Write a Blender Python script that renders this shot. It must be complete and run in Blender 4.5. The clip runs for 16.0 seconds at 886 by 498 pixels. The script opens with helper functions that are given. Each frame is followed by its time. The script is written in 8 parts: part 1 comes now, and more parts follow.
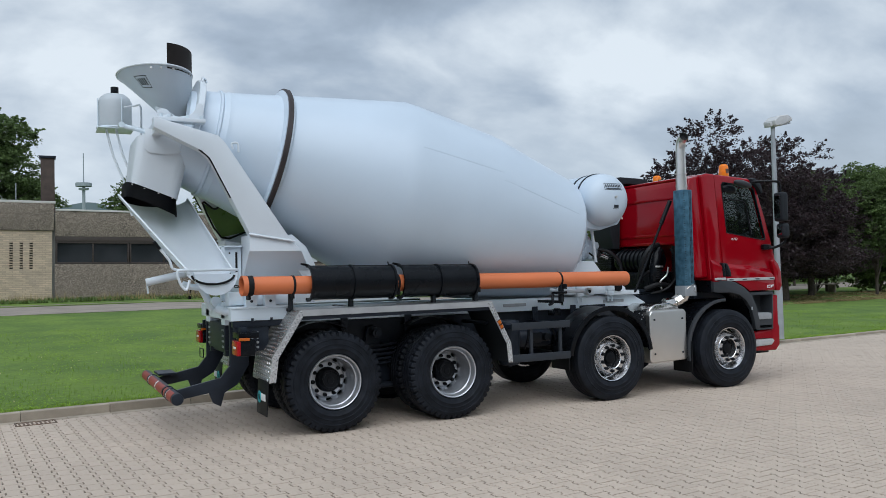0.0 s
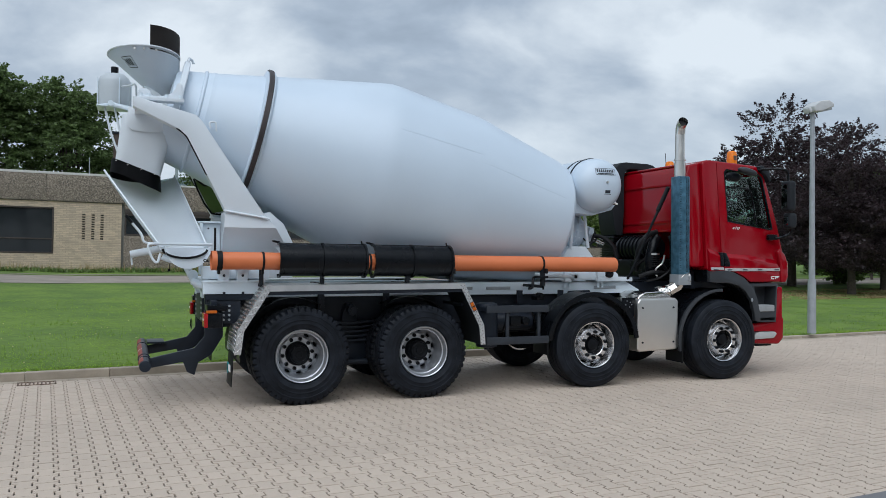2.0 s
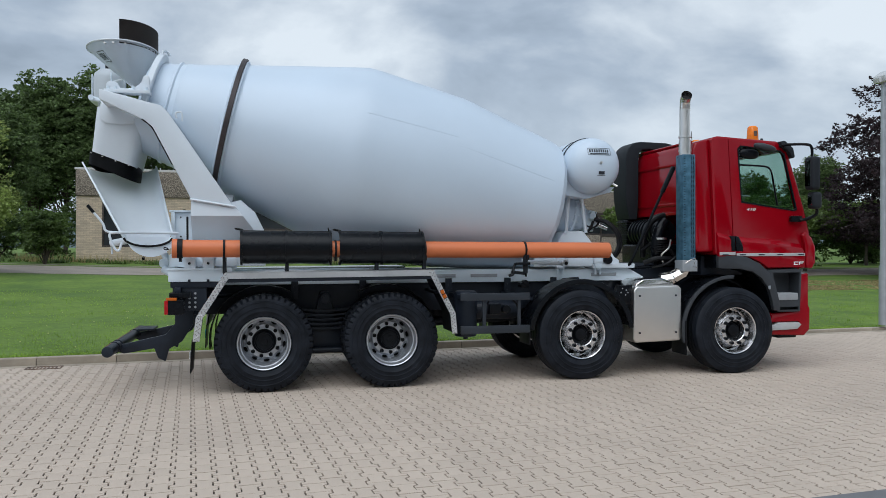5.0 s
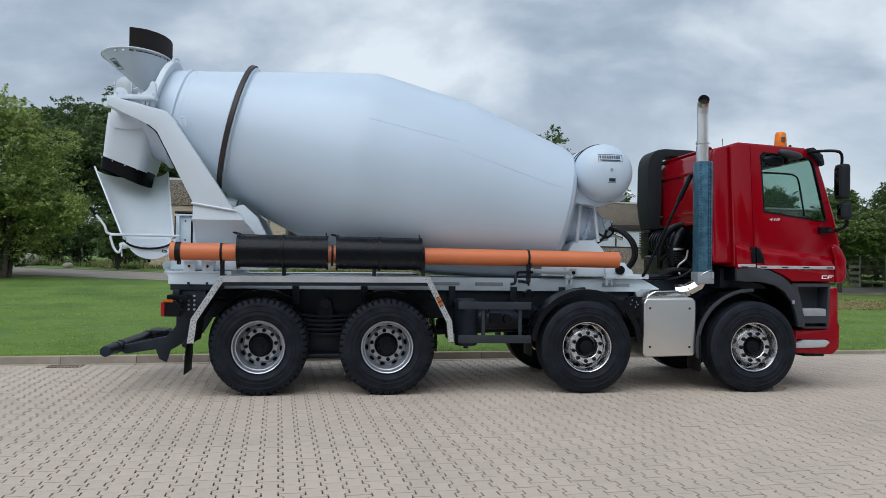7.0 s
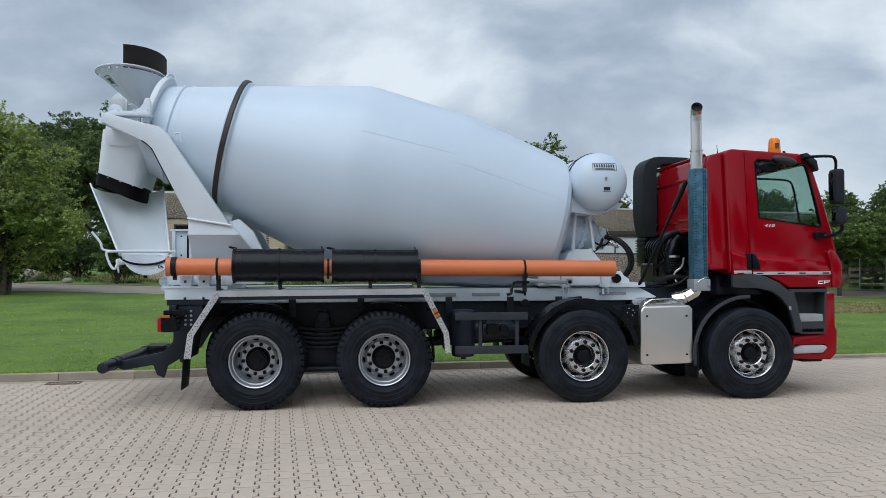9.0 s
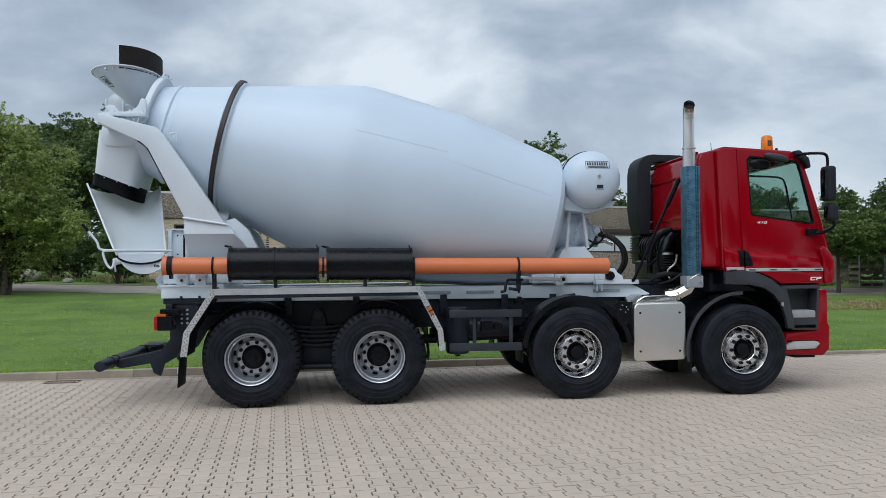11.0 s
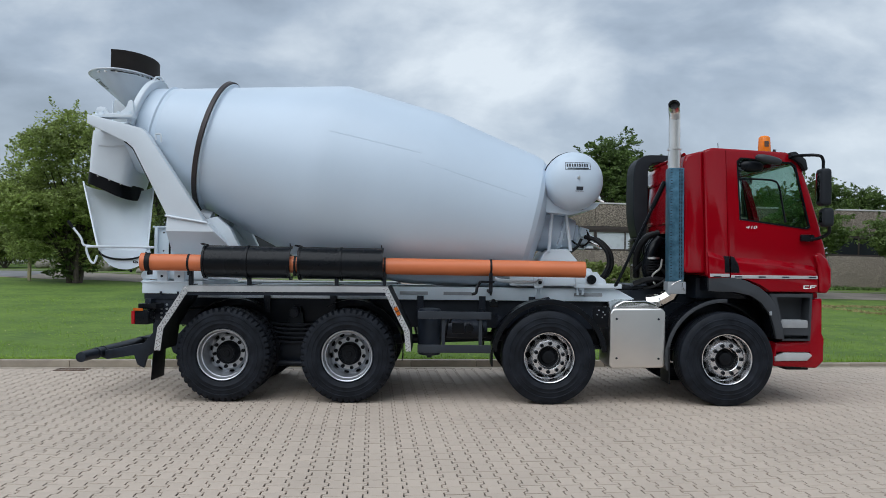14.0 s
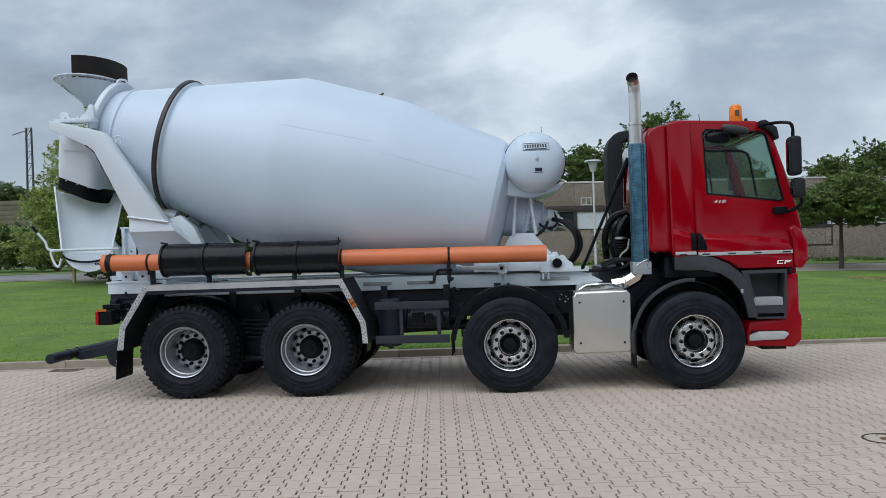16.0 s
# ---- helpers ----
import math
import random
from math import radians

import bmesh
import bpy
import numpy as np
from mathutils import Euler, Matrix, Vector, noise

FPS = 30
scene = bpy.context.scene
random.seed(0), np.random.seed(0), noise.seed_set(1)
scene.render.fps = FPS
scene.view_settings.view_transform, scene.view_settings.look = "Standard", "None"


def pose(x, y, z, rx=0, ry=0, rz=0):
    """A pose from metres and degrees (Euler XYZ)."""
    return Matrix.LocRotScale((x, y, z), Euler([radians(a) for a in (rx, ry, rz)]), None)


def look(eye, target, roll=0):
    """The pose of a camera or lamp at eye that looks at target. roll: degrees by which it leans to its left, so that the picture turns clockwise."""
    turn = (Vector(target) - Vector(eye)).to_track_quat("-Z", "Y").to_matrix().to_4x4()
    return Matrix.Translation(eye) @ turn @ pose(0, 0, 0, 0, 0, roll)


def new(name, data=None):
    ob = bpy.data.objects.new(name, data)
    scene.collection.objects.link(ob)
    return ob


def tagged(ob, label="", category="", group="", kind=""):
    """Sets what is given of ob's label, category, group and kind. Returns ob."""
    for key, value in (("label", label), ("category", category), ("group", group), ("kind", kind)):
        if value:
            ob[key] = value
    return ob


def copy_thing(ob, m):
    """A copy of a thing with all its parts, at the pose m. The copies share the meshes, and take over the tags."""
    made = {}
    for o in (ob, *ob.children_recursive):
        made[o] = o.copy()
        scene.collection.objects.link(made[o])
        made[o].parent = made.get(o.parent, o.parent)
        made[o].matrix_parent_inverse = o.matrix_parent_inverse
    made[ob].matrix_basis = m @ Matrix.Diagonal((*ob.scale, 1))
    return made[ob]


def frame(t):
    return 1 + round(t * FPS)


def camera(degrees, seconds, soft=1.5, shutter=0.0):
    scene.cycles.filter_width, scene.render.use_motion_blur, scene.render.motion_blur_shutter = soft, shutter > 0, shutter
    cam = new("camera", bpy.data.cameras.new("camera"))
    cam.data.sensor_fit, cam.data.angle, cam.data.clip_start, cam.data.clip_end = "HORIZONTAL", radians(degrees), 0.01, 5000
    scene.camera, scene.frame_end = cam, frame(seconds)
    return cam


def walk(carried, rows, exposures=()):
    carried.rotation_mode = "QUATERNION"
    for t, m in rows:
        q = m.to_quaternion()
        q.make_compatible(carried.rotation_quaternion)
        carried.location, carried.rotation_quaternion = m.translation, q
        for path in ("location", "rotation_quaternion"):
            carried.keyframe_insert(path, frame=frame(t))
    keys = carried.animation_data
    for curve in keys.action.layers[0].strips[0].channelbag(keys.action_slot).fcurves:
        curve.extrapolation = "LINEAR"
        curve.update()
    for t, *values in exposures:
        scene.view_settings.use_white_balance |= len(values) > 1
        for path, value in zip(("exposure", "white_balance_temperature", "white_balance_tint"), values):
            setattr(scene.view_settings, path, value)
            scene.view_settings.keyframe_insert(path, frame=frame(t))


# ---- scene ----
cam = camera(57.1, 16.0, soft=0.6)
PATH = [
    (0, (-2.843, -8.392, 1.655), (-1.942, -6.607, 1.713), -1.3),
    (0.5, (-2.575, -8.616, 1.673), (-1.763, -6.789, 1.711), -0.3),
    (1, (-2.303, -8.736, 1.635), (-1.515, -6.898, 1.65), 0.5),
    (1.5, (-2.027, -8.826, 1.641), (-1.262, -6.978, 1.65), 0.4),
    (2, (-1.765, -8.97, 1.643), (-1.045, -7.104, 1.657), 0.4),
    (2.5, (-1.492, -9.062, 1.644), (-0.817, -7.179, 1.648), 1.0),
    (3, (-1.213, -9.066, 1.623), (-0.562, -7.175, 1.626), 0.7),
    (3.5, (-0.916, -9.093, 1.624), (-0.311, -7.187, 1.629), -0.0),
    (6, (0.583, -9.241, 1.556), (0.906, -7.267, 1.547), 0.4),
    (6.5, (0.821, -9.189, 1.564), (1.099, -7.209, 1.566), 0.6),
    (7, (0.971, -9.207, 1.513), (1.199, -7.22, 1.538), 0.7),
    (7.5, (1.013, -9.226, 1.55), (1.224, -7.237, 1.578), 0.3),
    (8, (1.035, -9.22, 1.547), (1.251, -7.232, 1.582), -0.3),
    (8.5, (1.028, -9.216, 1.538), (1.249, -7.229, 1.58), -0.3),
    (9, (1.022, -9.223, 1.544), (1.249, -7.236, 1.59), -0.2),
    (11.5, (1.168, -9.315, 1.528), (1.386, -7.327, 1.57), -0.6),
    (12, (1.368, -9.327, 1.528), (1.553, -7.335, 1.555), 0.0),
    (12.5, (1.611, -9.358, 1.561), (1.765, -7.364, 1.582), 0.6),
    (13, (1.907, -9.423, 1.573), (2.011, -7.426, 1.608), 0.7),
    (13.5, (2.177, -9.439, 1.569), (2.221, -7.439, 1.608), 1.2),
    (14, (2.458, -9.36, 1.603), (2.46, -7.361, 1.634), 0.6),
    (14.5, (2.73, -9.318, 1.623), (2.69, -7.318, 1.66), -0.5),
    (15, (3.056, -9.345, 1.623), (2.953, -7.348, 1.657), -0.7),
    (15.5, (3.34, -9.276, 1.622), (3.218, -7.28, 1.635), -1.0),
    (16, (3.68, -9.146, 1.615), (3.523, -7.152, 1.614), -1.8),
]
walk(cam, [(t, look(eye, target, roll)) for t, eye, target, roll in PATH], [(0.0, -0.11, 6120, 8), (16.0, -0.11, 6120, 8)])

# ---- world, sun and exposure ----
world = bpy.data.worlds.new("overcast_sky")
scene.world = world
world.use_nodes = True
wn, wl = world.node_tree.nodes, world.node_tree.links
wn.clear()
w_out, w_mix = wn.new("ShaderNodeOutputWorld"), wn.new("ShaderNodeMixShader")
w_sky, w_bg, w_cloud = wn.new("ShaderNodeTexSky"), wn.new("ShaderNodeBackground"), wn.new("ShaderNodeBackground")
w_sky.sky_type, w_sky.sun_disc = "NISHITA", False
SUN_ELEVATION, SUN_TURN = radians(52), radians(200)
w_sky.sun_elevation, w_sky.sun_rotation = SUN_ELEVATION, SUN_TURN
w_bg.inputs["Strength"].default_value = 0.12
wl.new(w_sky.outputs[0], w_bg.inputs["Color"])
# a broken cloud deck on a flat layer far overhead
w_tc, w_sep, w_add, w_max = wn.new("ShaderNodeTexCoord"), wn.new("ShaderNodeSeparateXYZ"), wn.new("ShaderNodeMath"), wn.new("ShaderNodeMath")
w_dx, w_dy, w_com = wn.new("ShaderNodeMath"), wn.new("ShaderNodeMath"), wn.new("ShaderNodeCombineXYZ")
wl.new(w_tc.outputs["Generated"], w_sep.inputs[0])
w_max.operation, w_max.inputs[1].default_value = "MAXIMUM", 0.0
wl.new(w_sep.outputs["Z"], w_max.inputs[0])
w_add.operation, w_add.inputs[1].default_value = "ADD", 0.50
wl.new(w_max.outputs[0], w_add.inputs[0])
for node, axis in ((w_dx, "X"), (w_dy, "Y")):
    node.operation = "DIVIDE"
    wl.new(w_sep.outputs[axis], node.inputs[0])
    wl.new(w_add.outputs[0], node.inputs[1])
wl.new(w_dx.outputs[0], w_com.inputs[0])
wl.new(w_dy.outputs[0], w_com.inputs[1])
w_n1, w_n2 = wn.new("ShaderNodeTexNoise"), wn.new("ShaderNodeTexNoise")
w_map = wn.new("ShaderNodeMapping")
w_map.inputs["Location"].default_value = (3.4, 1.2, 0.0)
w_map.inputs["Scale"].default_value = (1.25, 1.5, 1.0)
wl.new(w_com.outputs[0], w_map.inputs[0])
for node, scale, detail in ((w_n1, 1.05, 7.0), (w_n2, 3.2, 6.0)):
    node.inputs["Scale"].default_value, node.inputs["Detail"].default_value, node.inputs["Roughness"].default_value = scale, detail, 0.52
    node.inputs["Distortion"].default_value = 0.25
    wl.new(w_map.outputs[0], node.inputs["Vector"])
w_mul = wn.new("ShaderNodeMath")
w_mul.operation, w_mul.inputs[1].default_value = "MULTIPLY_ADD", 0.5
wl.new(w_n2.outputs["Fac"], w_mul.inputs[0])
wl.new(w_n1.outputs["Fac"], w_mul.inputs[2])
w_ramp = wn.new("ShaderNodeValToRGB")
w_ramp.color_ramp.elements[0].position, w_ramp.color_ramp.elements[0].color = 0.57, (0.30, 0.355, 0.425, 1)
w_ramp.color_ramp.elements[1].position, w_ramp.color_ramp.elements[1].color = 0.90, (0.92, 0.965, 1.0, 1)
w_ramp.color_ramp.elements.new(0.71).color = (0.48, 0.55, 0.64, 1)
wl.new(w_mul.outputs[0], w_ramp.inputs[0])
# paler towards the horizon
w_hor = wn.new("ShaderNodeMapRange")
w_hor.inputs["From Min"].default_value, w_hor.inputs["From Max"].default_value = 0.0, 0.22
w_hor.inputs["To Min"].default_value, w_hor.inputs["To Max"].default_value = 0.75, 0.0
wl.new(w_max.outputs[0], w_hor.inputs["Value"])
w_pale = wn.new("ShaderNodeMix")
w_pale.data_type = "RGBA"
w_pale.inputs[7].default_value = (0.72, 0.78, 0.84, 1)
wl.new(w_hor.outputs[0], w_pale.inputs[0])
wl.new(w_ramp.outputs[0], w_pale.inputs[6])
wl.new(w_pale.outputs[2], w_cloud.inputs["Color"])
w_cloud.inputs["Strength"].default_value = 0.96
w_mix.inputs[0].default_value = 0.93
wl.new(w_bg.outputs[0], w_mix.inputs[1])
wl.new(w_cloud.outputs[0], w_mix.inputs[2])
wl.new(w_mix.outputs[0], w_out.inputs["Surface"])
sun = new("sun", bpy.data.lights.new("sun", "SUN"))
sun.data.energy, sun.data.angle, sun.data.color = 2.1, radians(65), (0.985, 0.99, 1.0)
sun.matrix_world = look((-9, -17, 32), (2, 2, 0))
scene.view_settings.exposure = 0.0


# ---- materials ----
def mat(name, color, rough=0.5, metal=0.0, vary=0.12, scale=6.0, bump=0.0, bump_scale=60.0, fine=0.0, coat=0.0, rough_vary=0.1, second=None, spec=0.5, per_object=0.0, per_island=0.0):
    """A surface with stains at a large scale, grain at a small one, and a fine relief."""
    m = bpy.data.materials.new(name)
    m.use_nodes = True
    n, l = m.node_tree.nodes, m.node_tree.links
    b = n["Principled BSDF"]
    b.inputs["Metallic"].default_value, b.inputs["Specular IOR Level"].default_value = metal, spec
    b.inputs["Coat Weight"].default_value, b.inputs["Coat Roughness"].default_value = coat, 0.06
    tc = n.new("ShaderNodeTexCoord")
    big, small = n.new("ShaderNodeTexNoise"), n.new("ShaderNodeTexNoise")
    big.inputs["Scale"].default_value, big.inputs["Detail"].default_value = scale, 5.0
    small.inputs["Scale"].default_value, small.inputs["Detail"].default_value = bump_scale, 3.0
    for t in (big, small):
        l.new(tc.outputs["Object"], t.inputs["Vector"])
    ramp = n.new("ShaderNodeValToRGB")
    lo = tuple(c * (1 - vary) for c in color[:3]) + (1,)
    hi = tuple(min(1, c * (1 + vary)) for c in (second or color)[:3]) + (1,)
    ramp.color_ramp.elements[0].position, ramp.color_ramp.elements[0].color = 0.3, lo
    ramp.color_ramp.elements[1].position, ramp.color_ramp.elements[1].color = 0.7, hi
    l.new(big.outputs["Fac"], ramp.inputs[0])
    last = ramp.outputs[0]

    def shade(value, low, high):
        nonlocal last
        rng, mul = n.new("ShaderNodeMapRange"), n.new("ShaderNodeMix")
        rng.inputs["To Min"].default_value, rng.inputs["To Max"].default_value = low, high
        l.new(value, rng.inputs["Value"])
        mul.data_type, mul.blend_type = "RGBA", "MULTIPLY"
        mul.inputs[0].default_value = 1.0
        l.new(last, mul.inputs[6])
        l.new(rng.outputs[0], mul.inputs[7])
        last = mul.outputs[2]

    if fine:
        shade(small.outputs["Fac"], 1 - fine, 1 + fine)
    if per_object:
        info = n.new("ShaderNodeObjectInfo")
        shade(info.outputs["Random"], 1 - per_object, 1 + per_object)
    if per_island:
        geo = n.new("ShaderNodeNewGeometry")
        shade(geo.outputs["Random Per Island"], 1 - per_island, 1 + per_island)
    l.new(last, b.inputs["Base Color"])
    r = n.new("ShaderNodeMapRange")
    r.inputs["To Min"].default_value, r.inputs["To Max"].default_value = max(0.02, rough - rough_vary), min(1, rough + rough_vary)
    l.new(big.outputs["Fac"], r.inputs["Value"])
    l.new(r.outputs[0], b.inputs["Roughness"])
    if bump:
        bp = n.new("ShaderNodeBump")
        bp.inputs["Strength"].default_value, bp.inputs["Distance"].default_value = 0.6, bump
        l.new(small.outputs["Fac"], bp.inputs["Height"])
        l.new(bp.outputs[0], b.inputs["Normal"])
    return m


def glass(name, tint, gloss=0.03):
    """A thin pane: what lies behind it shows through, tinted, under a Fresnel gloss."""
    m = bpy.data.materials.new(name)
    m.use_nodes = True
    n, l = m.node_tree.nodes, m.node_tree.links
    n.remove(n["Principled BSDF"])
    tr, gl, mx, fr = n.new("ShaderNodeBsdfTransparent"), n.new("ShaderNodeBsdfGlossy"), n.new("ShaderNodeMixShader"), n.new("ShaderNodeLayerWeight")
    tr.inputs["Color"].default_value, gl.inputs["Roughness"].default_value, fr.inputs["Blend"].default_value = (*tint, 1), gloss, 0.5
    pw, sc = n.new("ShaderNodeMath"), n.new("ShaderNodeMath")
    pw.operation, pw.inputs[1].default_value = "POWER", 4.0
    sc.operation, sc.inputs[1].default_value, sc.inputs[2].default_value = "MULTIPLY_ADD", 0.65, 0.028
    l.new(fr.outputs["Facing"], pw.inputs[0])
    l.new(pw.outputs[0], sc.inputs[0])
    l.new(sc.outputs[0], mx.inputs[0])
    l.new(tr.outputs[0], mx.inputs[1])
    l.new(gl.outputs[0], mx.inputs[2])
    l.new(mx.outputs[0], n["Material Output"].inputs["Surface"])
    return m


def leafy(m, share=0.38):
    """Leaves let some light through: a translucent share of the same colour."""
    n, l = m.node_tree.nodes, m.node_tree.links
    b, tr, mx = n["Principled BSDF"], n.new("ShaderNodeBsdfTranslucent"), n.new("ShaderNodeMixShader")
    l.new(b.inputs["Base Color"].links[0].from_socket, tr.inputs["Color"])
    mx.inputs[0].default_value = share
    l.new(b.outputs[0], mx.inputs[1])
    l.new(tr.outputs[0], mx.inputs[2])
    l.new(mx.outputs[0], n["Material Output"].inputs["Surface"])
    return m


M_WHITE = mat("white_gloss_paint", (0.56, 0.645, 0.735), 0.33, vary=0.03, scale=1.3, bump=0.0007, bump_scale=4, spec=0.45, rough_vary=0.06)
# Lighter than the sheet paint: the chute's lit look is put into its colour.
M_CHUTE = mat("lit_white_chute_paint", (0.80, 0.85, 0.90), 0.30, vary=0.03, scale=2.0, bump=0.0005, bump_scale=8, spec=0.45, rough_vary=0.06)
M_SHEET = mat("white_sheet_steel_paint", (0.66, 0.71, 0.755), 0.36, vary=0.04, scale=2.0, bump=0.0005, bump_scale=8, spec=0.45, rough_vary=0.06)
M_FRAME_WHITE = mat("pale_grey_paint", (0.70, 0.785, 0.85), 0.34, vary=0.05, scale=3, bump=0.0005, bump_scale=20)
M_RED = mat("red_cab_paint", (0.262, 0.0013, 0.007), 0.09, vary=0.06, scale=1.5, bump=0.0003, bump_scale=3, spec=0.32, rough_vary=0.04)
M_DARK = mat("dark_grey_chassis_paint", (0.015, 0.020, 0.030), 0.42, spec=0.28, vary=0.25, scale=5, bump=0.0008, bump_scale=40)
M_GUARD = mat("dark_blue_grey_guard_paint", (0.028, 0.033, 0.041), 0.45, spec=0.3, vary=0.15, scale=4, bump=0.0005, bump_scale=60)
M_PLASTIC = mat("dark_grey_plastic", (0.020, 0.023, 0.027), 0.55, spec=0.15, vary=0.12, scale=4, bump=0.0006, bump_scale=220)
M_WING = mat("grey_wing_plastic", (0.038, 0.042, 0.048), 0.5, spec=0.35, vary=0.1, scale=4, bump=0.0005, bump_scale=220)
M_BLACK = mat("black_plastic", (0.004, 0.005, 0.007), 0.28, spec=0.2, vary=0.2, scale=4, bump=0.0005, bump_scale=90)
M_RUBBER = mat("tyre_rubber", (0.0055, 0.0072, 0.011), 0.55, spec=0.17, vary=0.25, scale=7, bump=0.0008, bump_scale=80, fine=0.15, second=(0.012, 0.0145, 0.020))
M_SKIRT = mat("black_rubber_sheet", (0.007, 0.0075, 0.009), 0.5, spec=0.2, vary=0.2, scale=6, bump=0.001, bump_scale=14)
M_ORANGE = mat("orange_pipe_plastic", (0.62, 0.17, 0.06), 0.45, vary=0.05, scale=2.5, bump=0.0003, bump_scale=60)
M_STEEL = mat("brushed_stainless_steel", (0.74, 0.72, 0.69), 0.32, metal=1.0, vary=0.05, scale=2.5, bump=0.0003, bump_scale=120)
M_CHROME = mat("polished_steel", (0.62, 0.60, 0.57), 0.14, metal=1.0, vary=0.04, scale=5, bump=0.004, bump_scale=9)
M_RIM = mat("silver_rim_paint", (0.52, 0.535, 0.565), 0.36, metal=0.75, vary=0.12, scale=9, bump=0.0004, bump_scale=60)
M_RIMPOLISH = mat("polished_front_rim", (0.72, 0.72, 0.73), 0.2, metal=0.95, vary=0.08, scale=9, bump=0.0004, bump_scale=60)
M_AMBERLENS = mat("dark_amber_lens", (0.50, 0.11, 0.006), 0.15, vary=0.12, scale=30, bump=0.001, bump_scale=80)
M_HUB = mat("black_hub_casting", (0.006, 0.007, 0.009), 0.45, spec=0.15, vary=0.3, scale=20, bump=0.001, bump_scale=60)
M_RING = mat("worn_steel_track_ring", (0.045, 0.036, 0.036), 0.5, metal=0.3, vary=0.3, scale=6, bump=0.0006, bump_scale=50)
M_RUSTY = mat("brown_black_rubber", (0.030, 0.022, 0.019), 0.6, vary=0.3, scale=4, bump=0.001, bump_scale=30)
M_FILM = mat("blue_film_on_steel", (0.04, 0.115, 0.175), 0.32, metal=0.35, vary=0.2, scale=14, bump=0.0015, bump_scale=30, second=(0.075, 0.175, 0.25))
M_AMBER = mat("amber_lens", (0.85, 0.22, 0.01), 0.2, vary=0.08, scale=20, bump=0.001, bump_scale=60)
M_REDLENS = mat("red_lens", (0.36, 0.004, 0.008), 0.12, vary=0.1, scale=30, bump=0.0012, bump_scale=90)
M_GLASS = glass("cab_glass", (0.74, 0.825, 0.79))
M_MIRROR = mat("mirror_glass", (0.45, 0.46, 0.47), 0.03, metal=1.0, vary=0.01, rough_vary=0.01)
M_SEAT = mat("dark_seat_cloth", (0.05, 0.052, 0.055), 0.85, vary=0.15, scale=8, bump=0.001, bump_scale=200)
M_TRIM = mat("grey_cab_trim", (0.20, 0.20, 0.19), 0.7, vary=0.08, scale=3)
M_CABIN = mat("dark_cabin_trim", (0.035, 0.037, 0.036), 0.75, vary=0.12, scale=3, bump=0.0005, bump_scale=150)
M_TAPE = mat("dull_red_warning_tape", (0.26, 0.045, 0.03), 0.5, vary=0.2, scale=9)
M_LABELW = mat("white_print", (0.75, 0.76, 0.76), 0.4, vary=0.03)
M_LABELB = mat("dark_print", (0.02, 0.025, 0.035), 0.45, vary=0.05)
M_TEAL = mat("teal_print", (0.03, 0.32, 0.36), 0.5, vary=0.05)
M_STRIPE = mat("grey_rub_strip", (0.42, 0.42, 0.42), 0.35, vary=0.06, scale=12)
M_GREEN = mat("dull_green_fill", (0.10, 0.17, 0.03), 0.3, vary=0.2, scale=4)
M_BOTTLE = mat("milky_tank_plastic", (0.46, 0.50, 0.53), 0.35, vary=0.04, scale=6, spec=0.4)
M_HOSE = mat("black_hydraulic_hose", (0.007, 0.007, 0.008), 0.4, spec=0.25, vary=0.2, scale=30)
M_PAVER = mat("beige_paving_stone", (0.485, 0.40, 0.326), 0.85, vary=0.07, scale=0.55, bump=0.0015, bump_scale=170, fine=0.10, per_island=0.035, per_object=0.035)
M_JOINT = mat("dark_joint_sand", (0.020, 0.017, 0.015), 0.95, vary=0.3, scale=14, bump=0.002, bump_scale=120, second=(0.05, 0.043, 0.036))
M_GREYPAVER = mat("grey_paving_stone", (0.16, 0.16, 0.165), 0.85, vary=0.1, scale=1.5, bump=0.001, bump_scale=150, fine=0.1, per_island=0.06)
M_KERB = mat("weathered_concrete_kerb", (0.34, 0.29, 0.23), 0.9, vary=0.2, scale=3.5, bump=0.002, bump_scale=90, fine=0.12, per_object=0.08)
M_GRASS = mat("lawn_soil_and_grass", (0.076, 0.144, 0.016), 0.95, vary=0.14, scale=0.7, bump=0.006, bump_scale=8, fine=0.5, second=(0.118, 0.186, 0.022))
M_BLADE = mat("grass_blades", (0.195, 0.33, 0.045), 0.9, vary=0.14, scale=1.1, per_island=0.32, second=(0.29, 0.41, 0.07), spec=0.05)
M_FLOWER = mat("pale_yellow_clover", (0.50, 0.50, 0.22), 0.8, vary=0.1)
M_DRYGRASS = mat("dry_meadow_grass", (0.36, 0.29, 0.15), 0.9, vary=0.2, scale=1.5, per_island=0.25, spec=0.1)
M_PATH = mat("worn_gravel_path", (0.27, 0.235, 0.20), 0.95, vary=0.16, scale=1.2, bump=0.006, bump_scale=60, fine=0.15)
M_ASPHALT = mat("worn_grey_asphalt_lane", (0.20, 0.20, 0.205), 0.9, vary=0.15, scale=1.0, bump=0.004, bump_scale=90, fine=0.15)
M_BUFF = mat("buff_brick_wall", (0.53, 0.43, 0.325), 0.9, vary=0.08, scale=2.0, bump=0.003, bump_scale=25, fine=0.10, per_island=0.1)


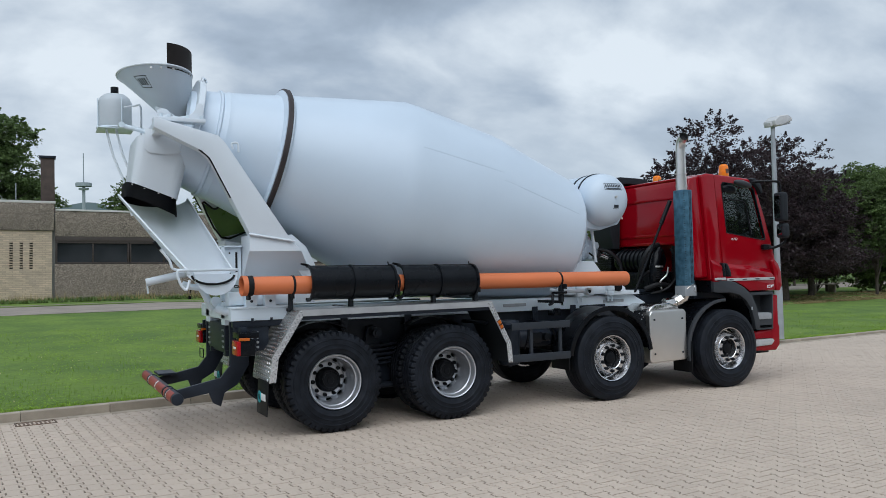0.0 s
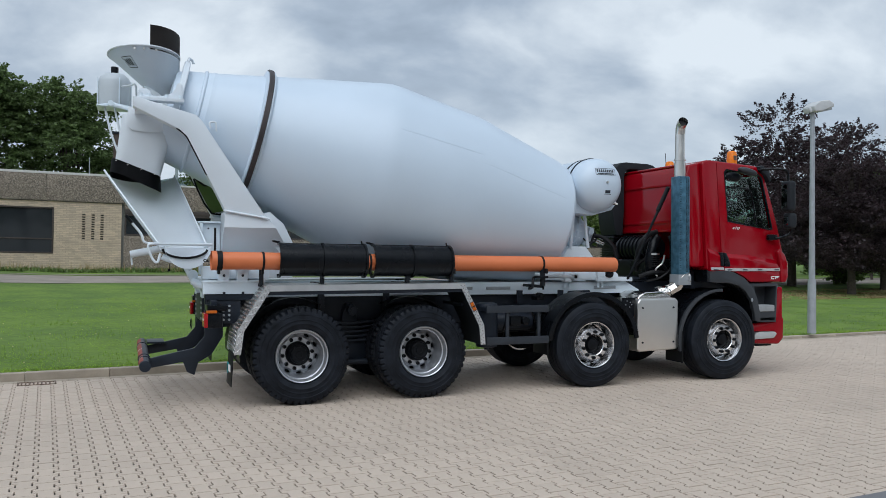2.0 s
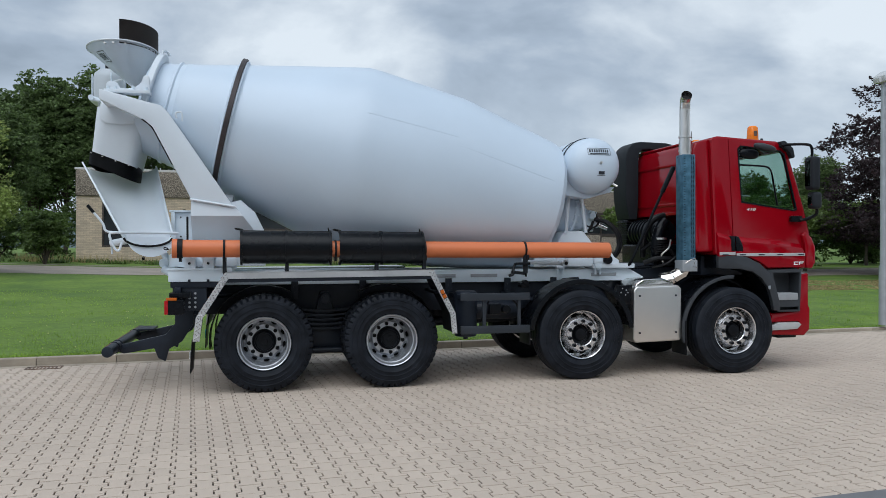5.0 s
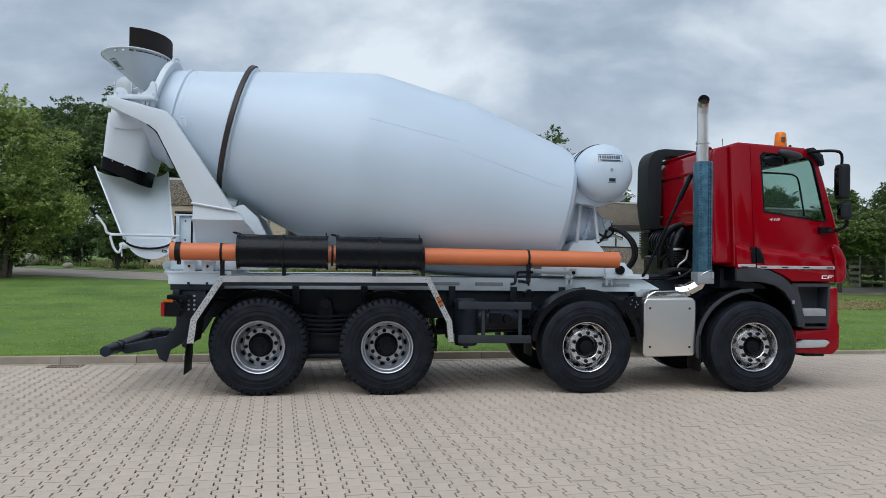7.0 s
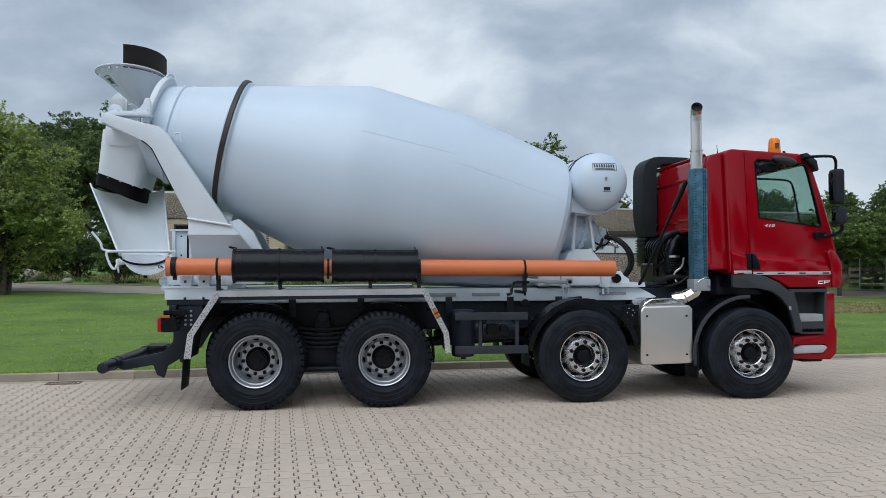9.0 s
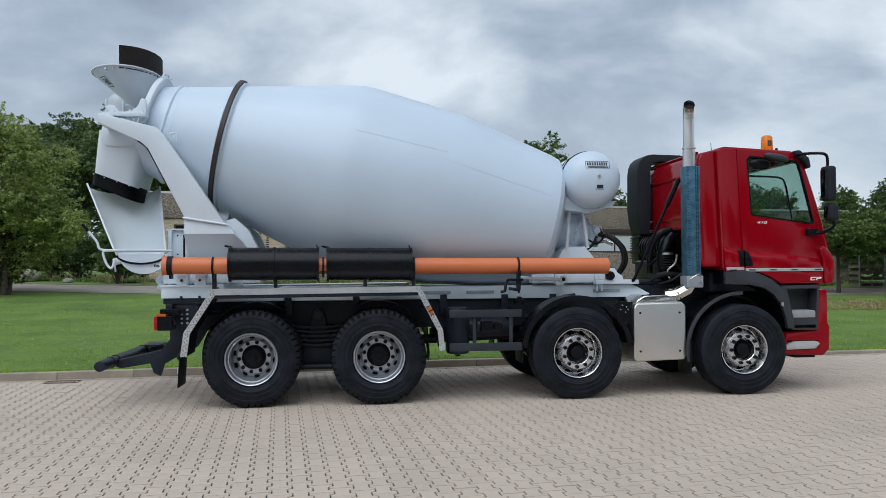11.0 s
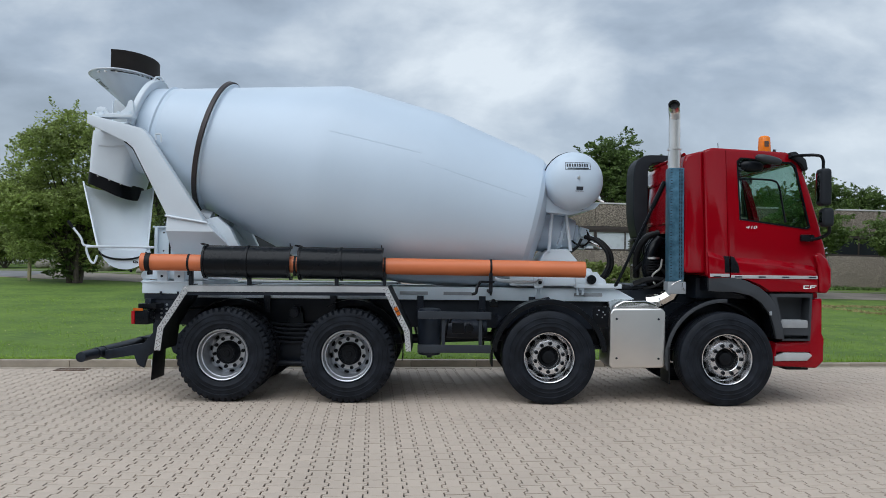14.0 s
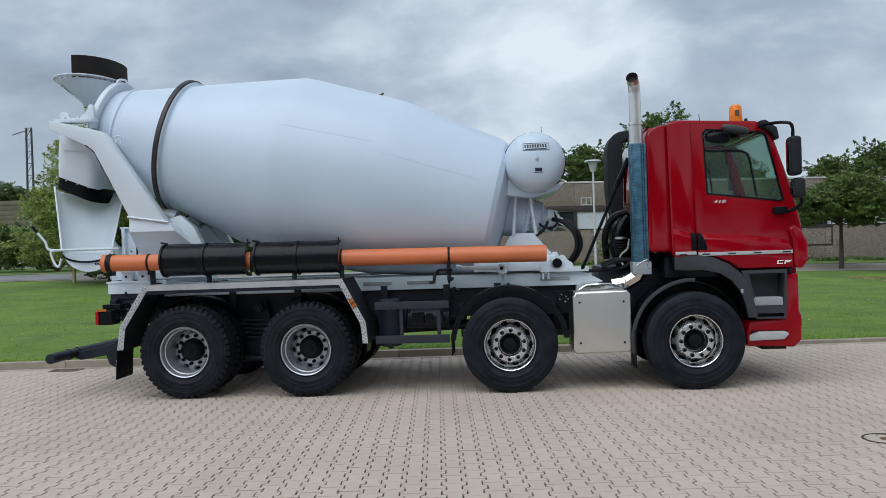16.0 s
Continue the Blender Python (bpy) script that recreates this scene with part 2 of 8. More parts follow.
def lay_bricks(m):
    """Thin pale joints between bricks of real size on a wall that faces along y."""
    n, l = m.node_tree.nodes, m.node_tree.links
    b = n["Principled BSDF"]
    tc, mp, br, mx = n.new("ShaderNodeTexCoord"), n.new("ShaderNodeMapping"), n.new("ShaderNodeTexBrick"), n.new("ShaderNodeMix")
    mp.inputs["Rotation"].default_value = (radians(-90), 0, 0)
    l.new(tc.outputs["Object"], mp.inputs[0])
    l.new(mp.outputs[0], br.inputs["Vector"])
    br.inputs["Scale"].default_value, br.inputs["Brick Width"].default_value, br.inputs["Row Height"].default_value = 1.0, 0.25, 0.0775
    br.inputs["Mortar Size"].default_value, br.inputs["Mortar Smooth"].default_value = 0.007, 0.2
    br.inputs["Color1"].default_value, br.inputs["Color2"].default_value, br.inputs["Mortar"].default_value = (1.06, 1.03, 0.98, 1), (0.80, 0.80, 0.80, 1), (0.62, 0.62, 0.64, 1)
    mx.data_type, mx.blend_type = "RGBA", "MULTIPLY"
    mx.inputs[0].default_value = 1.0
    l.new(b.inputs["Base Color"].links[0].from_socket, mx.inputs[6])
    l.new(br.outputs["Color"], mx.inputs[7])
    l.new(mx.outputs[2], b.inputs["Base Color"])


lay_bricks(M_BUFF)
M_COPING = mat("pale_roof_edge", (0.55, 0.54, 0.51), 0.7, vary=0.08, scale=4)
M_BROWN = mat("brown_window_frame", (0.045, 0.033, 0.028), 0.55, vary=0.15, scale=5)
M_PANE = mat("dark_window_glass", (0.02, 0.023, 0.026), 0.06, vary=0.15, scale=1.0, spec=0.3, rough_vary=0.03)
M_BLIND = mat("pale_blind_behind_glass", (0.55, 0.58, 0.61), 0.3, vary=0.06, scale=2.0)
M_CHIMNEY = mat("dark_brown_brick_chimney", (0.075, 0.055, 0.047), 0.9, vary=0.2, scale=4, bump=0.004, bump_scale=20)
M_GALV = mat("galvanised_lamp_post", (0.36, 0.385, 0.41), 0.5, metal=0.4, vary=0.12, scale=6)
M_MAST = mat("dark_weathered_mast_steel", (0.10, 0.11, 0.115), 0.6, metal=0.3, vary=0.15, scale=3)
M_LAMPHEAD = mat("pale_grey_lamp_housing", (0.52, 0.53, 0.53), 0.5, vary=0.05)
M_BARK = mat("grey_brown_bark", (0.075, 0.06, 0.048), 0.95, vary=0.3, scale=8, bump=0.02, bump_scale=18, fine=0.2)
M_LEAF = mat("green_leaves", (0.082, 0.138, 0.034), 0.6, vary=0.25, scale=0.8, per_island=0.45, second=(0.125, 0.185, 0.046))
M_LEAFLIGHT = mat("light_green_leaves", (0.240, 0.305, 0.088), 0.6, vary=0.25, scale=0.9, per_island=0.4, second=(0.33, 0.395, 0.125))
M_LEAFDARK = mat("dark_green_leaves", (0.115, 0.172, 0.055), 0.65, vary=0.25, scale=0.8, per_island=0.45)
M_LEAFCOPPER = mat("copper_beech_leaves", (0.030, 0.019, 0.023), 0.55, vary=0.3, scale=0.9, per_island=0.5, second=(0.046, 0.027, 0.031))
# Recipe of green_leaves in a slightly lighter tone.
M_LEAFMAPLE = mat("lighter_green_maple_leaves", (0.100, 0.158, 0.040), 0.6, vary=0.25, scale=0.8, per_island=0.45, second=(0.15, 0.21, 0.055))
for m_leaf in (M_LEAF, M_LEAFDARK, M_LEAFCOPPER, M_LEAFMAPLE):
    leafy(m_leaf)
for m_leaf in (M_BLADE, M_DRYGRASS, M_LEAFLIGHT):
    leafy(m_leaf, 0.5)
M_ROCK = mat("pale_boulder", (0.30, 0.27, 0.235), 0.9, vary=0.2, scale=5, bump=0.01, bump_scale=16, fine=0.15)
M_IRON = mat("rusty_cast_iron", (0.085, 0.06, 0.045), 0.8, vary=0.35, scale=14, bump=0.002, bump_scale=80, second=(0.14, 0.09, 0.06))
M_CARPAINT = mat("black_car_paint", (0.008, 0.009, 0.011), 0.2, vary=0.05, coat=0.7)
M_WOOD = mat("weathered_wood", (0.22, 0.19, 0.15), 0.85, vary=0.25, scale=5, bump=0.003, bump_scale=40)
M_POST = mat("pale_pine_post", (0.40, 0.335, 0.20), 0.85, vary=0.15, scale=6, bump=0.002, bump_scale=40)
# Distance haze is put into the tower's and the hill's base colours.
M_TOWER = mat("hazed_tower_concrete", (0.30, 0.34, 0.37), 0.9, vary=0.1, scale=0.1)
M_HILL = mat("far_wooded_hill", (0.10, 0.135, 0.14), 0.95, vary=0.15, scale=0.02)
M_BARRIER = mat("noise_barrier_boards", (0.17, 0.155, 0.10), 0.9, vary=0.2, scale=1.0, per_object=0.12)


def aggregate(name):
    """Exposed pebble aggregate: light and dark stones in grey-brown mortar."""
    m = bpy.data.materials.new(name)
    m.use_nodes = True
    n, l = m.node_tree.nodes, m.node_tree.links
    b, tc, vo, no, rp, bp = n["Principled BSDF"], n.new("ShaderNodeTexCoord"), n.new("ShaderNodeTexVoronoi"), n.new("ShaderNodeTexNoise"), n.new("ShaderNodeValToRGB"), n.new("ShaderNodeBump")
    vo.inputs["Scale"].default_value, no.inputs["Scale"].default_value, no.inputs["Detail"].default_value = 36.0, 26.0, 6.0
    l.new(tc.outputs["Object"], vo.inputs["Vector"])
    l.new(tc.outputs["Object"], no.inputs["Vector"])
    sep, mx = n.new("ShaderNodeSeparateColor"), n.new("ShaderNodeMath")
    l.new(vo.outputs["Color"], sep.inputs[0])
    mx.operation = "MULTIPLY"
    l.new(sep.outputs[0], mx.inputs[0])
    l.new(no.outputs["Fac"], mx.inputs[1])
    e = rp.color_ramp.elements
    e[0].position, e[0].color = 0.02, (0.075, 0.062, 0.052, 1)
    e[1].position, e[1].color = 0.52, (0.40, 0.34, 0.275, 1)
    e.new(0.22).color = (0.185, 0.15, 0.12, 1)
    l.new(mx.outputs[0], rp.inputs[0])
    l.new(rp.outputs[0], b.inputs["Base Color"])
    b.inputs["Roughness"].default_value = 0.92
    bp.inputs["Strength"].default_value, bp.inputs["Distance"].default_value = 0.8, 0.01
    l.new(vo.outputs["Distance"], bp.inputs["Height"])
    l.new(bp.outputs[0], b.inputs["Normal"])
    return m


def chequer(name):
    """Aluminium tread plate: short raised bars set crosswise in turn."""
    m = bpy.data.materials.new(name)
    m.use_nodes = True
    n, l = m.node_tree.nodes, m.node_tree.links
    b, tc, mp = n["Principled BSDF"], n.new("ShaderNodeTexCoord"), n.new("ShaderNodeMapping")
    b.inputs["Metallic"].default_value, b.inputs["Roughness"].default_value = 1.0, 0.33
    b.inputs["Base Color"].default_value = (0.62, 0.62, 0.61, 1)
    mp.inputs["Rotation"].default_value = (radians(45), radians(38), radians(45))
    l.new(tc.outputs["Object"], mp.inputs[0])
    ch, wa, wb, mx, bp = n.new("ShaderNodeTexChecker"), n.new("ShaderNodeTexWave"), n.new("ShaderNodeTexWave"), n.new("ShaderNodeMix"), n.new("ShaderNodeBump")
    ch.inputs["Scale"].default_value = 30.0
    for w, d in ((wa, "X"), (wb, "Y")):
        w.bands_direction = d
        w.inputs["Scale"].default_value = 14.0
        l.new(mp.outputs[0], w.inputs["Vector"])
    l.new(mp.outputs[0], ch.inputs["Vector"])
    mx.data_type = "FLOAT"
    l.new(ch.outputs["Fac"], mx.inputs[0])
    l.new(wa.outputs["Fac"], mx.inputs[2])
    l.new(wb.outputs["Fac"], mx.inputs[3])
    bp.inputs["Strength"].default_value, bp.inputs["Distance"].default_value = 0.9, 0.004
    l.new(mx.outputs[0], bp.inputs["Height"])
    l.new(bp.outputs[0], b.inputs["Normal"])
    return m


M_ALU = mat("bare_aluminium_edge", (0.64, 0.64, 0.64), 0.36, metal=0.85, vary=0.08, scale=6, bump=0.0012, bump_scale=70)
M_AGGREGATE = aggregate("exposed_aggregate_panel")
M_CHEQUER = chequer("aluminium_tread_plate")

# ---- shaping helpers ----
def empty(name, at=(0, 0, 0)):
    ob = new(name)
    ob.location = at
    ob.empty_display_size = 0.3
    return ob


def origin_of(ob):
    at = Vector((0, 0, 0))
    while ob is not None:
        at += ob.location
        ob = ob.parent
    return at


def part(name, bm, material, parent=None, label="", smooth=35):
    """Links a bmesh, drawn in world metres, as one mesh object under its parent."""
    me = bpy.data.meshes.new(name)
    if parent is not None:
        bmesh.ops.translate(bm, verts=bm.verts, vec=-origin_of(parent))
    bm.normal_update()
    bm.to_mesh(me)
    bm.free()
    me.materials.append(material)
    if smooth:
        me.polygons.foreach_set("use_smooth", [True] * len(me.polygons))
        me.set_sharp_from_angle(angle=radians(smooth))
    ob = new(name, me)
    if parent is not None:
        ob.parent = parent
    return tagged(ob, label)


def bevel(bm, width, segments=2, geom=None):
    if width > 0:
        edges = geom or [e for e in bm.edges if len(e.link_faces) == 2 and e.calc_face_angle(0) > 0.5]
        bmesh.ops.bevel(bm, geom=edges, offset=width, segments=segments, profile=0.6, affect="EDGES", clamp_overlap=True)
    return bm


def join(*bms):
    out = bms[0]
    for b in bms[1:]:
        me = bpy.data.meshes.new("tmp")
        b.to_mesh(me)
        b.free()
        out.from_mesh(me)
        bpy.data.meshes.remove(me)
    return out


def turned(bm, m):
    bmesh.ops.transform(bm, matrix=m, verts=bm.verts)
    return bm


def box(x0, x1, y0, y1, z0, z1, b=0.006, seg=2):
    bm = bmesh.new()
    bmesh.ops.create_cube(bm, size=1.0)
    for v in bm.verts:
        v.co = Vector(((x0 + x1) / 2 + v.co.x * (x1 - x0), (y0 + y1) / 2 + v.co.y * (y1 - y0), (z0 + z1) / 2 + v.co.z * (z1 - z0)))
    return bevel(bm, b, seg)


def rod(p0, p1, r, seg=16, r2=None, b=0.0):
    """A round bar, or a cone where r2 is given, between two places."""
    p0, p1 = Vector(p0), Vector(p1)
    bm = bmesh.new()
    d = p1 - p0
    bmesh.ops.create_cone(bm, cap_ends=True, segments=seg, radius1=r, radius2=r if r2 is None else r2, depth=d.length)
    if b:
        bevel(bm, b, 2, [e for e in bm.edges if len(e.link_faces) == 2 and e.calc_face_angle(0) > 1.0])
    return turned(bm, Matrix.Translation((p0 + p1) / 2) @ d.to_track_quat("Z", "Y").to_matrix().to_4x4())


def smooth_path(points, steps=6):
    """A Catmull-Rom line through the points."""
    p = [Vector(q) for q in points]
    p = [2 * p[0] - p[1]] + p + [2 * p[-1] - p[-2]]
    out = []
    for i in range(1, len(p) - 2):
        for k in range(steps):
            t = k / steps
            a, b, c, d = p[i - 1], p[i], p[i + 1], p[i + 2]
            out.append(0.5 * ((2 * b) + (c - a) * t + (2 * a - 5 * b + 4 * c - d) * t * t + (3 * b - a - 3 * c + d) * t ** 3))
    return out + [p[-2]]


def tube(points, r, seg=10, steps=6, ends=True):
    """A bent pipe; r is one radius or one for each given point."""
    line = smooth_path(points, steps) if steps > 1 else [Vector(q) for q in points]
    bm = bmesh.new()
    rings, up = [], None
    for i, q in enumerate(line):
        d = (line[min(i + 1, len(line) - 1)] - line[max(i - 1, 0)]).normalized()
        if up is None:
            up = d.orthogonal().normalized()
        up = (up - d * up.dot(d)).normalized()
        side = d.cross(up)
        rr = r if isinstance(r, (int, float)) else float(np.interp(i / max(1, len(line) - 1), np.linspace(0, 1, len(r)), r))
        rings.append([bm.verts.new(q + rr * (math.cos(a) * up + math.sin(a) * side)) for a in (2 * math.pi * k / seg for k in range(seg))])
    for a, b in zip(rings, rings[1:]):
        for k in range(seg):
            bm.faces.new((a[k], a[(k + 1) % seg], b[(k + 1) % seg], b[k]))
    if ends:
        bm.faces.new(rings[0][::-1])
        bm.faces.new(rings[-1])
    return bm


def lathe(profile, seg=48, cap=False):
    """Turns (along, radius) rows about the x axis."""
    bm = bmesh.new()
    rings = []
    for s, r in profile:
        if r < 1e-5:
            rings.append([bm.verts.new((s, 0, 0))])
        else:
            rings.append([bm.verts.new((s, r * math.sin(a), r * math.cos(a))) for a in (2 * math.pi * k / seg for k in range(seg))])
    for a, b in zip(rings, rings[1:]):
        for k in range(seg):
            q = [a[k % len(a)], a[(k + 1) % len(a)], b[(k + 1) % len(b)], b[k % len(b)]]
            q = [v for i, v in enumerate(q) if v not in q[:i]]
            if len(q) > 2:
                bm.faces.new(q)
    bmesh.ops.recalc_face_normals(bm, faces=bm.faces)
    return bm


def prism(outline, y0, y1, b=0.0, seg=2, holes=()):
    """An outline of (x, z) drawn out from y0 to y1; holes are outlines too."""
    bm = bmesh.new()
    edges = []
    for loop in (outline, *holes):
        vs = [bm.verts.new((x, y0, z)) for x, z in loop]
        edges += [bm.edges.new((vs[i], vs[(i + 1) % len(vs)])) for i in range(len(vs))]
    if holes:
        bmesh.ops.triangle_fill(bm, edges=edges, use_beauty=True)
    else:
        bm.faces.new(bm.verts)
    faces = list(bm.faces)
    grown = bmesh.ops.extrude_face_region(bm, geom=faces)
    bmesh.ops.translate(bm, verts=[v for v in grown["geom"] if isinstance(v, bmesh.types.BMVert)], vec=(0, y1 - y0, 0))
    bmesh.ops.recalc_face_normals(bm, faces=bm.faces)
    return bevel(bm, b, seg)


def arch(cx, cz, r0, r1, a0, a1, y0, y1, n=18, b=0.0):
    """A curved strip about the y axis, from angle a0 to a1 in degrees (0: ahead, 90: up)."""
    out = [(cx + r1 * math.cos(radians(a)), cz + r1 * math.sin(radians(a))) for a in np.linspace(a0, a1, n)]
    out += [(cx + r0 * math.cos(radians(a)), cz + r0 * math.sin(radians(a))) for a in np.linspace(a1, a0, n)]
    return prism(out, y0, y1, b)


def cut(bm, *cutters):
    """bm less the cutters."""
    me = bpy.data.meshes.new("tmp")
    bm.to_mesh(me)
    bm.free()
    ob = new("tmp", me)
    tools = []
    for c in cutters:
        cm = bpy.data.meshes.new("tmp")
        c.to_mesh(cm)
        c.free()
        tools.append(new("tmp", cm))
        md = ob.modifiers.new("cut", "BOOLEAN")
        md.operation, md.solver, md.object = "DIFFERENCE", "EXACT", tools[-1]
    dg = bpy.context.evaluated_depsgraph_get()
    dg.update()
    done = bpy.data.meshes.new_from_object(ob.evaluated_get(dg))
    out = bmesh.new()
    out.from_mesh(done)
    bpy.data.meshes.remove(done)
    for o in (ob, *tools):
        data = o.data
        bpy.data.objects.remove(o)
        bpy.data.meshes.remove(data)
    return out


def along_y(x, z, y0, y1, r, seg=24, b=0.0):
    return rod((x, y0, z), (x, y1, z), r, seg, b=b)


def text(name, body, size, m, material, parent, label="", depth=0.0015):
    """Raised lettering in the built-in font, laid by the pose m (its own x along the line, its z out of the surface)."""
    cu = bpy.data.curves.new(name, "FONT")
    cu.body, cu.size, cu.extrude, cu.align_x, cu.align_y = body, size, depth, "CENTER", "CENTER"
    tmp = bpy.data.objects.new("tmp", cu)
    scene.collection.objects.link(tmp)
    dg = bpy.context.evaluated_depsgraph_get()
    dg.update()
    me = bpy.data.meshes.new_from_object(tmp.evaluated_get(dg))
    bpy.data.objects.remove(tmp)
    bpy.data.curves.remove(cu)
    bm = bmesh.new()
    bm.from_mesh(me)
    bpy.data.meshes.remove(me)
    return part(name, turned(bm, m), material, parent, label, smooth=0)


def singles(name, bms, material, parent=None, label=""):
    """Alike small pieces, each a part of its own."""
    for b in bms:
        part(name, b, material, parent, label)


def pair(name, bm, material, parent, label=""):
    """The part, and its twin on the lorry's other side."""
    me = bpy.data.meshes.new("tmp")
    bm.to_mesh(me)
    twin = bmesh.new()
    twin.from_mesh(me)
    bpy.data.meshes.remove(me)
    first = part(name, bm, material, parent, label)
    part(name, mirror_y(twin), material, parent, label)
    return first


# ---- ground, paving and kerb ----
SKEW = radians(4.9)  # the yard's courses and its kerb run at this angle to the lorry
KERB = Vector((2.0, 3.02, 0.0))  # a place on the kerb's foot
U, V = Vector((math.cos(SKEW), math.sin(SKEW), 0)), Vector((-math.sin(SKEW), math.cos(SKEW), 0))


def yard(u, v, z=0.0):
    """A place in the yard: u metres along the kerb, v metres behind its foot."""
    return KERB + U * u + V * v + Vector((0, 0, z))


def kerb_top(u):
    """The kerb sinks by half towards the lorry's front end."""
    t = max(0.0, min(1.0, (u - 1.0) / 6.0))
    return 0.104 - 0.052 * t * t * (3 - 2 * t)


def land(x, y):
    """The height of the lawn and what lies behind it."""
    q = Vector((x, y, 0)) - KERB
    d, low = q.dot(V) - 0.16, kerb_top(q.dot(U)) - 0.01
    if d <= 0:
        return low
    rise = 0.62 * min(1.0, d / 24.0) + 0.16 * max(0.0, min(1.0, (d - 18.0) / 9.0))
    rise -= min(0.34, 0.016 * max(0.0, x - 2.0)) * min(1.0, d / 18.0)
    rise += min(0.30, 0.03 * max(0.0, -4.0 - x)) * min(1.0, d / 18.0)
    return low + rise + 0.03 * noise.noise(Vector((x * 0.13, y * 0.13, 3.0))) * min(1.0, d / 3.0)


def terrain():
    bm = bmesh.new()
    us = [-900, -400, -200, -120] + list(np.arange(-80, -10, 2.0)) + list(np.arange(-10, 14, 0.5)) + list(np.arange(14, 80.1, 2.0)) + [120, 200, 400, 900]
    vs = [0.16, 0.6, 1.2, 2.0, 3.0] + list(np.arange(4.5, 36, 1.5)) + [40, 50, 65, 90, 140, 250, 500, 1200]
    grid = []
    for v in vs:
        row = []
        for u in us:
            p = yard(u, v)
            row.append(bm.verts.new((p.x, p.y, land(p.x, p.y))))
        grid.append(row)
    for a, b in zip(grid, grid[1:]):
        for i in range(len(us) - 1):
            bm.faces.new((a[i], a[i + 1], b[i + 1], b[i]))
    return bm


ground = tagged(part("ground", terrain(), M_GRASS), "mown green lawn rising gently towards the building", "lawn", kind="structure")

bm = bmesh.new()
for quad in (((-900, -900), (900, -900), (900, 0.02), (-900, 0.02)),):
    bm.faces.new([bm.verts.new(yard(u, v, -0.014)) for u, v in quad])
paving = tagged(part("pavement", bm, M_JOINT, smooth=0), "beige interlocking concrete paving of the yard with dark sandy joints", "pavement", kind="structure")


def double_t(length=0.197, pitch=0.1315):
    """The outline of one I-shaped interlocking stone: broad at both ends, narrow at the waist."""
    h, w, s, k = length / 2, pitch / 2, 0.0165, 0.009
    right = [(w + s, -h), (w + s, -h / 2 - k), (w - s, -h / 2 + k), (w - s, h / 2 - k), (w + s, h / 2 + k), (w + s, h)]
    return right + [(-x, y) for x, y in right[::-1]]


STONE = double_t(0.2, 0.14)


def inset(loop, d):
    """The outline drawn in by d on every side."""
    out = []
    for i, (x, y) in enumerate(loop):
        (xa, ya), (xb, yb) = loop[i - 1], loop[(i + 1) % len(loop)]
        e0, e1 = Vector((x - xa, y - ya)).normalized(), Vector((xb - x, yb - y)).normalized()
        n0, n1 = Vector((-e0.y, e0.x)), Vector((-e1.y, e1.x))
        m = (n0 + n1) / max(0.3, 1 + n0.dot(n1))
        out.append((x + m.x * d, y + m.y * d))
    return out


def stone_mesh(name):
    bm = bmesh.new()
    top = [bm.verts.new((x, y, 0.0)) for x, y in inset(STONE, 0.0066)]
    low = [bm.verts.new((x, y, -0.0025)) for x, y in inset(STONE, 0.0052)]
    foot = [bm.verts.new((x, y, -0.024)) for x, y in inset(STONE, 0.0052)]
    bm.faces.new(top)
    for a, b in ((low, top), (foot, low)):
        for i in range(len(a)):
            j = (i + 1) % len(a)
            bm.faces.new((a[i], a[j], b[j], b[i]))
    me = bpy.data.meshes.new(name)
    bm.to_mesh(me)
    bm.free()
    me.materials.append(M_PAVER)
    return me


ROW, STEP = 0.14, 0.20


def stone_spots():
    """Rows run from the kerb towards the camera's side; each second row is shifted by half a stone."""
    rng = random.Random(4)
    for i in range(-64, 112):
        for j in range(-1 if i % 2 else 0, 50):
            u, v = i * ROW - 0.0, -0.27 - (j + (0.5 if i % 2 else 0.0)) * STEP
            p = yard(u, v)
            if v > -7.96 and -7.4 < p.x < 16.5 and not (p.x > 12 and p.y < -3):
                yield p, rng



# ---- the concrete mixer lorry ----
YC = 1.03  # its middle line
FAR = 2 * YC
truck = tagged(empty("concrete_mixer_truck", (2.7, YC, 0.0)), "four-axle concrete mixer lorry with white drum and red cab on paving", "truck")


def mirror_y(bm):
    for v in bm.verts:
        v.co.y = FAR - v.co.y
    bmesh.ops.reverse_faces(bm, faces=bm.faces)
    return bm


# wheels: drawn about their own middle, the outer side towards -y
def spin(bm):
    """From the lathe's x axis to the axle: along the axle, outwards is -y."""
    return turned(bm, Matrix(((0, 1, 0, 0), (1, 0, 0, 0), (0, 0, 1, 0), (0, 0, 0, 1))))


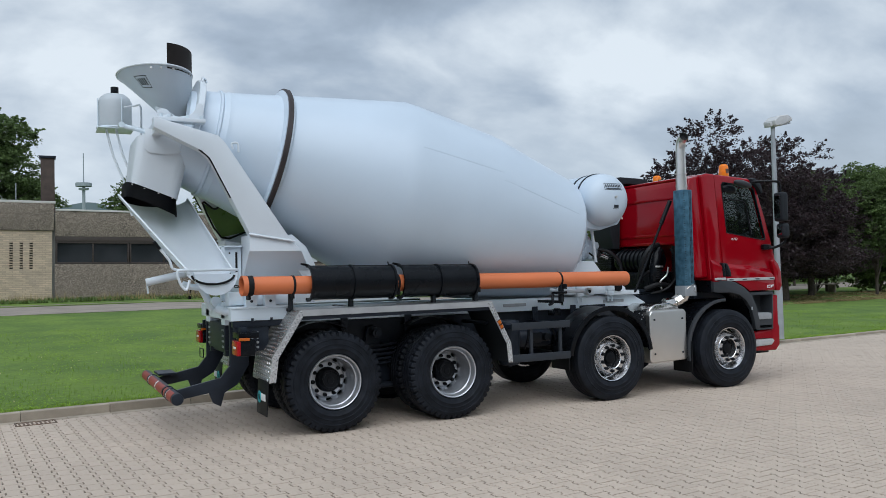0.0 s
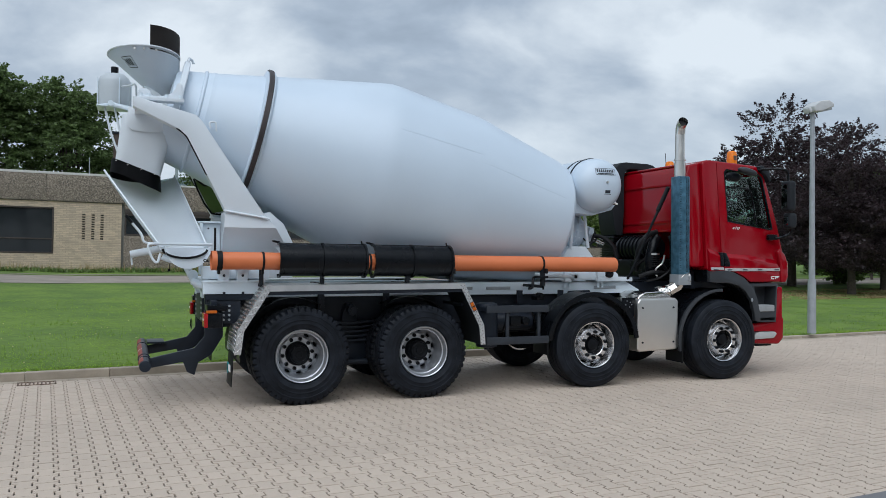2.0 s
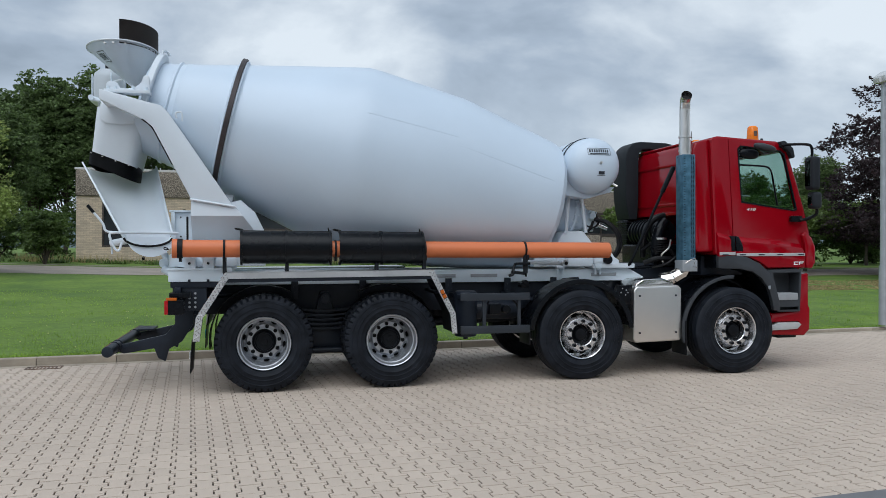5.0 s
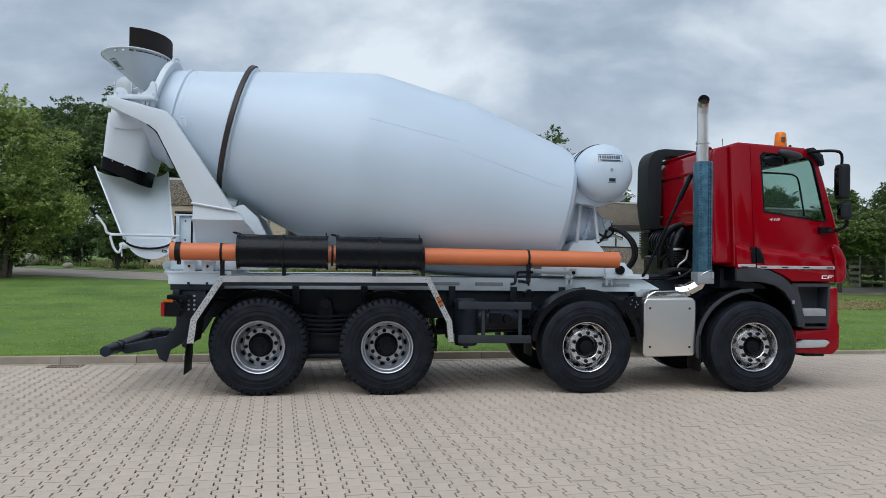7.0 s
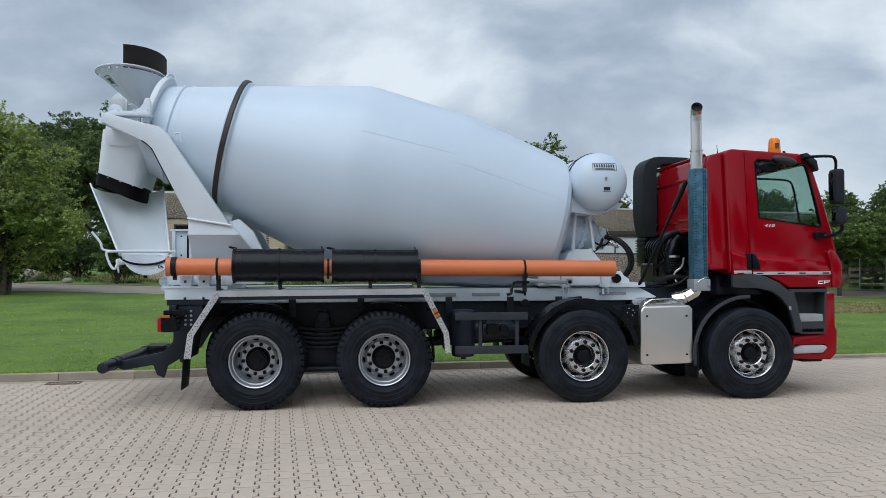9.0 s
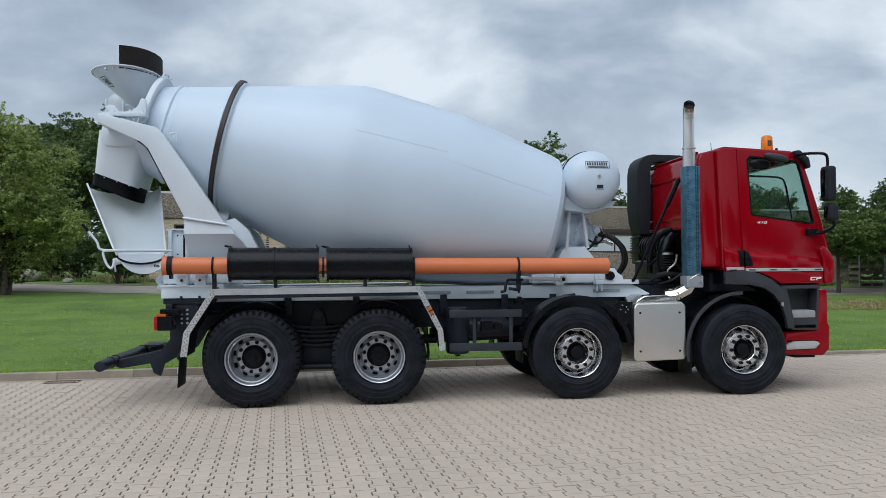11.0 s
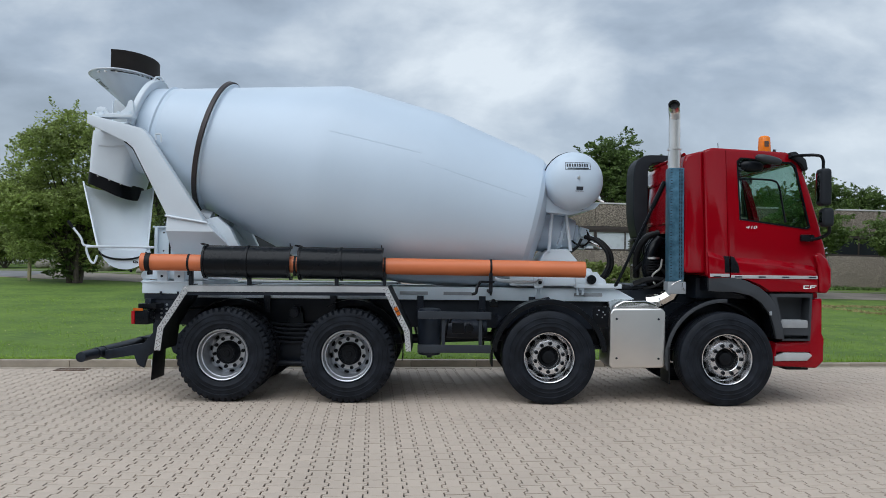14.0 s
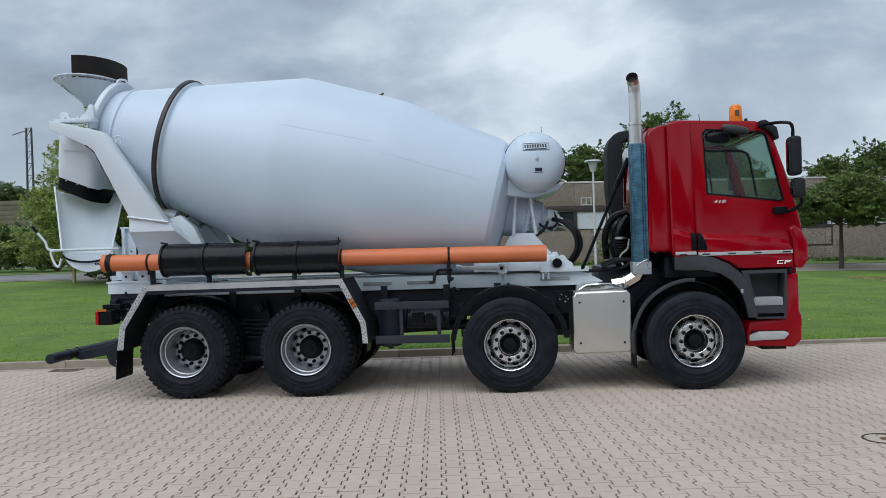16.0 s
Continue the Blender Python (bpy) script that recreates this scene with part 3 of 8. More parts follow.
def tyre(y0, y1, r, lugs):
    w = y1 - y0
    prof = [(y0 + 0.035, 0.292), (y0 + 0.012, 0.31), (y0 + 0.003, 0.345), (y0 - 0.002, 0.352), (y0 - 0.002, 0.360), (y0 + 0.001, 0.366), (y0, 0.392), (y0 - 0.003, 0.395), (y0 - 0.003, 0.401), (y0 + 0.001, 0.405), (y0 + 0.006, 0.445), (y0 + 0.002, 0.449), (y0 + 0.003, 0.459), (y0 + 0.009, 0.463), (y0 + 0.014, 0.485), (y0 + 0.022, r - 0.026), (y0 + 0.034, r - 0.006), (y0 + 0.06, r - 0.001)]
    wall = len(prof) - 1
    for g in (0.30, 0.5, 0.70):
        prof += [(y0 + w * g - 0.009, r), (y0 + w * g - 0.005, r - 0.014), (y0 + w * g + 0.005, r - 0.014), (y0 + w * g + 0.009, r)]
    prof += [(y1 - (a - y0), q) for a, q in prof[wall::-1]]
    seg = 184
    bm = lathe(prof, seg)
    if lugs:
        for v in bm.verts:
            rr = math.hypot(v.co.y, v.co.z)
            k = round(math.atan2(v.co.y, v.co.z) / (2 * math.pi) * seg) % seg
            edge = min(v.co.x - y0, y1 - v.co.x)
            if edge < 0.08 and rr > r - 0.032 and k % 4 == 0:
                v.co.y *= (rr - 0.026) / rr
                v.co.z *= (rr - 0.026) / rr
    return spin(bm)


def ring_of(n, r, y0, y1, size, seg=8, phase=0.0, stretch=1.0):
    bms = []
    for k in range(n):
        a = 2 * math.pi * (k + phase) / n
        b = along_y(0, 0, y0, y1, size, seg)
        for v in b.verts:
            v.co.x *= stretch
        bms.append(turned(b, Matrix.Rotation(-a, 4, "Y") @ Matrix.Translation((0, 0, r))))
    return join(*bms)


def single_nuts(r, y0, y1):
    """Ten wheel nuts, each with its washer."""
    out = []
    for k in range(10):
        m = Matrix.Rotation(-2 * math.pi * k / 10, 4, "Y") @ Matrix.Translation((0, 0, r))
        out.append(turned(join(along_y(0, 0, y0, y1, 0.0175, 8), along_y(0, 0, y1 - 0.013, y1, 0.022, 12)), m))
    return out


def wheel_front():
    """Steel disc wheel that bulges outwards, ten nuts, ten oval holes."""
    prof = [(-0.135, 0.292), (-0.150, 0.285), (-0.146, 0.276), (-0.125, 0.268), (0.02, 0.262), (0.025, 0.252), (-0.105, 0.205), (-0.132, 0.19), (-0.140, 0.185), (-0.140, 0.135), (-0.132, 0.128), (-0.03, 0.122), (-0.03, 0.0)]
    disc = cut(spin(lathe(prof + [(0.06, 0.0), (0.06, 0.24), (0.16, 0.27), (0.16, 0.292), (-0.135, 0.292)], 60)), ring_of(10, 0.231, -0.3, 0.3, 0.023, 14, 0.5, 1.75))
    nuts = [("wheel_nut", b, M_HUB, "") for b in single_nuts(0.160, -0.172, -0.138)]
    cap = join(spin(lathe([(-0.02, 0.121), (-0.055, 0.115), (-0.062, 0.09), (-0.085, 0.078), (-0.105, 0.07), (-0.112, 0.05), (-0.112, 0.0)], 36)), ring_of(6, 0.1, -0.066, -0.05, 0.009, 6))
    # The dark drum is added behind the disc so its holes look dark.
    return [("rim", disc, M_RIMPOLISH, ""), *nuts, ("hub_cap", cap, M_HUB, "black cast hub cap"), ("brake_drum", along_y(0, 0, 0.09, 0.34, 0.255, 32), M_HUB, ""), ("tyre", tyre(-0.165, 0.205, 0.531, False), M_RUBBER, "")]


def wheel_rear():
    """Twin wheel: a deep dish with a black hub standing out of it."""
    prof = [(-0.135, 0.292), (-0.152, 0.284), (-0.146, 0.274), (-0.125, 0.266), (-0.08, 0.258), (-0.07, 0.248), (0.08, 0.243), (0.155, 0.235), (0.18, 0.212), (0.165, 0.195), (0.142, 0.185), (0.138, 0.0)]
    disc = cut(spin(lathe(prof + [(0.19, 0.0), (0.21, 0.24), (0.22, 0.27), (0.22, 0.292), (-0.135, 0.292)], 60)), ring_of(10, 0.222, 0.08, 0.4, 0.0165, 14, 0.5, 2.1))
    hub = join(spin(lathe([(0.14, 0.135), (0.07, 0.128), (0.06, 0.122), (0.045, 0.105), (0.02, 0.098), (0.012, 0.085), (0.022, 0.075), (0.022, 0.04), (0.014, 0.035), (0.014, 0.0)], 36)), ring_of(8, 0.088, 0.004, 0.02, 0.010, 6))
    nuts = [("wheel_nut", b, M_HUB, "") for b in single_nuts(0.166, 0.10, 0.14)]
    # Here too a dark drum is added to darken the holes.
    return [("rim", disc, M_RIM, ""), *nuts, ("hub", hub, M_HUB, "black planetary hub"), ("brake_drum", along_y(0, 0, 0.23, 0.45, 0.245, 32), M_HUB, ""), ("tyre", tyre(-0.165, 0.145, 0.531, True), M_RUBBER, ""), ("inner_tyre", tyre(0.185, 0.495, 0.531, True), M_RUBBER, "")]


def meshes_of(parts):
    out = []
    for name, b, m, label in parts:
        me = bpy.data.meshes.new(name)
        b.normal_update()
        b.to_mesh(me)
        b.free()
        me.materials.append(m)
        me.polygons.foreach_set("use_smooth", [True] * len(me.polygons))
        me.set_sharp_from_angle(angle=radians(32))
        out.append((name, me, label))
    return out


def mount(meshes, x, y, turn, spin_deg):
    (name, me, label), *rest = meshes
    hold = new("wheel", me)
    hold.parent = truck
    hold.matrix_basis = Matrix.Translation(Vector((x, y, 0.53)) - truck.location) @ Matrix.Rotation(turn, 4, "Z") @ Matrix.Rotation(radians(spin_deg), 4, "Y")
    for n, d, lab in rest:
        o = new(n, d)
        o.parent = hold
        tagged(o, lab)


W_FRONT, W_REAR = meshes_of(wheel_front()), meshes_of(wheel_rear())
for i, x in enumerate((0.0, 1.40)):
    mount(W_REAR, x, -0.04, 0, 11 + 17 * i)
    mount(W_REAR, x, FAR + 0.04, math.pi, 40 + 9 * i)
for i, x in enumerate((3.68, 5.69)):
    mount(W_FRONT, x, 0.0, 0, 4 + 13 * i)
    mount(W_FRONT, x, FAR, math.pi, 22 + 11 * i)

# axles, springs and frame
for x in (0.0, 1.40):
    part("axle", join(rod((x, 0.1, 0.53), (x, FAR - 0.1, 0.53), 0.075), along_y(x, 0.55, YC - 0.2, YC + 0.2, 0.22, 24, 0.03)), M_DARK, truck)
for x in (3.68, 5.69):
    part("axle", join(box(x - 0.06, x + 0.06, 0.2, FAR - 0.2, 0.40, 0.52, 0.02)), M_DARK, truck)
for y in (YC - 0.40, YC + 0.40):
    part("frame_rail", join(box(-0.98, 6.55, y - 0.035, y + 0.035, 0.80, 1.13, 0.006)), M_DARK, truck)
for x in (-0.9, 0.7, 2.4, 3.0, 4.4):
    part("cross_member", box(x - 0.05, x + 0.05, YC - 0.37, YC + 0.37, 0.82, 1.06, 0.01), M_DARK, truck)
for side in (0, 1):
    def sided(b):
        return mirror_y(b) if side else b
    leaf = [arch(0.70, 2.70 - 0.052 * k, 1.86, 1.885, 270 - (21 - 2.0 * k), 270 + (21 - 2.0 * k), 0.44, 0.54, 14) for k in range(5)]
    part("leaf_spring", sided(join(*leaf)), M_DARK, truck)
    part("spring_hanger", sided(join(prism([(0.46, 0.44), (0.52, 0.62), (0.58, 0.74), (0.62, 0.95), (0.65, 1.05), (0.75, 1.05), (0.78, 0.95), (0.82, 0.74), (0.88, 0.62), (0.94, 0.44), (0.86, 0.38), (0.54, 0.38)], 0.50, 0.58, 0.015), along_y(0.70, 0.98, 0.34, 0.42, 0.06, 20, 0.01), along_y(0.70, 0.98, 0.32, 0.35, 0.035, 8))), M_DARK, truck)
    part("torque_rod", sided(rod((0.1, 0.42, 0.37), (1.3, 0.42, 0.37), 0.035)), M_DARK, truck)
    part("front_spring", sided(join(*[arch(4.68, 2.6 - 0.02 * k, 2.02, 2.035, 270 - 34 + k * 3, 270 + 34 - 3 * k, 0.42, 0.5, 14) for k in range(2)])), M_DARK, truck)

# pale subframe on top of the rails
for side in (0, 1):
    sub = prism([(-1.0, 1.14), (-1.0, 1.295), (4.57, 1.295), (4.83, 1.155), (4.83, 1.14)], YC - 0.53, YC - 0.33, 0.010)
    slots = [box(x, x + 0.34, YC - 0.538, YC - 0.527, 1.20, 1.24, 0.003) for x in (1.95, 2.48, 4.06)]
    brackets = []
    for x in (0.35, 1.15, 2.2, 2.95, 3.55):
        brackets.append(join(box(x - 0.04, x + 0.04, YC - 0.55, YC - 0.525, 0.97, 1.19, 0.004), along_y(x, 1.11, YC - 0.565, YC - 0.545, 0.014, 6), along_y(x, 1.03, YC - 0.565, YC - 0.545, 0.014, 6)))
    a = part("subframe_beam", mirror_y(sub) if side else sub, M_FRAME_WHITE, truck, "pale grey mixer subframe beam")
    for s in slots:
        part("slot_plate", mirror_y(s) if side else s, M_GALV, a)
    for b in brackets:
        part("frame_bracket", mirror_y(b) if side else b, M_DARK, a)
part("subframe_deck", box(-1.0, -0.35, 0.20, FAR - 0.20, 1.20, 1.35, 0.012), M_FRAME_WHITE, truck)
part("front_bed", box(3.28, 4.25, 0.45, FAR - 0.45, 1.32, 1.50, 0.02), M_FRAME_WHITE, truck)

# mixing drum about its inclined axis
TILT_D = radians(13.4)
AXIS = Matrix.Translation((-0.402, YC - 0.04, 3.020)) @ Matrix.Rotation(TILT_D, 4, "Y")


def on_axis(bm):
    return turned(bm, AXIS)


prof = [(-1.02, 0.40), (-1.0, 0.505), (-0.9, 0.545), (-0.62, 0.61), (-0.60, 0.622), (-0.56, 0.625), (-0.54, 0.63), (-0.06, 0.755), (0.0, 0.772)]
for a, b in (((0.0, 0.772), (0.62, 0.935)), ((0.62, 0.935), (1.34, 1.118)), ((1.34, 1.118), (1.46, 1.146)), ((1.46, 1.146), (1.60, 1.148)), ((1.60, 1.148), (2.66, 1.098)), ((2.66, 1.098), (2.80, 1.082)), ((2.80, 1.082), (2.92, 1.055)), ((2.92, 1.055), (3.93, 0.875)), ((3.93, 0.875), (4.03, 0.845)), ((4.03, 0.845), (4.09, 0.79)), ((4.09, 0.79), (4.18, 0.56)), ((4.18, 0.56), (4.22, 0.30)), ((4.22, 0.30), (4.23, 0.0))):
    prof.append(b)
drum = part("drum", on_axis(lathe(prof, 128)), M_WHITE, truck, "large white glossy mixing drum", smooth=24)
part("track_ring", on_axis(lathe([(-0.018, 0.74), (-0.018, 0.846), (-0.012, 0.852), (0.032, 0.852), (0.038, 0.846), (0.038, 0.74)], 128)), M_RING, drum, "worn dark steel running ring")
part("ring_weld", on_axis(lathe([(0.037, 0.828), (0.055, 0.834), (0.062, 0.826), (0.07, 0.80), (0.095, 0.79)], 96)), M_WHITE, drum)
part("ring_weld", on_axis(lathe([(-0.05, 0.755), (-0.036, 0.80), (-0.028, 0.828), (-0.017, 0.826)], 96)), M_WHITE, drum)
part("mouth_collar", on_axis(lathe([(-0.71, 0.585), (-0.70, 0.612), (-0.68, 0.617), (-0.66, 0.60)], 96)), M_WHITE, drum)


def seam(s0, a0, s1, a1, r=0.0026):
    pts = []
    for k in range(12):
        s, a = s0 + (s1 - s0) * k / 11, radians(a0 + (a1 - a0) * k / 11)
        rad = float(np.interp(s, [p[0] for p in prof], [p[1] for p in prof]))
        pts.append((s, -rad * math.sin(a), rad * math.cos(a)))
    return on_axis(tube(pts, r, 6, 1))


for args in ((1.49, 68.3, 2.58, 66.5), (2.60, 72.0, 3.90, 72.9)):
    part("weld_seam", seam(*args), M_WHITE, drum)
# drum drive at the front: gearbox, motor, hoses, pedestal
def short_drive(bm):
    """The drive sits close behind the pedestal."""
    for v in bm.verts:
        v.co.x = 4.12 + (v.co.x - 4.12) * 0.84
    return on_axis(bm)


gear = part("gearbox", short_drive(join(lathe([(4.12, 0.0), (4.12, 0.34), (4.20, 0.345), (4.22, 0.30), (4.50, 0.275), (4.52, 0.30), (4.56, 0.30), (4.58, 0.22), (4.72, 0.20), (4.74, 0.15), (4.78, 0.15), (4.78, 0.0)], 48))), M_WHITE, truck, "white planetary gearbox at the drum's front end")
part("hydraulic_motor", short_drive(join(lathe([(4.76, 0.0), (4.76, 0.115), (4.98, 0.10), (5.0, 0.07), (5.05, 0.065), (5.05, 0.0)], 24), rod((4.86, -0.16, 0.06), (4.86, 0.16, 0.06), 0.05, 12), rod((4.90, -0.1, -0.1), (4.90, 0.12, -0.1), 0.04, 12), box(4.80, 4.95, -0.1, 0.1, -0.14, 0.13, 0.015))), M_FRAME_WHITE, gear)
part("hose_fitting", short_drive(join(rod((4.9, -0.12, 0.04), (5.12, -0.19, 0.0), 0.026, 12), rod((4.94, -0.05, -0.02), (5.16, -0.12, -0.06), 0.026, 12))), M_CHROME, gear)
for k in range(20):
    part("flange_bolt", short_drive(turned(rod((4.50, 0, 0.288), (4.585, 0, 0.288), 0.011, 6), Matrix.Rotation(2 * math.pi * k / 20, 4, "X"))), M_FRAME_WHITE, gear)
for k, (a, b) in enumerate(((0.0, 0.0), (0.05, 0.05))):
    part("hose", tube([(4.24 + a, 0.82 + b, 1.93 - 0.3 * a), (4.36 + a, 0.74 + b, 1.89), (4.48 + a, 0.68 + b, 1.76), (4.51 + a, 0.66 + b, 1.60), (4.46 + a, 0.66 + b, 1.48), (4.40 + a, 0.70 + b, 1.40)], 0.026, 10), M_HOSE, gear, "black hydraulic hose")
part("hose", tube([(4.18, 0.72, 1.90), (4.12, 0.68, 1.80), (4.00, 0.64, 1.72), (3.90, 0.62, 1.70)], 0.018, 10), M_HOSE, gear, "black hydraulic hose")
part("hose", tube([(4.02, 0.85, 1.98), (4.10, 0.8, 1.86), (4.22, 0.8, 1.82), (4.30, 0.82, 1.90), (4.26, 0.85, 2.02)], 0.012, 8), M_HOSE, gear, "thin black hose")
part("drive_pedestal", join(prism([(3.58, 1.48), (3.70, 1.72), (3.76, 1.77), (4.00, 1.77), (4.24, 1.48)], 0.60, FAR - 0.60, 0.02), *[tube([(3.76, y, 1.74), (3.80, y, 2.20), (3.97, y, 2.22), (4.03, y, 1.75)], 0.022, 8, 1) for y in (0.60, FAR - 0.60)]), M_SHEET, truck, "white front drum pedestal")
for x in (3.62, 4.12):
    part("mounting_bracket", join(box(x - 0.05, x + 0.05, 0.40, 0.50, 1.30, 1.36, 0.006), box(x - 0.06, x + 0.06, 0.40, 0.47, 1.36, 1.48, 0.006), along_y(x, 1.30, 0.41, 0.44, 0.02, 8), rod((x - 0.03, 0.43, 1.22), (x - 0.03, 0.43, 1.34), 0.014, 8), rod((x + 0.03, 0.43, 1.22), (x + 0.03, 0.43, 1.34), 0.014, 8)), M_FRAME_WHITE, truck)
part("pump_block", join(prism([(4.10, 1.33), (4.12, 1.42), (4.18, 1.46), (4.21, 1.53), (4.26, 1.54), (4.29, 1.48), (4.34, 1.50), (4.38, 1.44), (4.44, 1.40), (4.46, 1.33)], 0.50, 0.68, 0.012), box(4.05, 4.62, 0.42, 0.70, 1.30, 1.355, 0.008)), M_SHEET, truck, "white pump block on the subframe")
part("pump_cover", along_y(4.256, 1.405, 0.40, 0.505, 0.056, 24, 0.01), M_BLACK, truck, "round black cover")
part("hand_pipe", join(tube([(3.10, 0.34, 1.40), (3.18, 0.25, 1.385), (3.40, 0.24, 1.375), (3.58, 0.24, 1.37)], 0.024, 12), along_y(3.61, 1.37, 0.20, 0.29, 0.045, 20, 0.008), box(3.36, 3.40, 0.24, 0.62, 1.35, 1.39, 0.006)), M_FRAME_WHITE, truck)
part("pipe_mouth", along_y(3.61, 1.37, 0.195, 0.205, 0.022, 16), M_HOSE, truck)

# water tank
TK = Matrix.Translation((4.03, 0.0, 2.585)) @ Matrix.Rotation(radians(90), 4, "Z")
tank_prof = [(0.165, 0.0), (0.170, 0.08), (0.185, 0.16), (0.215, 0.235), (0.26, 0.295), (0.32, 0.333), (0.40, 0.352), (0.46, 0.355), (1.72, 0.355), (1.85, 0.28), (1.90, 0.0)]
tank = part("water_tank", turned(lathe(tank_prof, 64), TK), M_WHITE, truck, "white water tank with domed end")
part("tank_band", turned(join(lathe([(0.50, 0.35), (0.50, 0.366), (0.522, 0.366), (0.522, 0.35)], 64), lathe([(0.66, 0.35), (0.66, 0.361), (0.70, 0.361), (0.70, 0.35)], 64)), TK), M_DARK, tank, "dark clamping band")
part("tank_saddle", prism([(3.66, 2.22), (3.69, 2.60), (3.74, 2.60), (3.80, 2.40), (3.95, 2.26), (4.14, 2.24), (4.28, 2.33), (4.36, 2.33), (4.30, 2.26), (4.0, 2.18)], 0.45, 1.65, 0.01), M_WHITE, tank)
part("tank_fitting", along_y(4.05, 2.585 + 0.02, 0.145, 0.185, 0.017, 12), M_STEEL, tank)
part("drain_tap", rod((4.30, 0.50, 2.40), (4.40, 0.46, 2.34), 0.014, 8), M_STEEL, tank)


def on_tank(x, z, out=0.0):
    """A pose on the tank's domed end."""
    r = math.hypot(x, z)
    s = float(np.interp(r, [p[1] for p in tank_prof[:8]], [p[0] for p in tank_prof[:8]]))
    return Vector((4.03 + x, s - out, 2.585 + z))


def end_plate(x0, x1, z0, z1, out, thick=0.002):
    """A thin sheet that follows the tank's end."""
    bm = bmesh.new()
    nx, nz = 9, 5
    g = [[bm.verts.new(on_tank(x0 + (x1 - x0) * i / nx, z0 + (z1 - z0) * k / nz, out)) for i in range(nx + 1)] for k in range(nz + 1)]
    for k in range(nz):
        for i in range(nx):
            bm.faces.new((g[k][i], g[k][i + 1], g[k + 1][i + 1], g[k + 1][i]))
    return bm


badge = part("maker_plate", join(end_plate(-0.135, 0.165, 0.115, 0.120, 0.004), end_plate(-0.135, 0.165, 0.197, 0.202, 0.004), end_plate(-0.135, -0.130, 0.115, 0.202, 0.004), end_plate(0.160, 0.165, 0.115, 0.202, 0.004)), M_LABELB, tank, "dark framed maker's mark as plain bars")
bars = [end_plate(-0.118 + 0.029 * k, -0.118 + 0.029 * k + 0.019, 0.149, 0.187, 0.004) for k in range(9)]
singles("maker_bar", bars, M_LABELB, badge)
part("address_bar", end_plate(-0.11, 0.14, 0.125, 0.137, 0.004), M_LABELB, badge)
part("tank_plate", join(end_plate(-0.005, 0.075, -0.125, -0.085, 0.004), end_plate(-0.02, 0.085, -0.14, -0.134, 0.004)), M_LABELB, tank)

# rear drum support: two bent arms on box feet, roller, hood, funnel
ARM = [(-1.74, 3.30), (-1.10, 3.14), (-1.03, 3.07), (-0.33, 2.03), (-0.78, 2.10), (-1.19, 2.90), (-1.27, 2.97), (-1.74, 3.19)]
FOOT = [(-0.79, 2.10), (-0.30, 2.02), (-0.02, 1.66), (0.02, 1.36), (-0.80, 1.36)]
def lean_foot(bm):
    """The foot's outer sheet folds inwards below the arm."""
    for z in (1.93, 1.64):
        bmesh.ops.bisect_plane(bm, geom=[*bm.verts, *bm.edges, *bm.faces], plane_co=(0, 0, z), plane_no=(0, 0, 1))
    for v in bm.verts:
        if v.co.y < 0.4 and v.co.z < 1.925:
            v.co.y += min(0.30 * (1.93 - v.co.z) / 0.29, 0.30)
    return bevel(bm, 0.008, 2)


for side in (0, 1):
    def sided(b):
        return mirror_y(b) if side else b
    arm = part("drum_arm", sided(prism(ARM, 0.20, 0.36, 0.012)), M_SHEET, truck, "white bent sheet-steel drum arm")
    part("arm_foot", sided(lean_foot(prism(FOOT, 0.22, 0.60, 0.0))), M_SHEET, truck, "white box foot of the drum arm")
    part("foot_flange", sided(tube([(-0.80, 0.195, 2.11), (-0.30, 0.195, 2.03)], 0.012, 8, 1)), M_SHEET, arm)
    part("lifting_eye", sided(tube([(-0.94, 0.26, 3.01), (-0.95, 0.26, 3.07), (-0.89, 0.26, 3.075), (-0.88, 0.26, 2.98)], 0.011, 8)), M_SHEET, arm)
    part("support_roller", sided(turned(join(rod((-0.10, 0.40, 2.16), (0.04, 0.40, 2.125), 0.10, 32, b=0.01), rod((-0.14, 0.40, 2.17), (0.08, 0.40, 2.115), 0.04, 16)), Matrix.Translation((-0.40, 0.20, -0.04)))), M_GALV, truck, "bright steel drum support roller")
    # Thin black line along the arm's lower inner edge.
    part("arm_edging", sided(tube([(-1.30, 0.212, 2.985), (-1.20, 0.212, 2.905), (-1.12, 0.212, 2.76), (-0.98, 0.212, 2.49)], 0.010, 8, 3)), M_SKIRT, arm, "black line along the arm's inner edge")
    part("roller_bracket", sided(prism([(-0.42, 1.95), (-0.40, 2.08), (-0.26, 2.12), (-0.10, 1.98), (0.06, 1.66), (-0.1, 1.6)], 0.44, 0.56, 0.01)), M_SHEET, truck)
part("arm_bridge", box(-1.72, -1.62, 0.30, FAR - 0.30, 3.16, 3.28, 0.012), M_SHEET, truck)
part("foot_bridge", box(-0.72, -0.45, 0.5, FAR - 0.5, 1.38, 1.95, 0.02), M_SHEET, truck)
# Flat green shape with a black outline in the gap inside the arm.
part("arm_inner_panel", prism([(-1.085, 3.12), (-0.93, 2.88), (-0.50, 2.21), (-0.80, 2.14), (-1.02, 2.56), (-0.90, 2.49), (-0.84, 2.50), (-0.79, 2.60), (-0.80, 2.78), (-0.90, 2.96)], FAR - 0.46, FAR - 0.44, 0.0), M_GREEN, truck, "dull green fill with black edge inside the far arm")
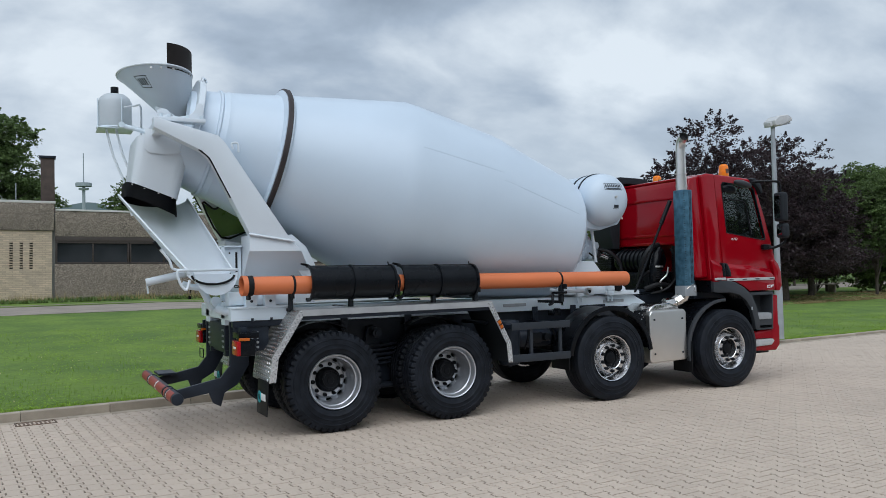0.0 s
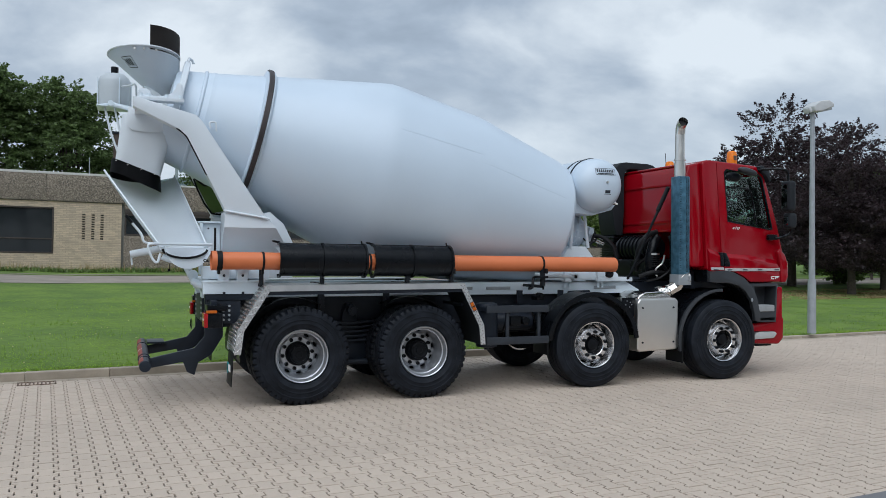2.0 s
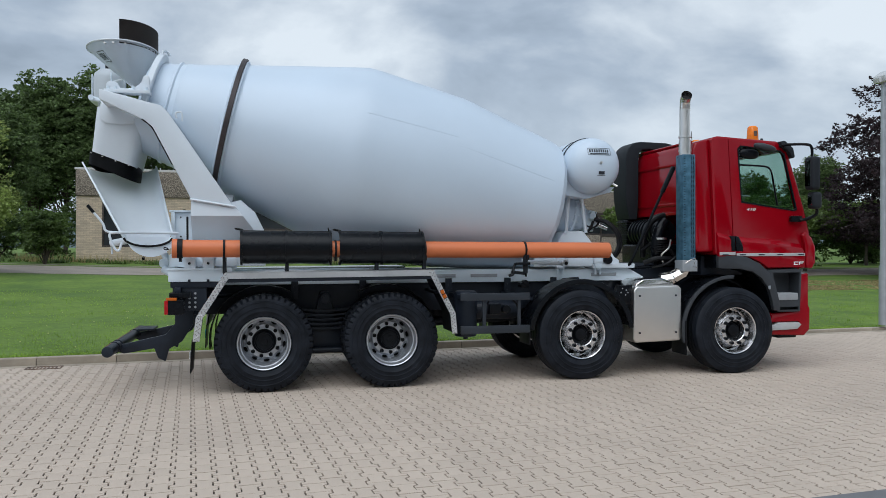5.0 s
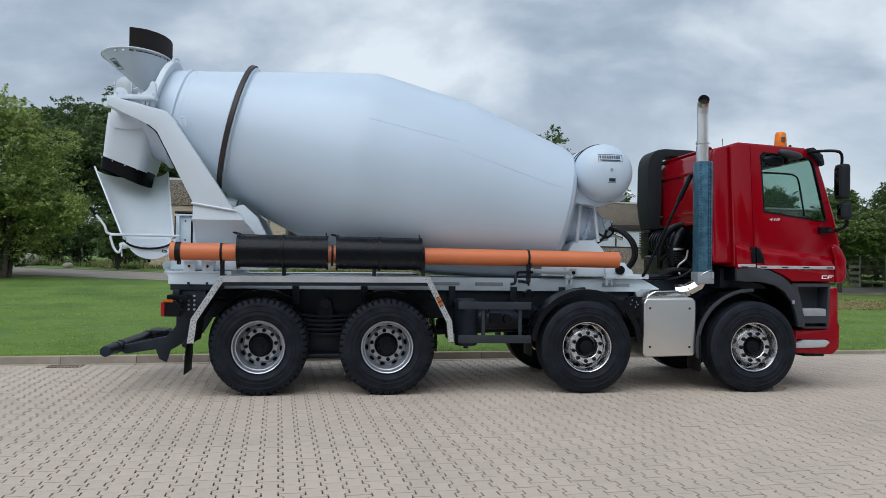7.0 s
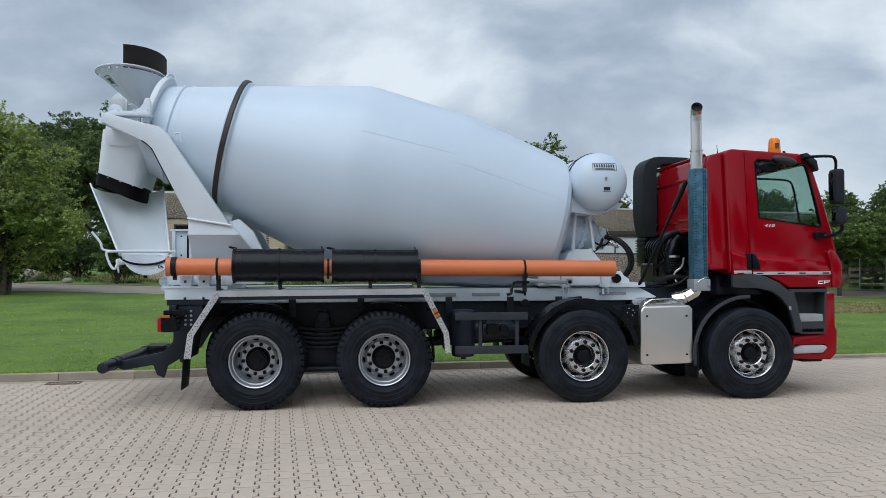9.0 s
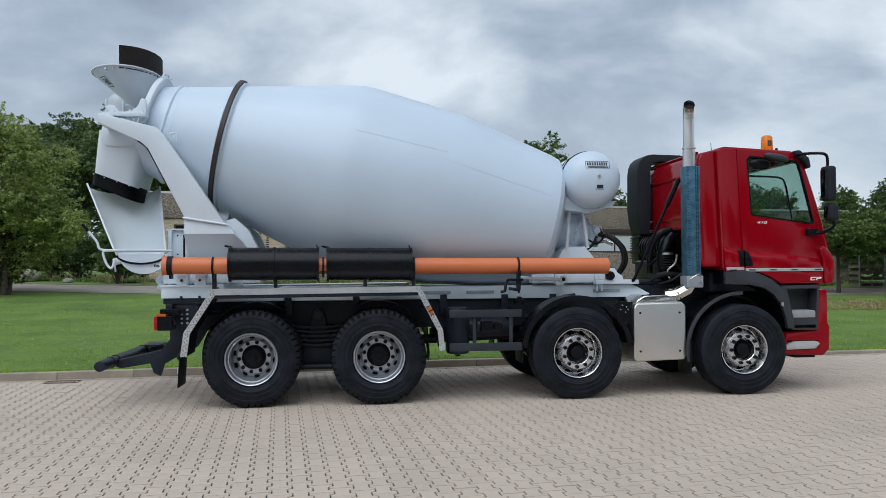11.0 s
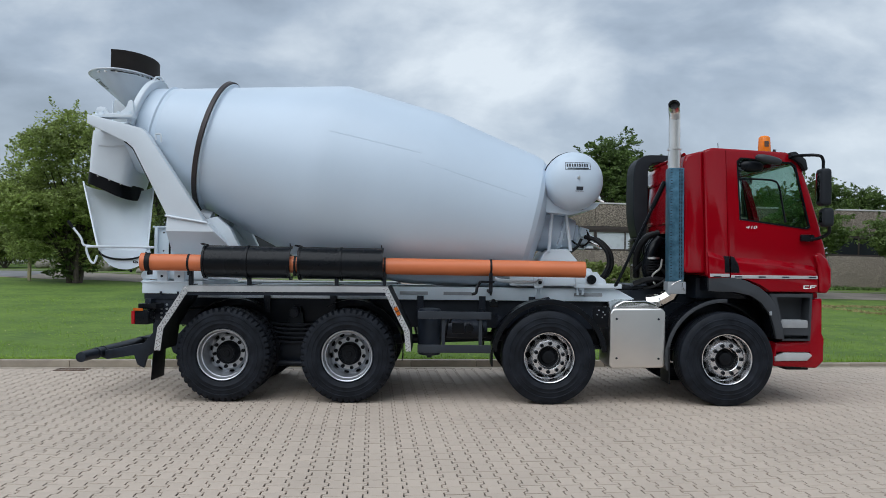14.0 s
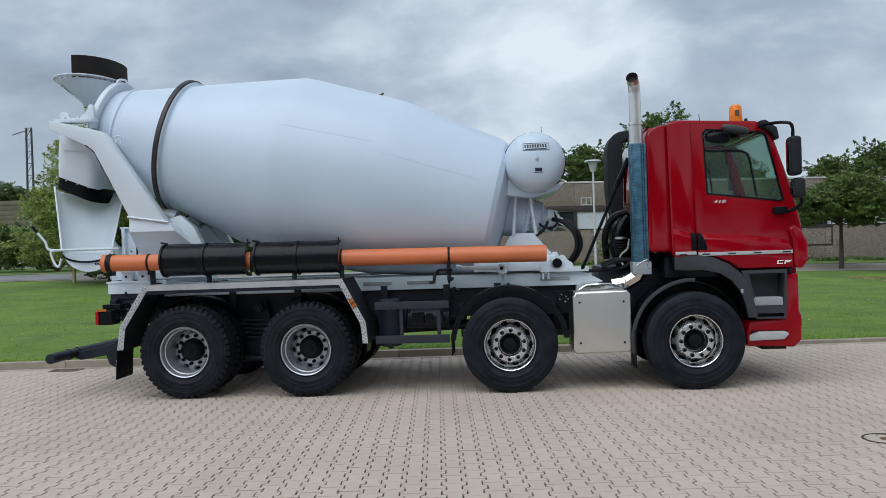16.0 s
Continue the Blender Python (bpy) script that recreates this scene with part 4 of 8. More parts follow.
part("panel_edge", tube([(-0.50, FAR - 0.47, 2.21), (-0.80, FAR - 0.47, 2.14), (-1.02, FAR - 0.47, 2.56), (-0.90, FAR - 0.47, 2.49), (-0.84, FAR - 0.47, 2.50), (-0.79, FAR - 0.47, 2.60), (-0.80, FAR - 0.47, 2.78), (-0.90, FAR - 0.47, 2.96), (-1.085, FAR - 0.47, 3.12)], 0.012, 8, 3), M_SKIRT, truck)

# top plate and yoke round the drum's mouth
part("mouth_yoke", join(turned(cut(lathe([(-0.95, 0.52), (-0.95, 0.645), (-0.94, 0.655), (-0.89, 0.655), (-0.88, 0.645), (-0.88, 0.52)], 64), box(-3, 3, -3, 3, -3, -0.02, 0.0)), AXIS), box(-1.70, -1.22, 0.24, 0.40, 3.27, 3.31, 0.006), box(-1.70, -1.22, FAR - 0.40, FAR - 0.24, 3.27, 3.31, 0.006), prism([(-1.66, 3.29), (-1.65, 3.335), (-1.47, 3.33), (-1.39, 3.345), (-1.34, 3.38), (-1.31, 3.42), (-1.295, 3.47), (-1.27, 3.49), (-1.235, 3.47), (-1.225, 3.28)], 0.30, 0.34, 0.006)), M_SHEET, truck, "white yoke round the drum's mouth")
singles("yoke_bolt", [rod((x, 0.27, 3.30), (x, 0.27, 3.345), 0.016, 8) for x in (-1.66, -1.58, -1.40, -1.26)], M_FRAME_WHITE, truck)
part("yoke_ear", join(prism([(-1.68, 3.30), (-1.69, 3.38), (-1.675, 3.405), (-1.645, 3.415), (-1.60, 3.41), (-1.57, 3.39), (-1.55, 3.35), (-1.52, 3.30)], 0.34, 0.37, 0.006)), M_SHEET, truck)
part("yoke_hook", on_axis(tube([(-0.915, -0.24, 0.60), (-0.915, -0.20, 0.655), (-0.90, -0.12, 0.675), (-0.875, -0.10, 0.672), (-0.85, -0.10, 0.64)], 0.015, 10, 4)), M_SHEET, truck)
bm = bmesh.new()
rim, low = [], []
for k in range(40):
    a = 2 * math.pi * k / 40
    cx, sy = math.cos(a), math.sin(a)
    rim.append(bm.verts.new((-1.60 + (0.37 if cx > 0 else 0.41) * cx, YC + 0.60 * sy, 3.895)))
    low.append(bm.verts.new((-1.42 + 0.20 * cx, YC + 0.22 * sy, 3.42 - 0.14 * cx)))
for k in range(40):
    bm.faces.new((rim[k], rim[(k + 1) % 40], low[(k + 1) % 40], low[k]))
bmesh.ops.solidify(bm, geom=bm.faces, thickness=0.008)
funnel = part("funnel", bm, M_SHEET, truck, "white charging funnel")


def funnel_patch(a0, a1, t0, t1, out=0.006):
    """A thin sheet that follows the funnel's outside; t: 0 at the rim, 1 at the bottom."""
    b = bmesh.new()
    g = []
    for j in range(4):
        row = []
        for i in range(9):
            a, t = radians(a0 + (a1 - a0) * i / 8), t0 + (t1 - t0) * j / 3
            c, s = math.cos(a), math.sin(a)
            top, low = Vector((-1.60 + (0.37 if c > 0 else 0.41) * c, YC + 0.60 * s, 3.895)), Vector((-1.42 + 0.20 * c, YC + 0.22 * s, 3.42 - 0.14 * c))
            row.append(b.verts.new(top.lerp(low, t) + Vector((c, s, -0.6)) * out))
        g.append(row)
    for j in range(3):
        for i in range(8):
            b.faces.new((g[j][i], g[j][i + 1], g[j + 1][i + 1], g[j + 1][i]))
    return b


mark = part("funnel_mark", join(funnel_patch(214, 236, 0.22, 0.235), funnel_patch(214, 236, 0.485, 0.50), funnel_patch(214, 215, 0.22, 0.50), funnel_patch(235, 236, 0.22, 0.50)), M_LABELB, funnel, "dark framed maker's mark as plain bars")
singles("mark_bar", [funnel_patch(217 + 4 * k, 219.6 + 4 * k, 0.28, 0.44) for k in range(4)], M_LABELB, mark)
part("funnel_rim", tube([(-1.60 + (0.37 if math.cos(a) > 0 else 0.41) * math.cos(a), YC + 0.60 * math.sin(a), 3.897) for a in np.linspace(0, 2 * math.pi, 41)], 0.010, 8, 1), M_SHEET, funnel)
bm = bmesh.new()
lowr, topr = [], []
for k in range(25):
    a = radians(-86 + 160 * k / 24)
    x, y = -1.595 + 0.365 * math.cos(a), YC + 0.585 * math.sin(a)
    lowr.append(bm.verts.new((x, y, 3.86)))
    topr.append(bm.verts.new((x, y, 4.13 + 0.01 * math.cos(a))))
for k in range(24):
    bm.faces.new((lowr[k], lowr[k + 1], topr[k + 1], topr[k]))
bmesh.ops.solidify(bm, geom=bm.faces, thickness=0.014)
splash = part("splash_guard", bm, M_RUSTY, truck, "dark brown curved rubber splash guard on the funnel")
part("guard_tongue", box(-1.72, -1.50, 1.32, 1.40, 3.915, 3.935, 0.004), M_RUSTY, splash)
singles("funnel_bolt", [rod((-1.60 + 0.355 * math.cos(a), YC + 0.575 * math.sin(a), 3.86), (-1.60 + 0.37 * math.cos(a), YC + 0.605 * math.sin(a), 3.86), 0.012, 8) for a in (radians(-95), radians(-75), radians(-110))], M_STEEL, funnel)

# discharge hood with rubber skirt
bm = bmesh.new()
levels = [(3.18, -1.81, -1.24, 0.56, 1.50), (3.0, -1.83, -1.28, 0.56, 1.50), (2.60, -1.875, -1.40, 0.63, 1.41)]
rings = []
for z, x0, x1, y0, y1 in levels:
    ring = []
    for k in range(40):
        a = 2 * math.pi * k / 40
        c, s = math.cos(a), math.sin(a)
        sq = (abs(c) ** 9 + abs(s) ** 9) ** (-1 / 9)
        ring.append(bm.verts.new(((x0 + x1) / 2 + (x1 - x0) / 2 * c * sq, (y0 + y1) / 2 + (y1 - y0) / 2 * s * sq, z - 0.09 * (c * sq) * (1 if z < 2.7 else 0))))
    rings.append(ring)
for a, b in zip(rings, rings[1:]):
    for k in range(40):
        bm.faces.new((a[k], a[(k + 1) % 40], b[(k + 1) % 40], b[k]))
bm.faces.new(rings[0][::-1])
hood = part("discharge_hood", turned(bm, Matrix.Translation((-0.04, 0, -0.015))), M_SHEET, truck, "white discharge hood under the drum's mouth", smooth=50)
part("hood_apron", join(prism([(-1.80, 3.08), (-1.79, 3.02), (-1.74, 2.98), (-1.60, 2.965), (-1.45, 2.98), (-1.36, 3.02), (-1.30, 3.10), (-1.78, 3.24)], 0.548, 0.556, 0.002)), M_SHEET, hood)
bm = bmesh.new()
ra, rb = [], []
for k in range(28):
    a = 2 * math.pi * k / 28
    c, s = math.cos(a), math.sin(a)
    sq = (abs(c) ** 4 + abs(s) ** 4) ** -0.25
    ra.append(bm.verts.new((-1.65 + 0.262 * c * sq, YC + 0.39 * s * sq, 2.625 - 0.09 * c * sq)))
    rb.append(bm.verts.new((-1.65 + 0.275 * c * sq + 0.004 * math.sin(3 * a), YC + 0.40 * s * sq, 2.45 - 0.09 * c * sq + 0.02 * math.sin(2 * a))))
for k in range(28):
    bm.faces.new((ra[k], ra[(k + 1) % 28], rb[(k + 1) % 28], rb[k]))
bmesh.ops.solidify(bm, geom=bm.faces, thickness=0.01)
skirt = part("rubber_skirt", turned(bm, Matrix.Translation((-0.045, 0, -0.02))), M_SKIRT, hood, "black rubber skirt held by bolts", smooth=50)
singles("skirt_bolt", [rod((x - 0.045, 0.645, 2.58 - 0.34 * (x + 1.65)), (x - 0.045, 0.628, 2.58 - 0.34 * (x + 1.65)), 0.008, 8) for x in (-1.86, -1.74, -1.60, -1.46)], M_STEEL, hood)


# swivelling chute, folded towards the lorry's side
def chute_point(t, a, r_scale=1.0):
    """t: 0 at the top, 1 at the lip; a: angle across the trough."""
    top, lip = Vector((-1.60, 0.86, 2.46)), Vector((-1.23, 0.05, 1.735))
    mid = top.lerp(lip, t)
    ahead = Vector((lip.x - top.x, lip.y - top.y, 0)).normalized()
    across = Vector((-ahead.y, ahead.x, 0))
    down = (Vector((0, 0, -1)) - (lip - top).normalized() * (Vector((0, 0, -1)).dot((lip - top).normalized()))).normalized()
    w = 0.40 + (0.27 - 0.40) * t
    d = 0.15 + 0.04 * math.sin(t * 3)
    return mid + across * (w * math.sin(a)) * r_scale + down * (d * math.cos(a)) * r_scale


bm = bmesh.new()
grid = [[bm.verts.new(chute_point(t, a)) for a in np.linspace(-math.pi / 2, math.pi / 2, 21)] for t in np.linspace(-0.13, 1, 10)]
for a, b in zip(grid, grid[1:]):
    for k in range(20):
        bm.faces.new((a[k], a[k + 1], b[k + 1], b[k]))
bmesh.ops.solidify(bm, geom=bm.faces, thickness=0.007)
chute = part("chute", bm, M_CHUTE, truck, "white discharge chute folded to the side", smooth=50)
singles("chute_edge", [tube([chute_point(t, side * math.pi / 2) for t in (-0.13, 0.5, 1)], 0.011, 8, 2) for side in (-1, 1)], M_SHEET, chute)
p, q = chute_point(1, -math.pi / 2), chute_point(1, math.pi / 2)
d = (q - p).normalized()
part("chute_bar", rod(p - d * 0.07, q + d * 0.07, 0.014, 10), M_SHEET, chute)
bm = bmesh.new()
lips = []
for k, a in enumerate(np.linspace(-math.pi / 2, math.pi / 2, 21)):
    m = (p + q) / 2 + Vector((0, 0, -0.02))
    lips.append((bm.verts.new(m + (q - p) / 2 * math.sin(a) * 0.98 + Vector((0.05, -0.06, -0.24 * math.cos(a)))), bm.verts.new(m + (q - p) / 2 * math.sin(a) + Vector((0, 0, -0.02)))))
for (a0, a1), (b0, b1) in zip(lips, lips[1:]):
    bm.faces.new((a0, b0, b1, a1))
bmesh.ops.solidify(bm, geom=bm.faces, thickness=0.007)
part("chute_end", bm, M_CHUTE, chute, "rounded folding chute end", smooth=50)
part("chute_seal", tube([(p + q) / 2 + (q - p) / 2 * math.sin(a) * 0.95 + Vector((0.02, -0.05, -0.045 - 0.10 * math.cos(a))) for a in np.linspace(-1.45, 1.45, 12)], 0.012, 8, 2), M_SKIRT, chute, "black rubber seal")
e = p - d * 0.05
part("chute_handle", join(tube([e + Vector((-0.02, 0, 0.0)), e + Vector((-0.10, -0.02, 0.02)), e + Vector((-0.13, -0.02, 0.10)), e + Vector((-0.24, -0.03, 0.24))], 0.013, 10, 4), tube([e + Vector((0.0, -0.02, 0)), e + Vector((-0.06, -0.03, -0.02)), e + Vector((-0.02, -0.03, -0.15)), e + Vector((0.03, -0.03, -0.19)), e + Vector((0.06, -0.02, -0.1))], 0.013, 10, 4)), M_SHEET, chute)
part("handle_grip", rod(e + Vector((-0.215, -0.028, 0.208)), e + Vector((-0.275, -0.033, 0.285)), 0.017, 10), M_BLACK, chute)
part("chute_jack", join(rod((-1.75, 0.90, 1.62), (-1.22, 0.86, 1.735), 0.042, 16, b=0.006), rod((-1.74, 0.90, 1.62), (-1.73, 0.90, 1.50), 0.010, 8)), M_SHEET, truck, "pale cylinder under the chute")
part("hanging_knob", join(tube([(-1.33, 0.6, 1.56), (-1.34, 0.6, 1.50), (-1.345, 0.6, 1.455)], 0.004, 6, 2), rod((-1.345, 0.6, 1.465), (-1.345, 0.6, 1.435), 0.016, 10)), M_BLACK, truck)
part("chute_slide", join(tube([(-1.42, 0.6, 1.60), (-1.33, 0.6, 1.565), (-1.15, 0.6, 1.545)], 0.035, 12, 3), rod((-1.05, 0.9, 1.30), (-1.45, 0.8, 2.1), 0.04, 12), along_y(-1.10, 1.40, 0.42, 0.50, 0.055, 24, 0.01), tube([(-1.1, 0.42, 1.33), (-1.0, 0.35, 1.29), (-0.9, 0.3, 1.32), (-0.7, 0.28, 1.34)], 0.045, 12)), M_FRAME_WHITE, truck, "pale chute column and clamp")
part("chute_column_box", join(box(-1.02, -0.80, 0.55, 0.9, 1.62, 1.98, 0.015), box(-1.03, -0.99, 0.5, 0.6, 1.40, 2.0, 0.008), box(-1.05, -0.8, 0.50, 0.95, 1.98, 2.0, 0.004)), M_FRAME_WHITE, truck, "pale grey control box beside the arm")
singles("box_slot", [box(-0.868, -0.845, 0.543, 0.552, 1.66, 1.93, 0.003), along_y(-0.93, 1.92, 0.540, 0.552, 0.010, 8), along_y(-0.93, 1.70, 0.540, 0.552, 0.010, 8)], M_HOSE, truck)
singles("foot_bracket", [join(box(x, x + 0.12, 0.12, 0.24, 1.24, 1.46, 0.01), box(x - 0.015, x + 0.135, 0.10, 0.26, 1.455, 1.475, 0.004)) for x in (-0.86, -0.66)], M_FRAME_WHITE, truck)
singles("foot_bolt", [rod((x, 0.094, 1.185), (x, 0.094, 1.225), 0.014, 8) for x in (-0.80, -0.60)] + [along_y(x, 1.40, 0.112, 0.125, 0.016, 6) for x in (-0.80, -0.60)], M_DARK, truck)
part("rear_deck_edge", join(box(-1.02, -0.42, 0.10, 0.18, 1.20, 1.335, 0.006), box(-1.03, -0.42, 0.085, 0.18, 1.325, 1.345, 0.004), box(-1.02, -0.30, 0.20, 0.40, 1.36, 1.50, 0.01)), M_FRAME_WHITE, truck)
# Solid dark box drawn in as the shadow under the deck edge.
part("deck_shadow_gap", box(-1.0, -0.45, 0.12, 0.19, 1.135, 1.198, 0.003), M_DARK, truck)

# ladder rails and water bottle at the rear
part("work_light_arm", join(rod((-1.70, 0.95, 3.26), (-1.96, 1.02, 3.33), 0.026, 12), along_y(-1.97, 3.335, 0.97, 1.07, 0.032, 12)), M_FRAME_WHITE, truck)
bottle = part("additive_tank", turned(lathe([(-0.21, 0.0), (-0.21, 0.165), (-0.19, 0.185), (0.10, 0.19), (0.16, 0.17), (0.205, 0.12), (0.21, 0.0)], 40), Matrix.Translation((-1.95, 2.0, 3.66)) @ Matrix.Rotation(radians(-90), 4, "Y")), M_BOTTLE, truck, "milky plastic additive tank with black cap")
part("cap", rod((-1.95, 2.0, 3.86), (-1.95, 2.0, 3.96), 0.045, 20, b=0.006), M_BLACK, bottle)
part("tank_cradle", join(*[tube([(-1.95 + 0.20 * math.cos(a), 2.0 + 0.20 * math.sin(a), z) for a in np.linspace(0, 2 * math.pi, 25)], 0.010, 8, 1) for z in (3.46,)], *[rod((-1.95 + 0.202 * math.cos(a), 2.0 + 0.202 * math.sin(a), 3.44), (-1.95 + 0.202 * math.cos(a), 2.0 + 0.202 * math.sin(a), 3.80), 0.008, 8) for a in (0.3, 1.87, 3.44, 5.01)], box(-2.15, -1.75, 1.80, 2.20, 3.435, 3.45, 0.004)), M_FRAME_WHITE, bottle)
for dx in (0.0, 0.11):
    part("ladder_rail", tube([(-2.06 + dx, 1.90, 3.45), (-1.98 + dx, 1.84, 3.1), (-1.86 + dx, 1.76, 2.75), (-1.80 + dx, 1.70, 2.4)], 0.014, 10, 3), M_SHEET, truck)
part("guard_hoop", tube([(-1.70, 1.62, 3.3), (-1.70, 1.62, 3.66), (-1.76, 1.7, 3.69), (-1.86, 1.82, 3.69)], 0.012, 8, 3), M_SHEET, truck)

# tube rack along the side
PIPE_A, PIPE_B = Vector((-0.95, -0.10, 1.565)), Vector((4.12, 0.10, 1.527))


def on_pipe(x, dy=0.0, dz=0.0):
    t = (x - PIPE_A.x) / (PIPE_B.x - PIPE_A.x)
    return PIPE_A.lerp(PIPE_B, t) + Vector((0, dy, dz))


bm = lathe([(0.0, 0.086), (0.0, 0.094), *[(0.3 * k, 0.094) for k in range(1, 17)], (5.07, 0.094), (5.07, 0.086), (4.6, 0.086), (4.6, 0.0)], 48)
inside = lathe([(0.0, 0.086), (0.5, 0.086), (0.5, 0.0)], 48)
bm = turned(join(bm, inside), Matrix.Translation(PIPE_A) @ (PIPE_B - PIPE_A).to_track_quat("X", "Z").to_matrix().to_4x4())
pipe = part("discharge_tube", bm, M_ORANGE, truck, "long orange plastic discharge tube")
part("tube_socket", join(*[tube([on_pipe(a), on_pipe(b)], 0.103, 40, 1, ends=False) for a, b in ((-0.955, -0.90),)]), M_ORANGE, pipe)
for x in (-0.875, -0.42, 0.78, 1.80, 3.02):
    wide = 0.028 if x < -0.8 else 0.012
    part("strap", join(tube([on_pipe(x - wide), on_pipe(x + wide)], 0.105 if x < -0.8 else 0.100, 40, 1), box(x - 0.012, x + 0.012, -0.12, 0.0, 1.42, 1.48, 0.004)), M_SKIRT, pipe, "black clamping strap")
for x, z0 in ((-0.42, 1.30), (0.25, 1.30), (1.25, 1.30), (1.80, 1.30), (3.02, 1.26)):
    part("tube_bracket", join(box(x - 0.02, x + 0.02, -0.04, 0.03, z0, 1.475, 0.005), box(x - 0.018, x + 0.018, 0.0, 0.56, z0 - 0.02, z0 + 0.015, 0.005)), M_PLASTIC, truck)
part("catch_hook", join(tube([(2.90, 0.0, 1.37), (2.86, -0.05, 1.31), (2.85, -0.06, 1.25), (2.80, -0.06, 1.235)], 0.017, 10, 3), box(2.90, 3.06, -0.08, 0.0, 1.36, 1.39, 0.006), rod((3.02, -0.02, 1.37), (3.02, -0.02, 1.22), 0.012, 8)), M_BLACK, truck)
part("tube_pin", tube([on_pipe(-0.99, -0.04, 0.0), on_pipe(-1.03, -0.04, 0.01), on_pipe(-1.03, -0.04, -0.012), on_pipe(-0.98, -0.04, -0.01)], 0.006, 6, 2), M_BLACK, truck)


def trough(x0, x1):
    """A black half-round extension chute, its back to the outside, with flanges and a rib."""
    def shell(xa, xb, r0, r1, a0, a1):
        pts = [(r1 * math.cos(radians(a)), r1 * math.sin(radians(a))) for a in np.linspace(a0, a1, 20)] + [(r0 * math.cos(radians(a)), r0 * math.sin(radians(a))) for a in np.linspace(a1, a0, 20)]
        b = bmesh.new()
        va, vb = [b.verts.new(on_pipe(xa, y + 0.03, z + 0.015)) for y, z in pts], [b.verts.new(on_pipe(xb, y + 0.03, z + 0.015)) for y, z in pts]
        b.faces.new(va[::-1])
        b.faces.new(vb)
        for i in range(len(pts)):
            j = (i + 1) % len(pts)
            b.faces.new((va[i], va[j], vb[j], vb[i]))
        bmesh.ops.recalc_face_normals(b, faces=b.faces)
        return b
    body = part("extension_chute", shell(x0, x1, 0.170, 0.178, 82, 285), M_BLACK, truck, "black plastic extension chute strapped over the tube")
    for x in (x0, (x0 + x1) / 2 - 0.01, x1 - 0.02):
        part("rib", shell(x, x + 0.022, 0.172, 0.196, 80, 287), M_BLACK, body)
    singles("rim_bar", [tube([on_pipe(x0, 0.055, 0.192), on_pipe(x1, 0.055, 0.192)], 0.011, 8, 1), tube([on_pipe(x0, 0.08, -0.152), on_pipe(x1, 0.08, -0.152)], 0.011, 8, 1)], M_BLACK, body)
    for pts in (((x0 + 0.02, 0.20), (x0 - 0.05, 0.215), (x0 - 0.05, 0.225), (x0 + 0.03, 0.21)), ((x1 - 0.02, 0.19), (x1 - 0.03, 0.24))):
        part("catch", tube([on_pipe(x, 0.05, z) for x, z in pts], 0.007, 6, 2), M_BLACK, body)


trough(-0.25, 0.735)
trough(0.82, 1.785)

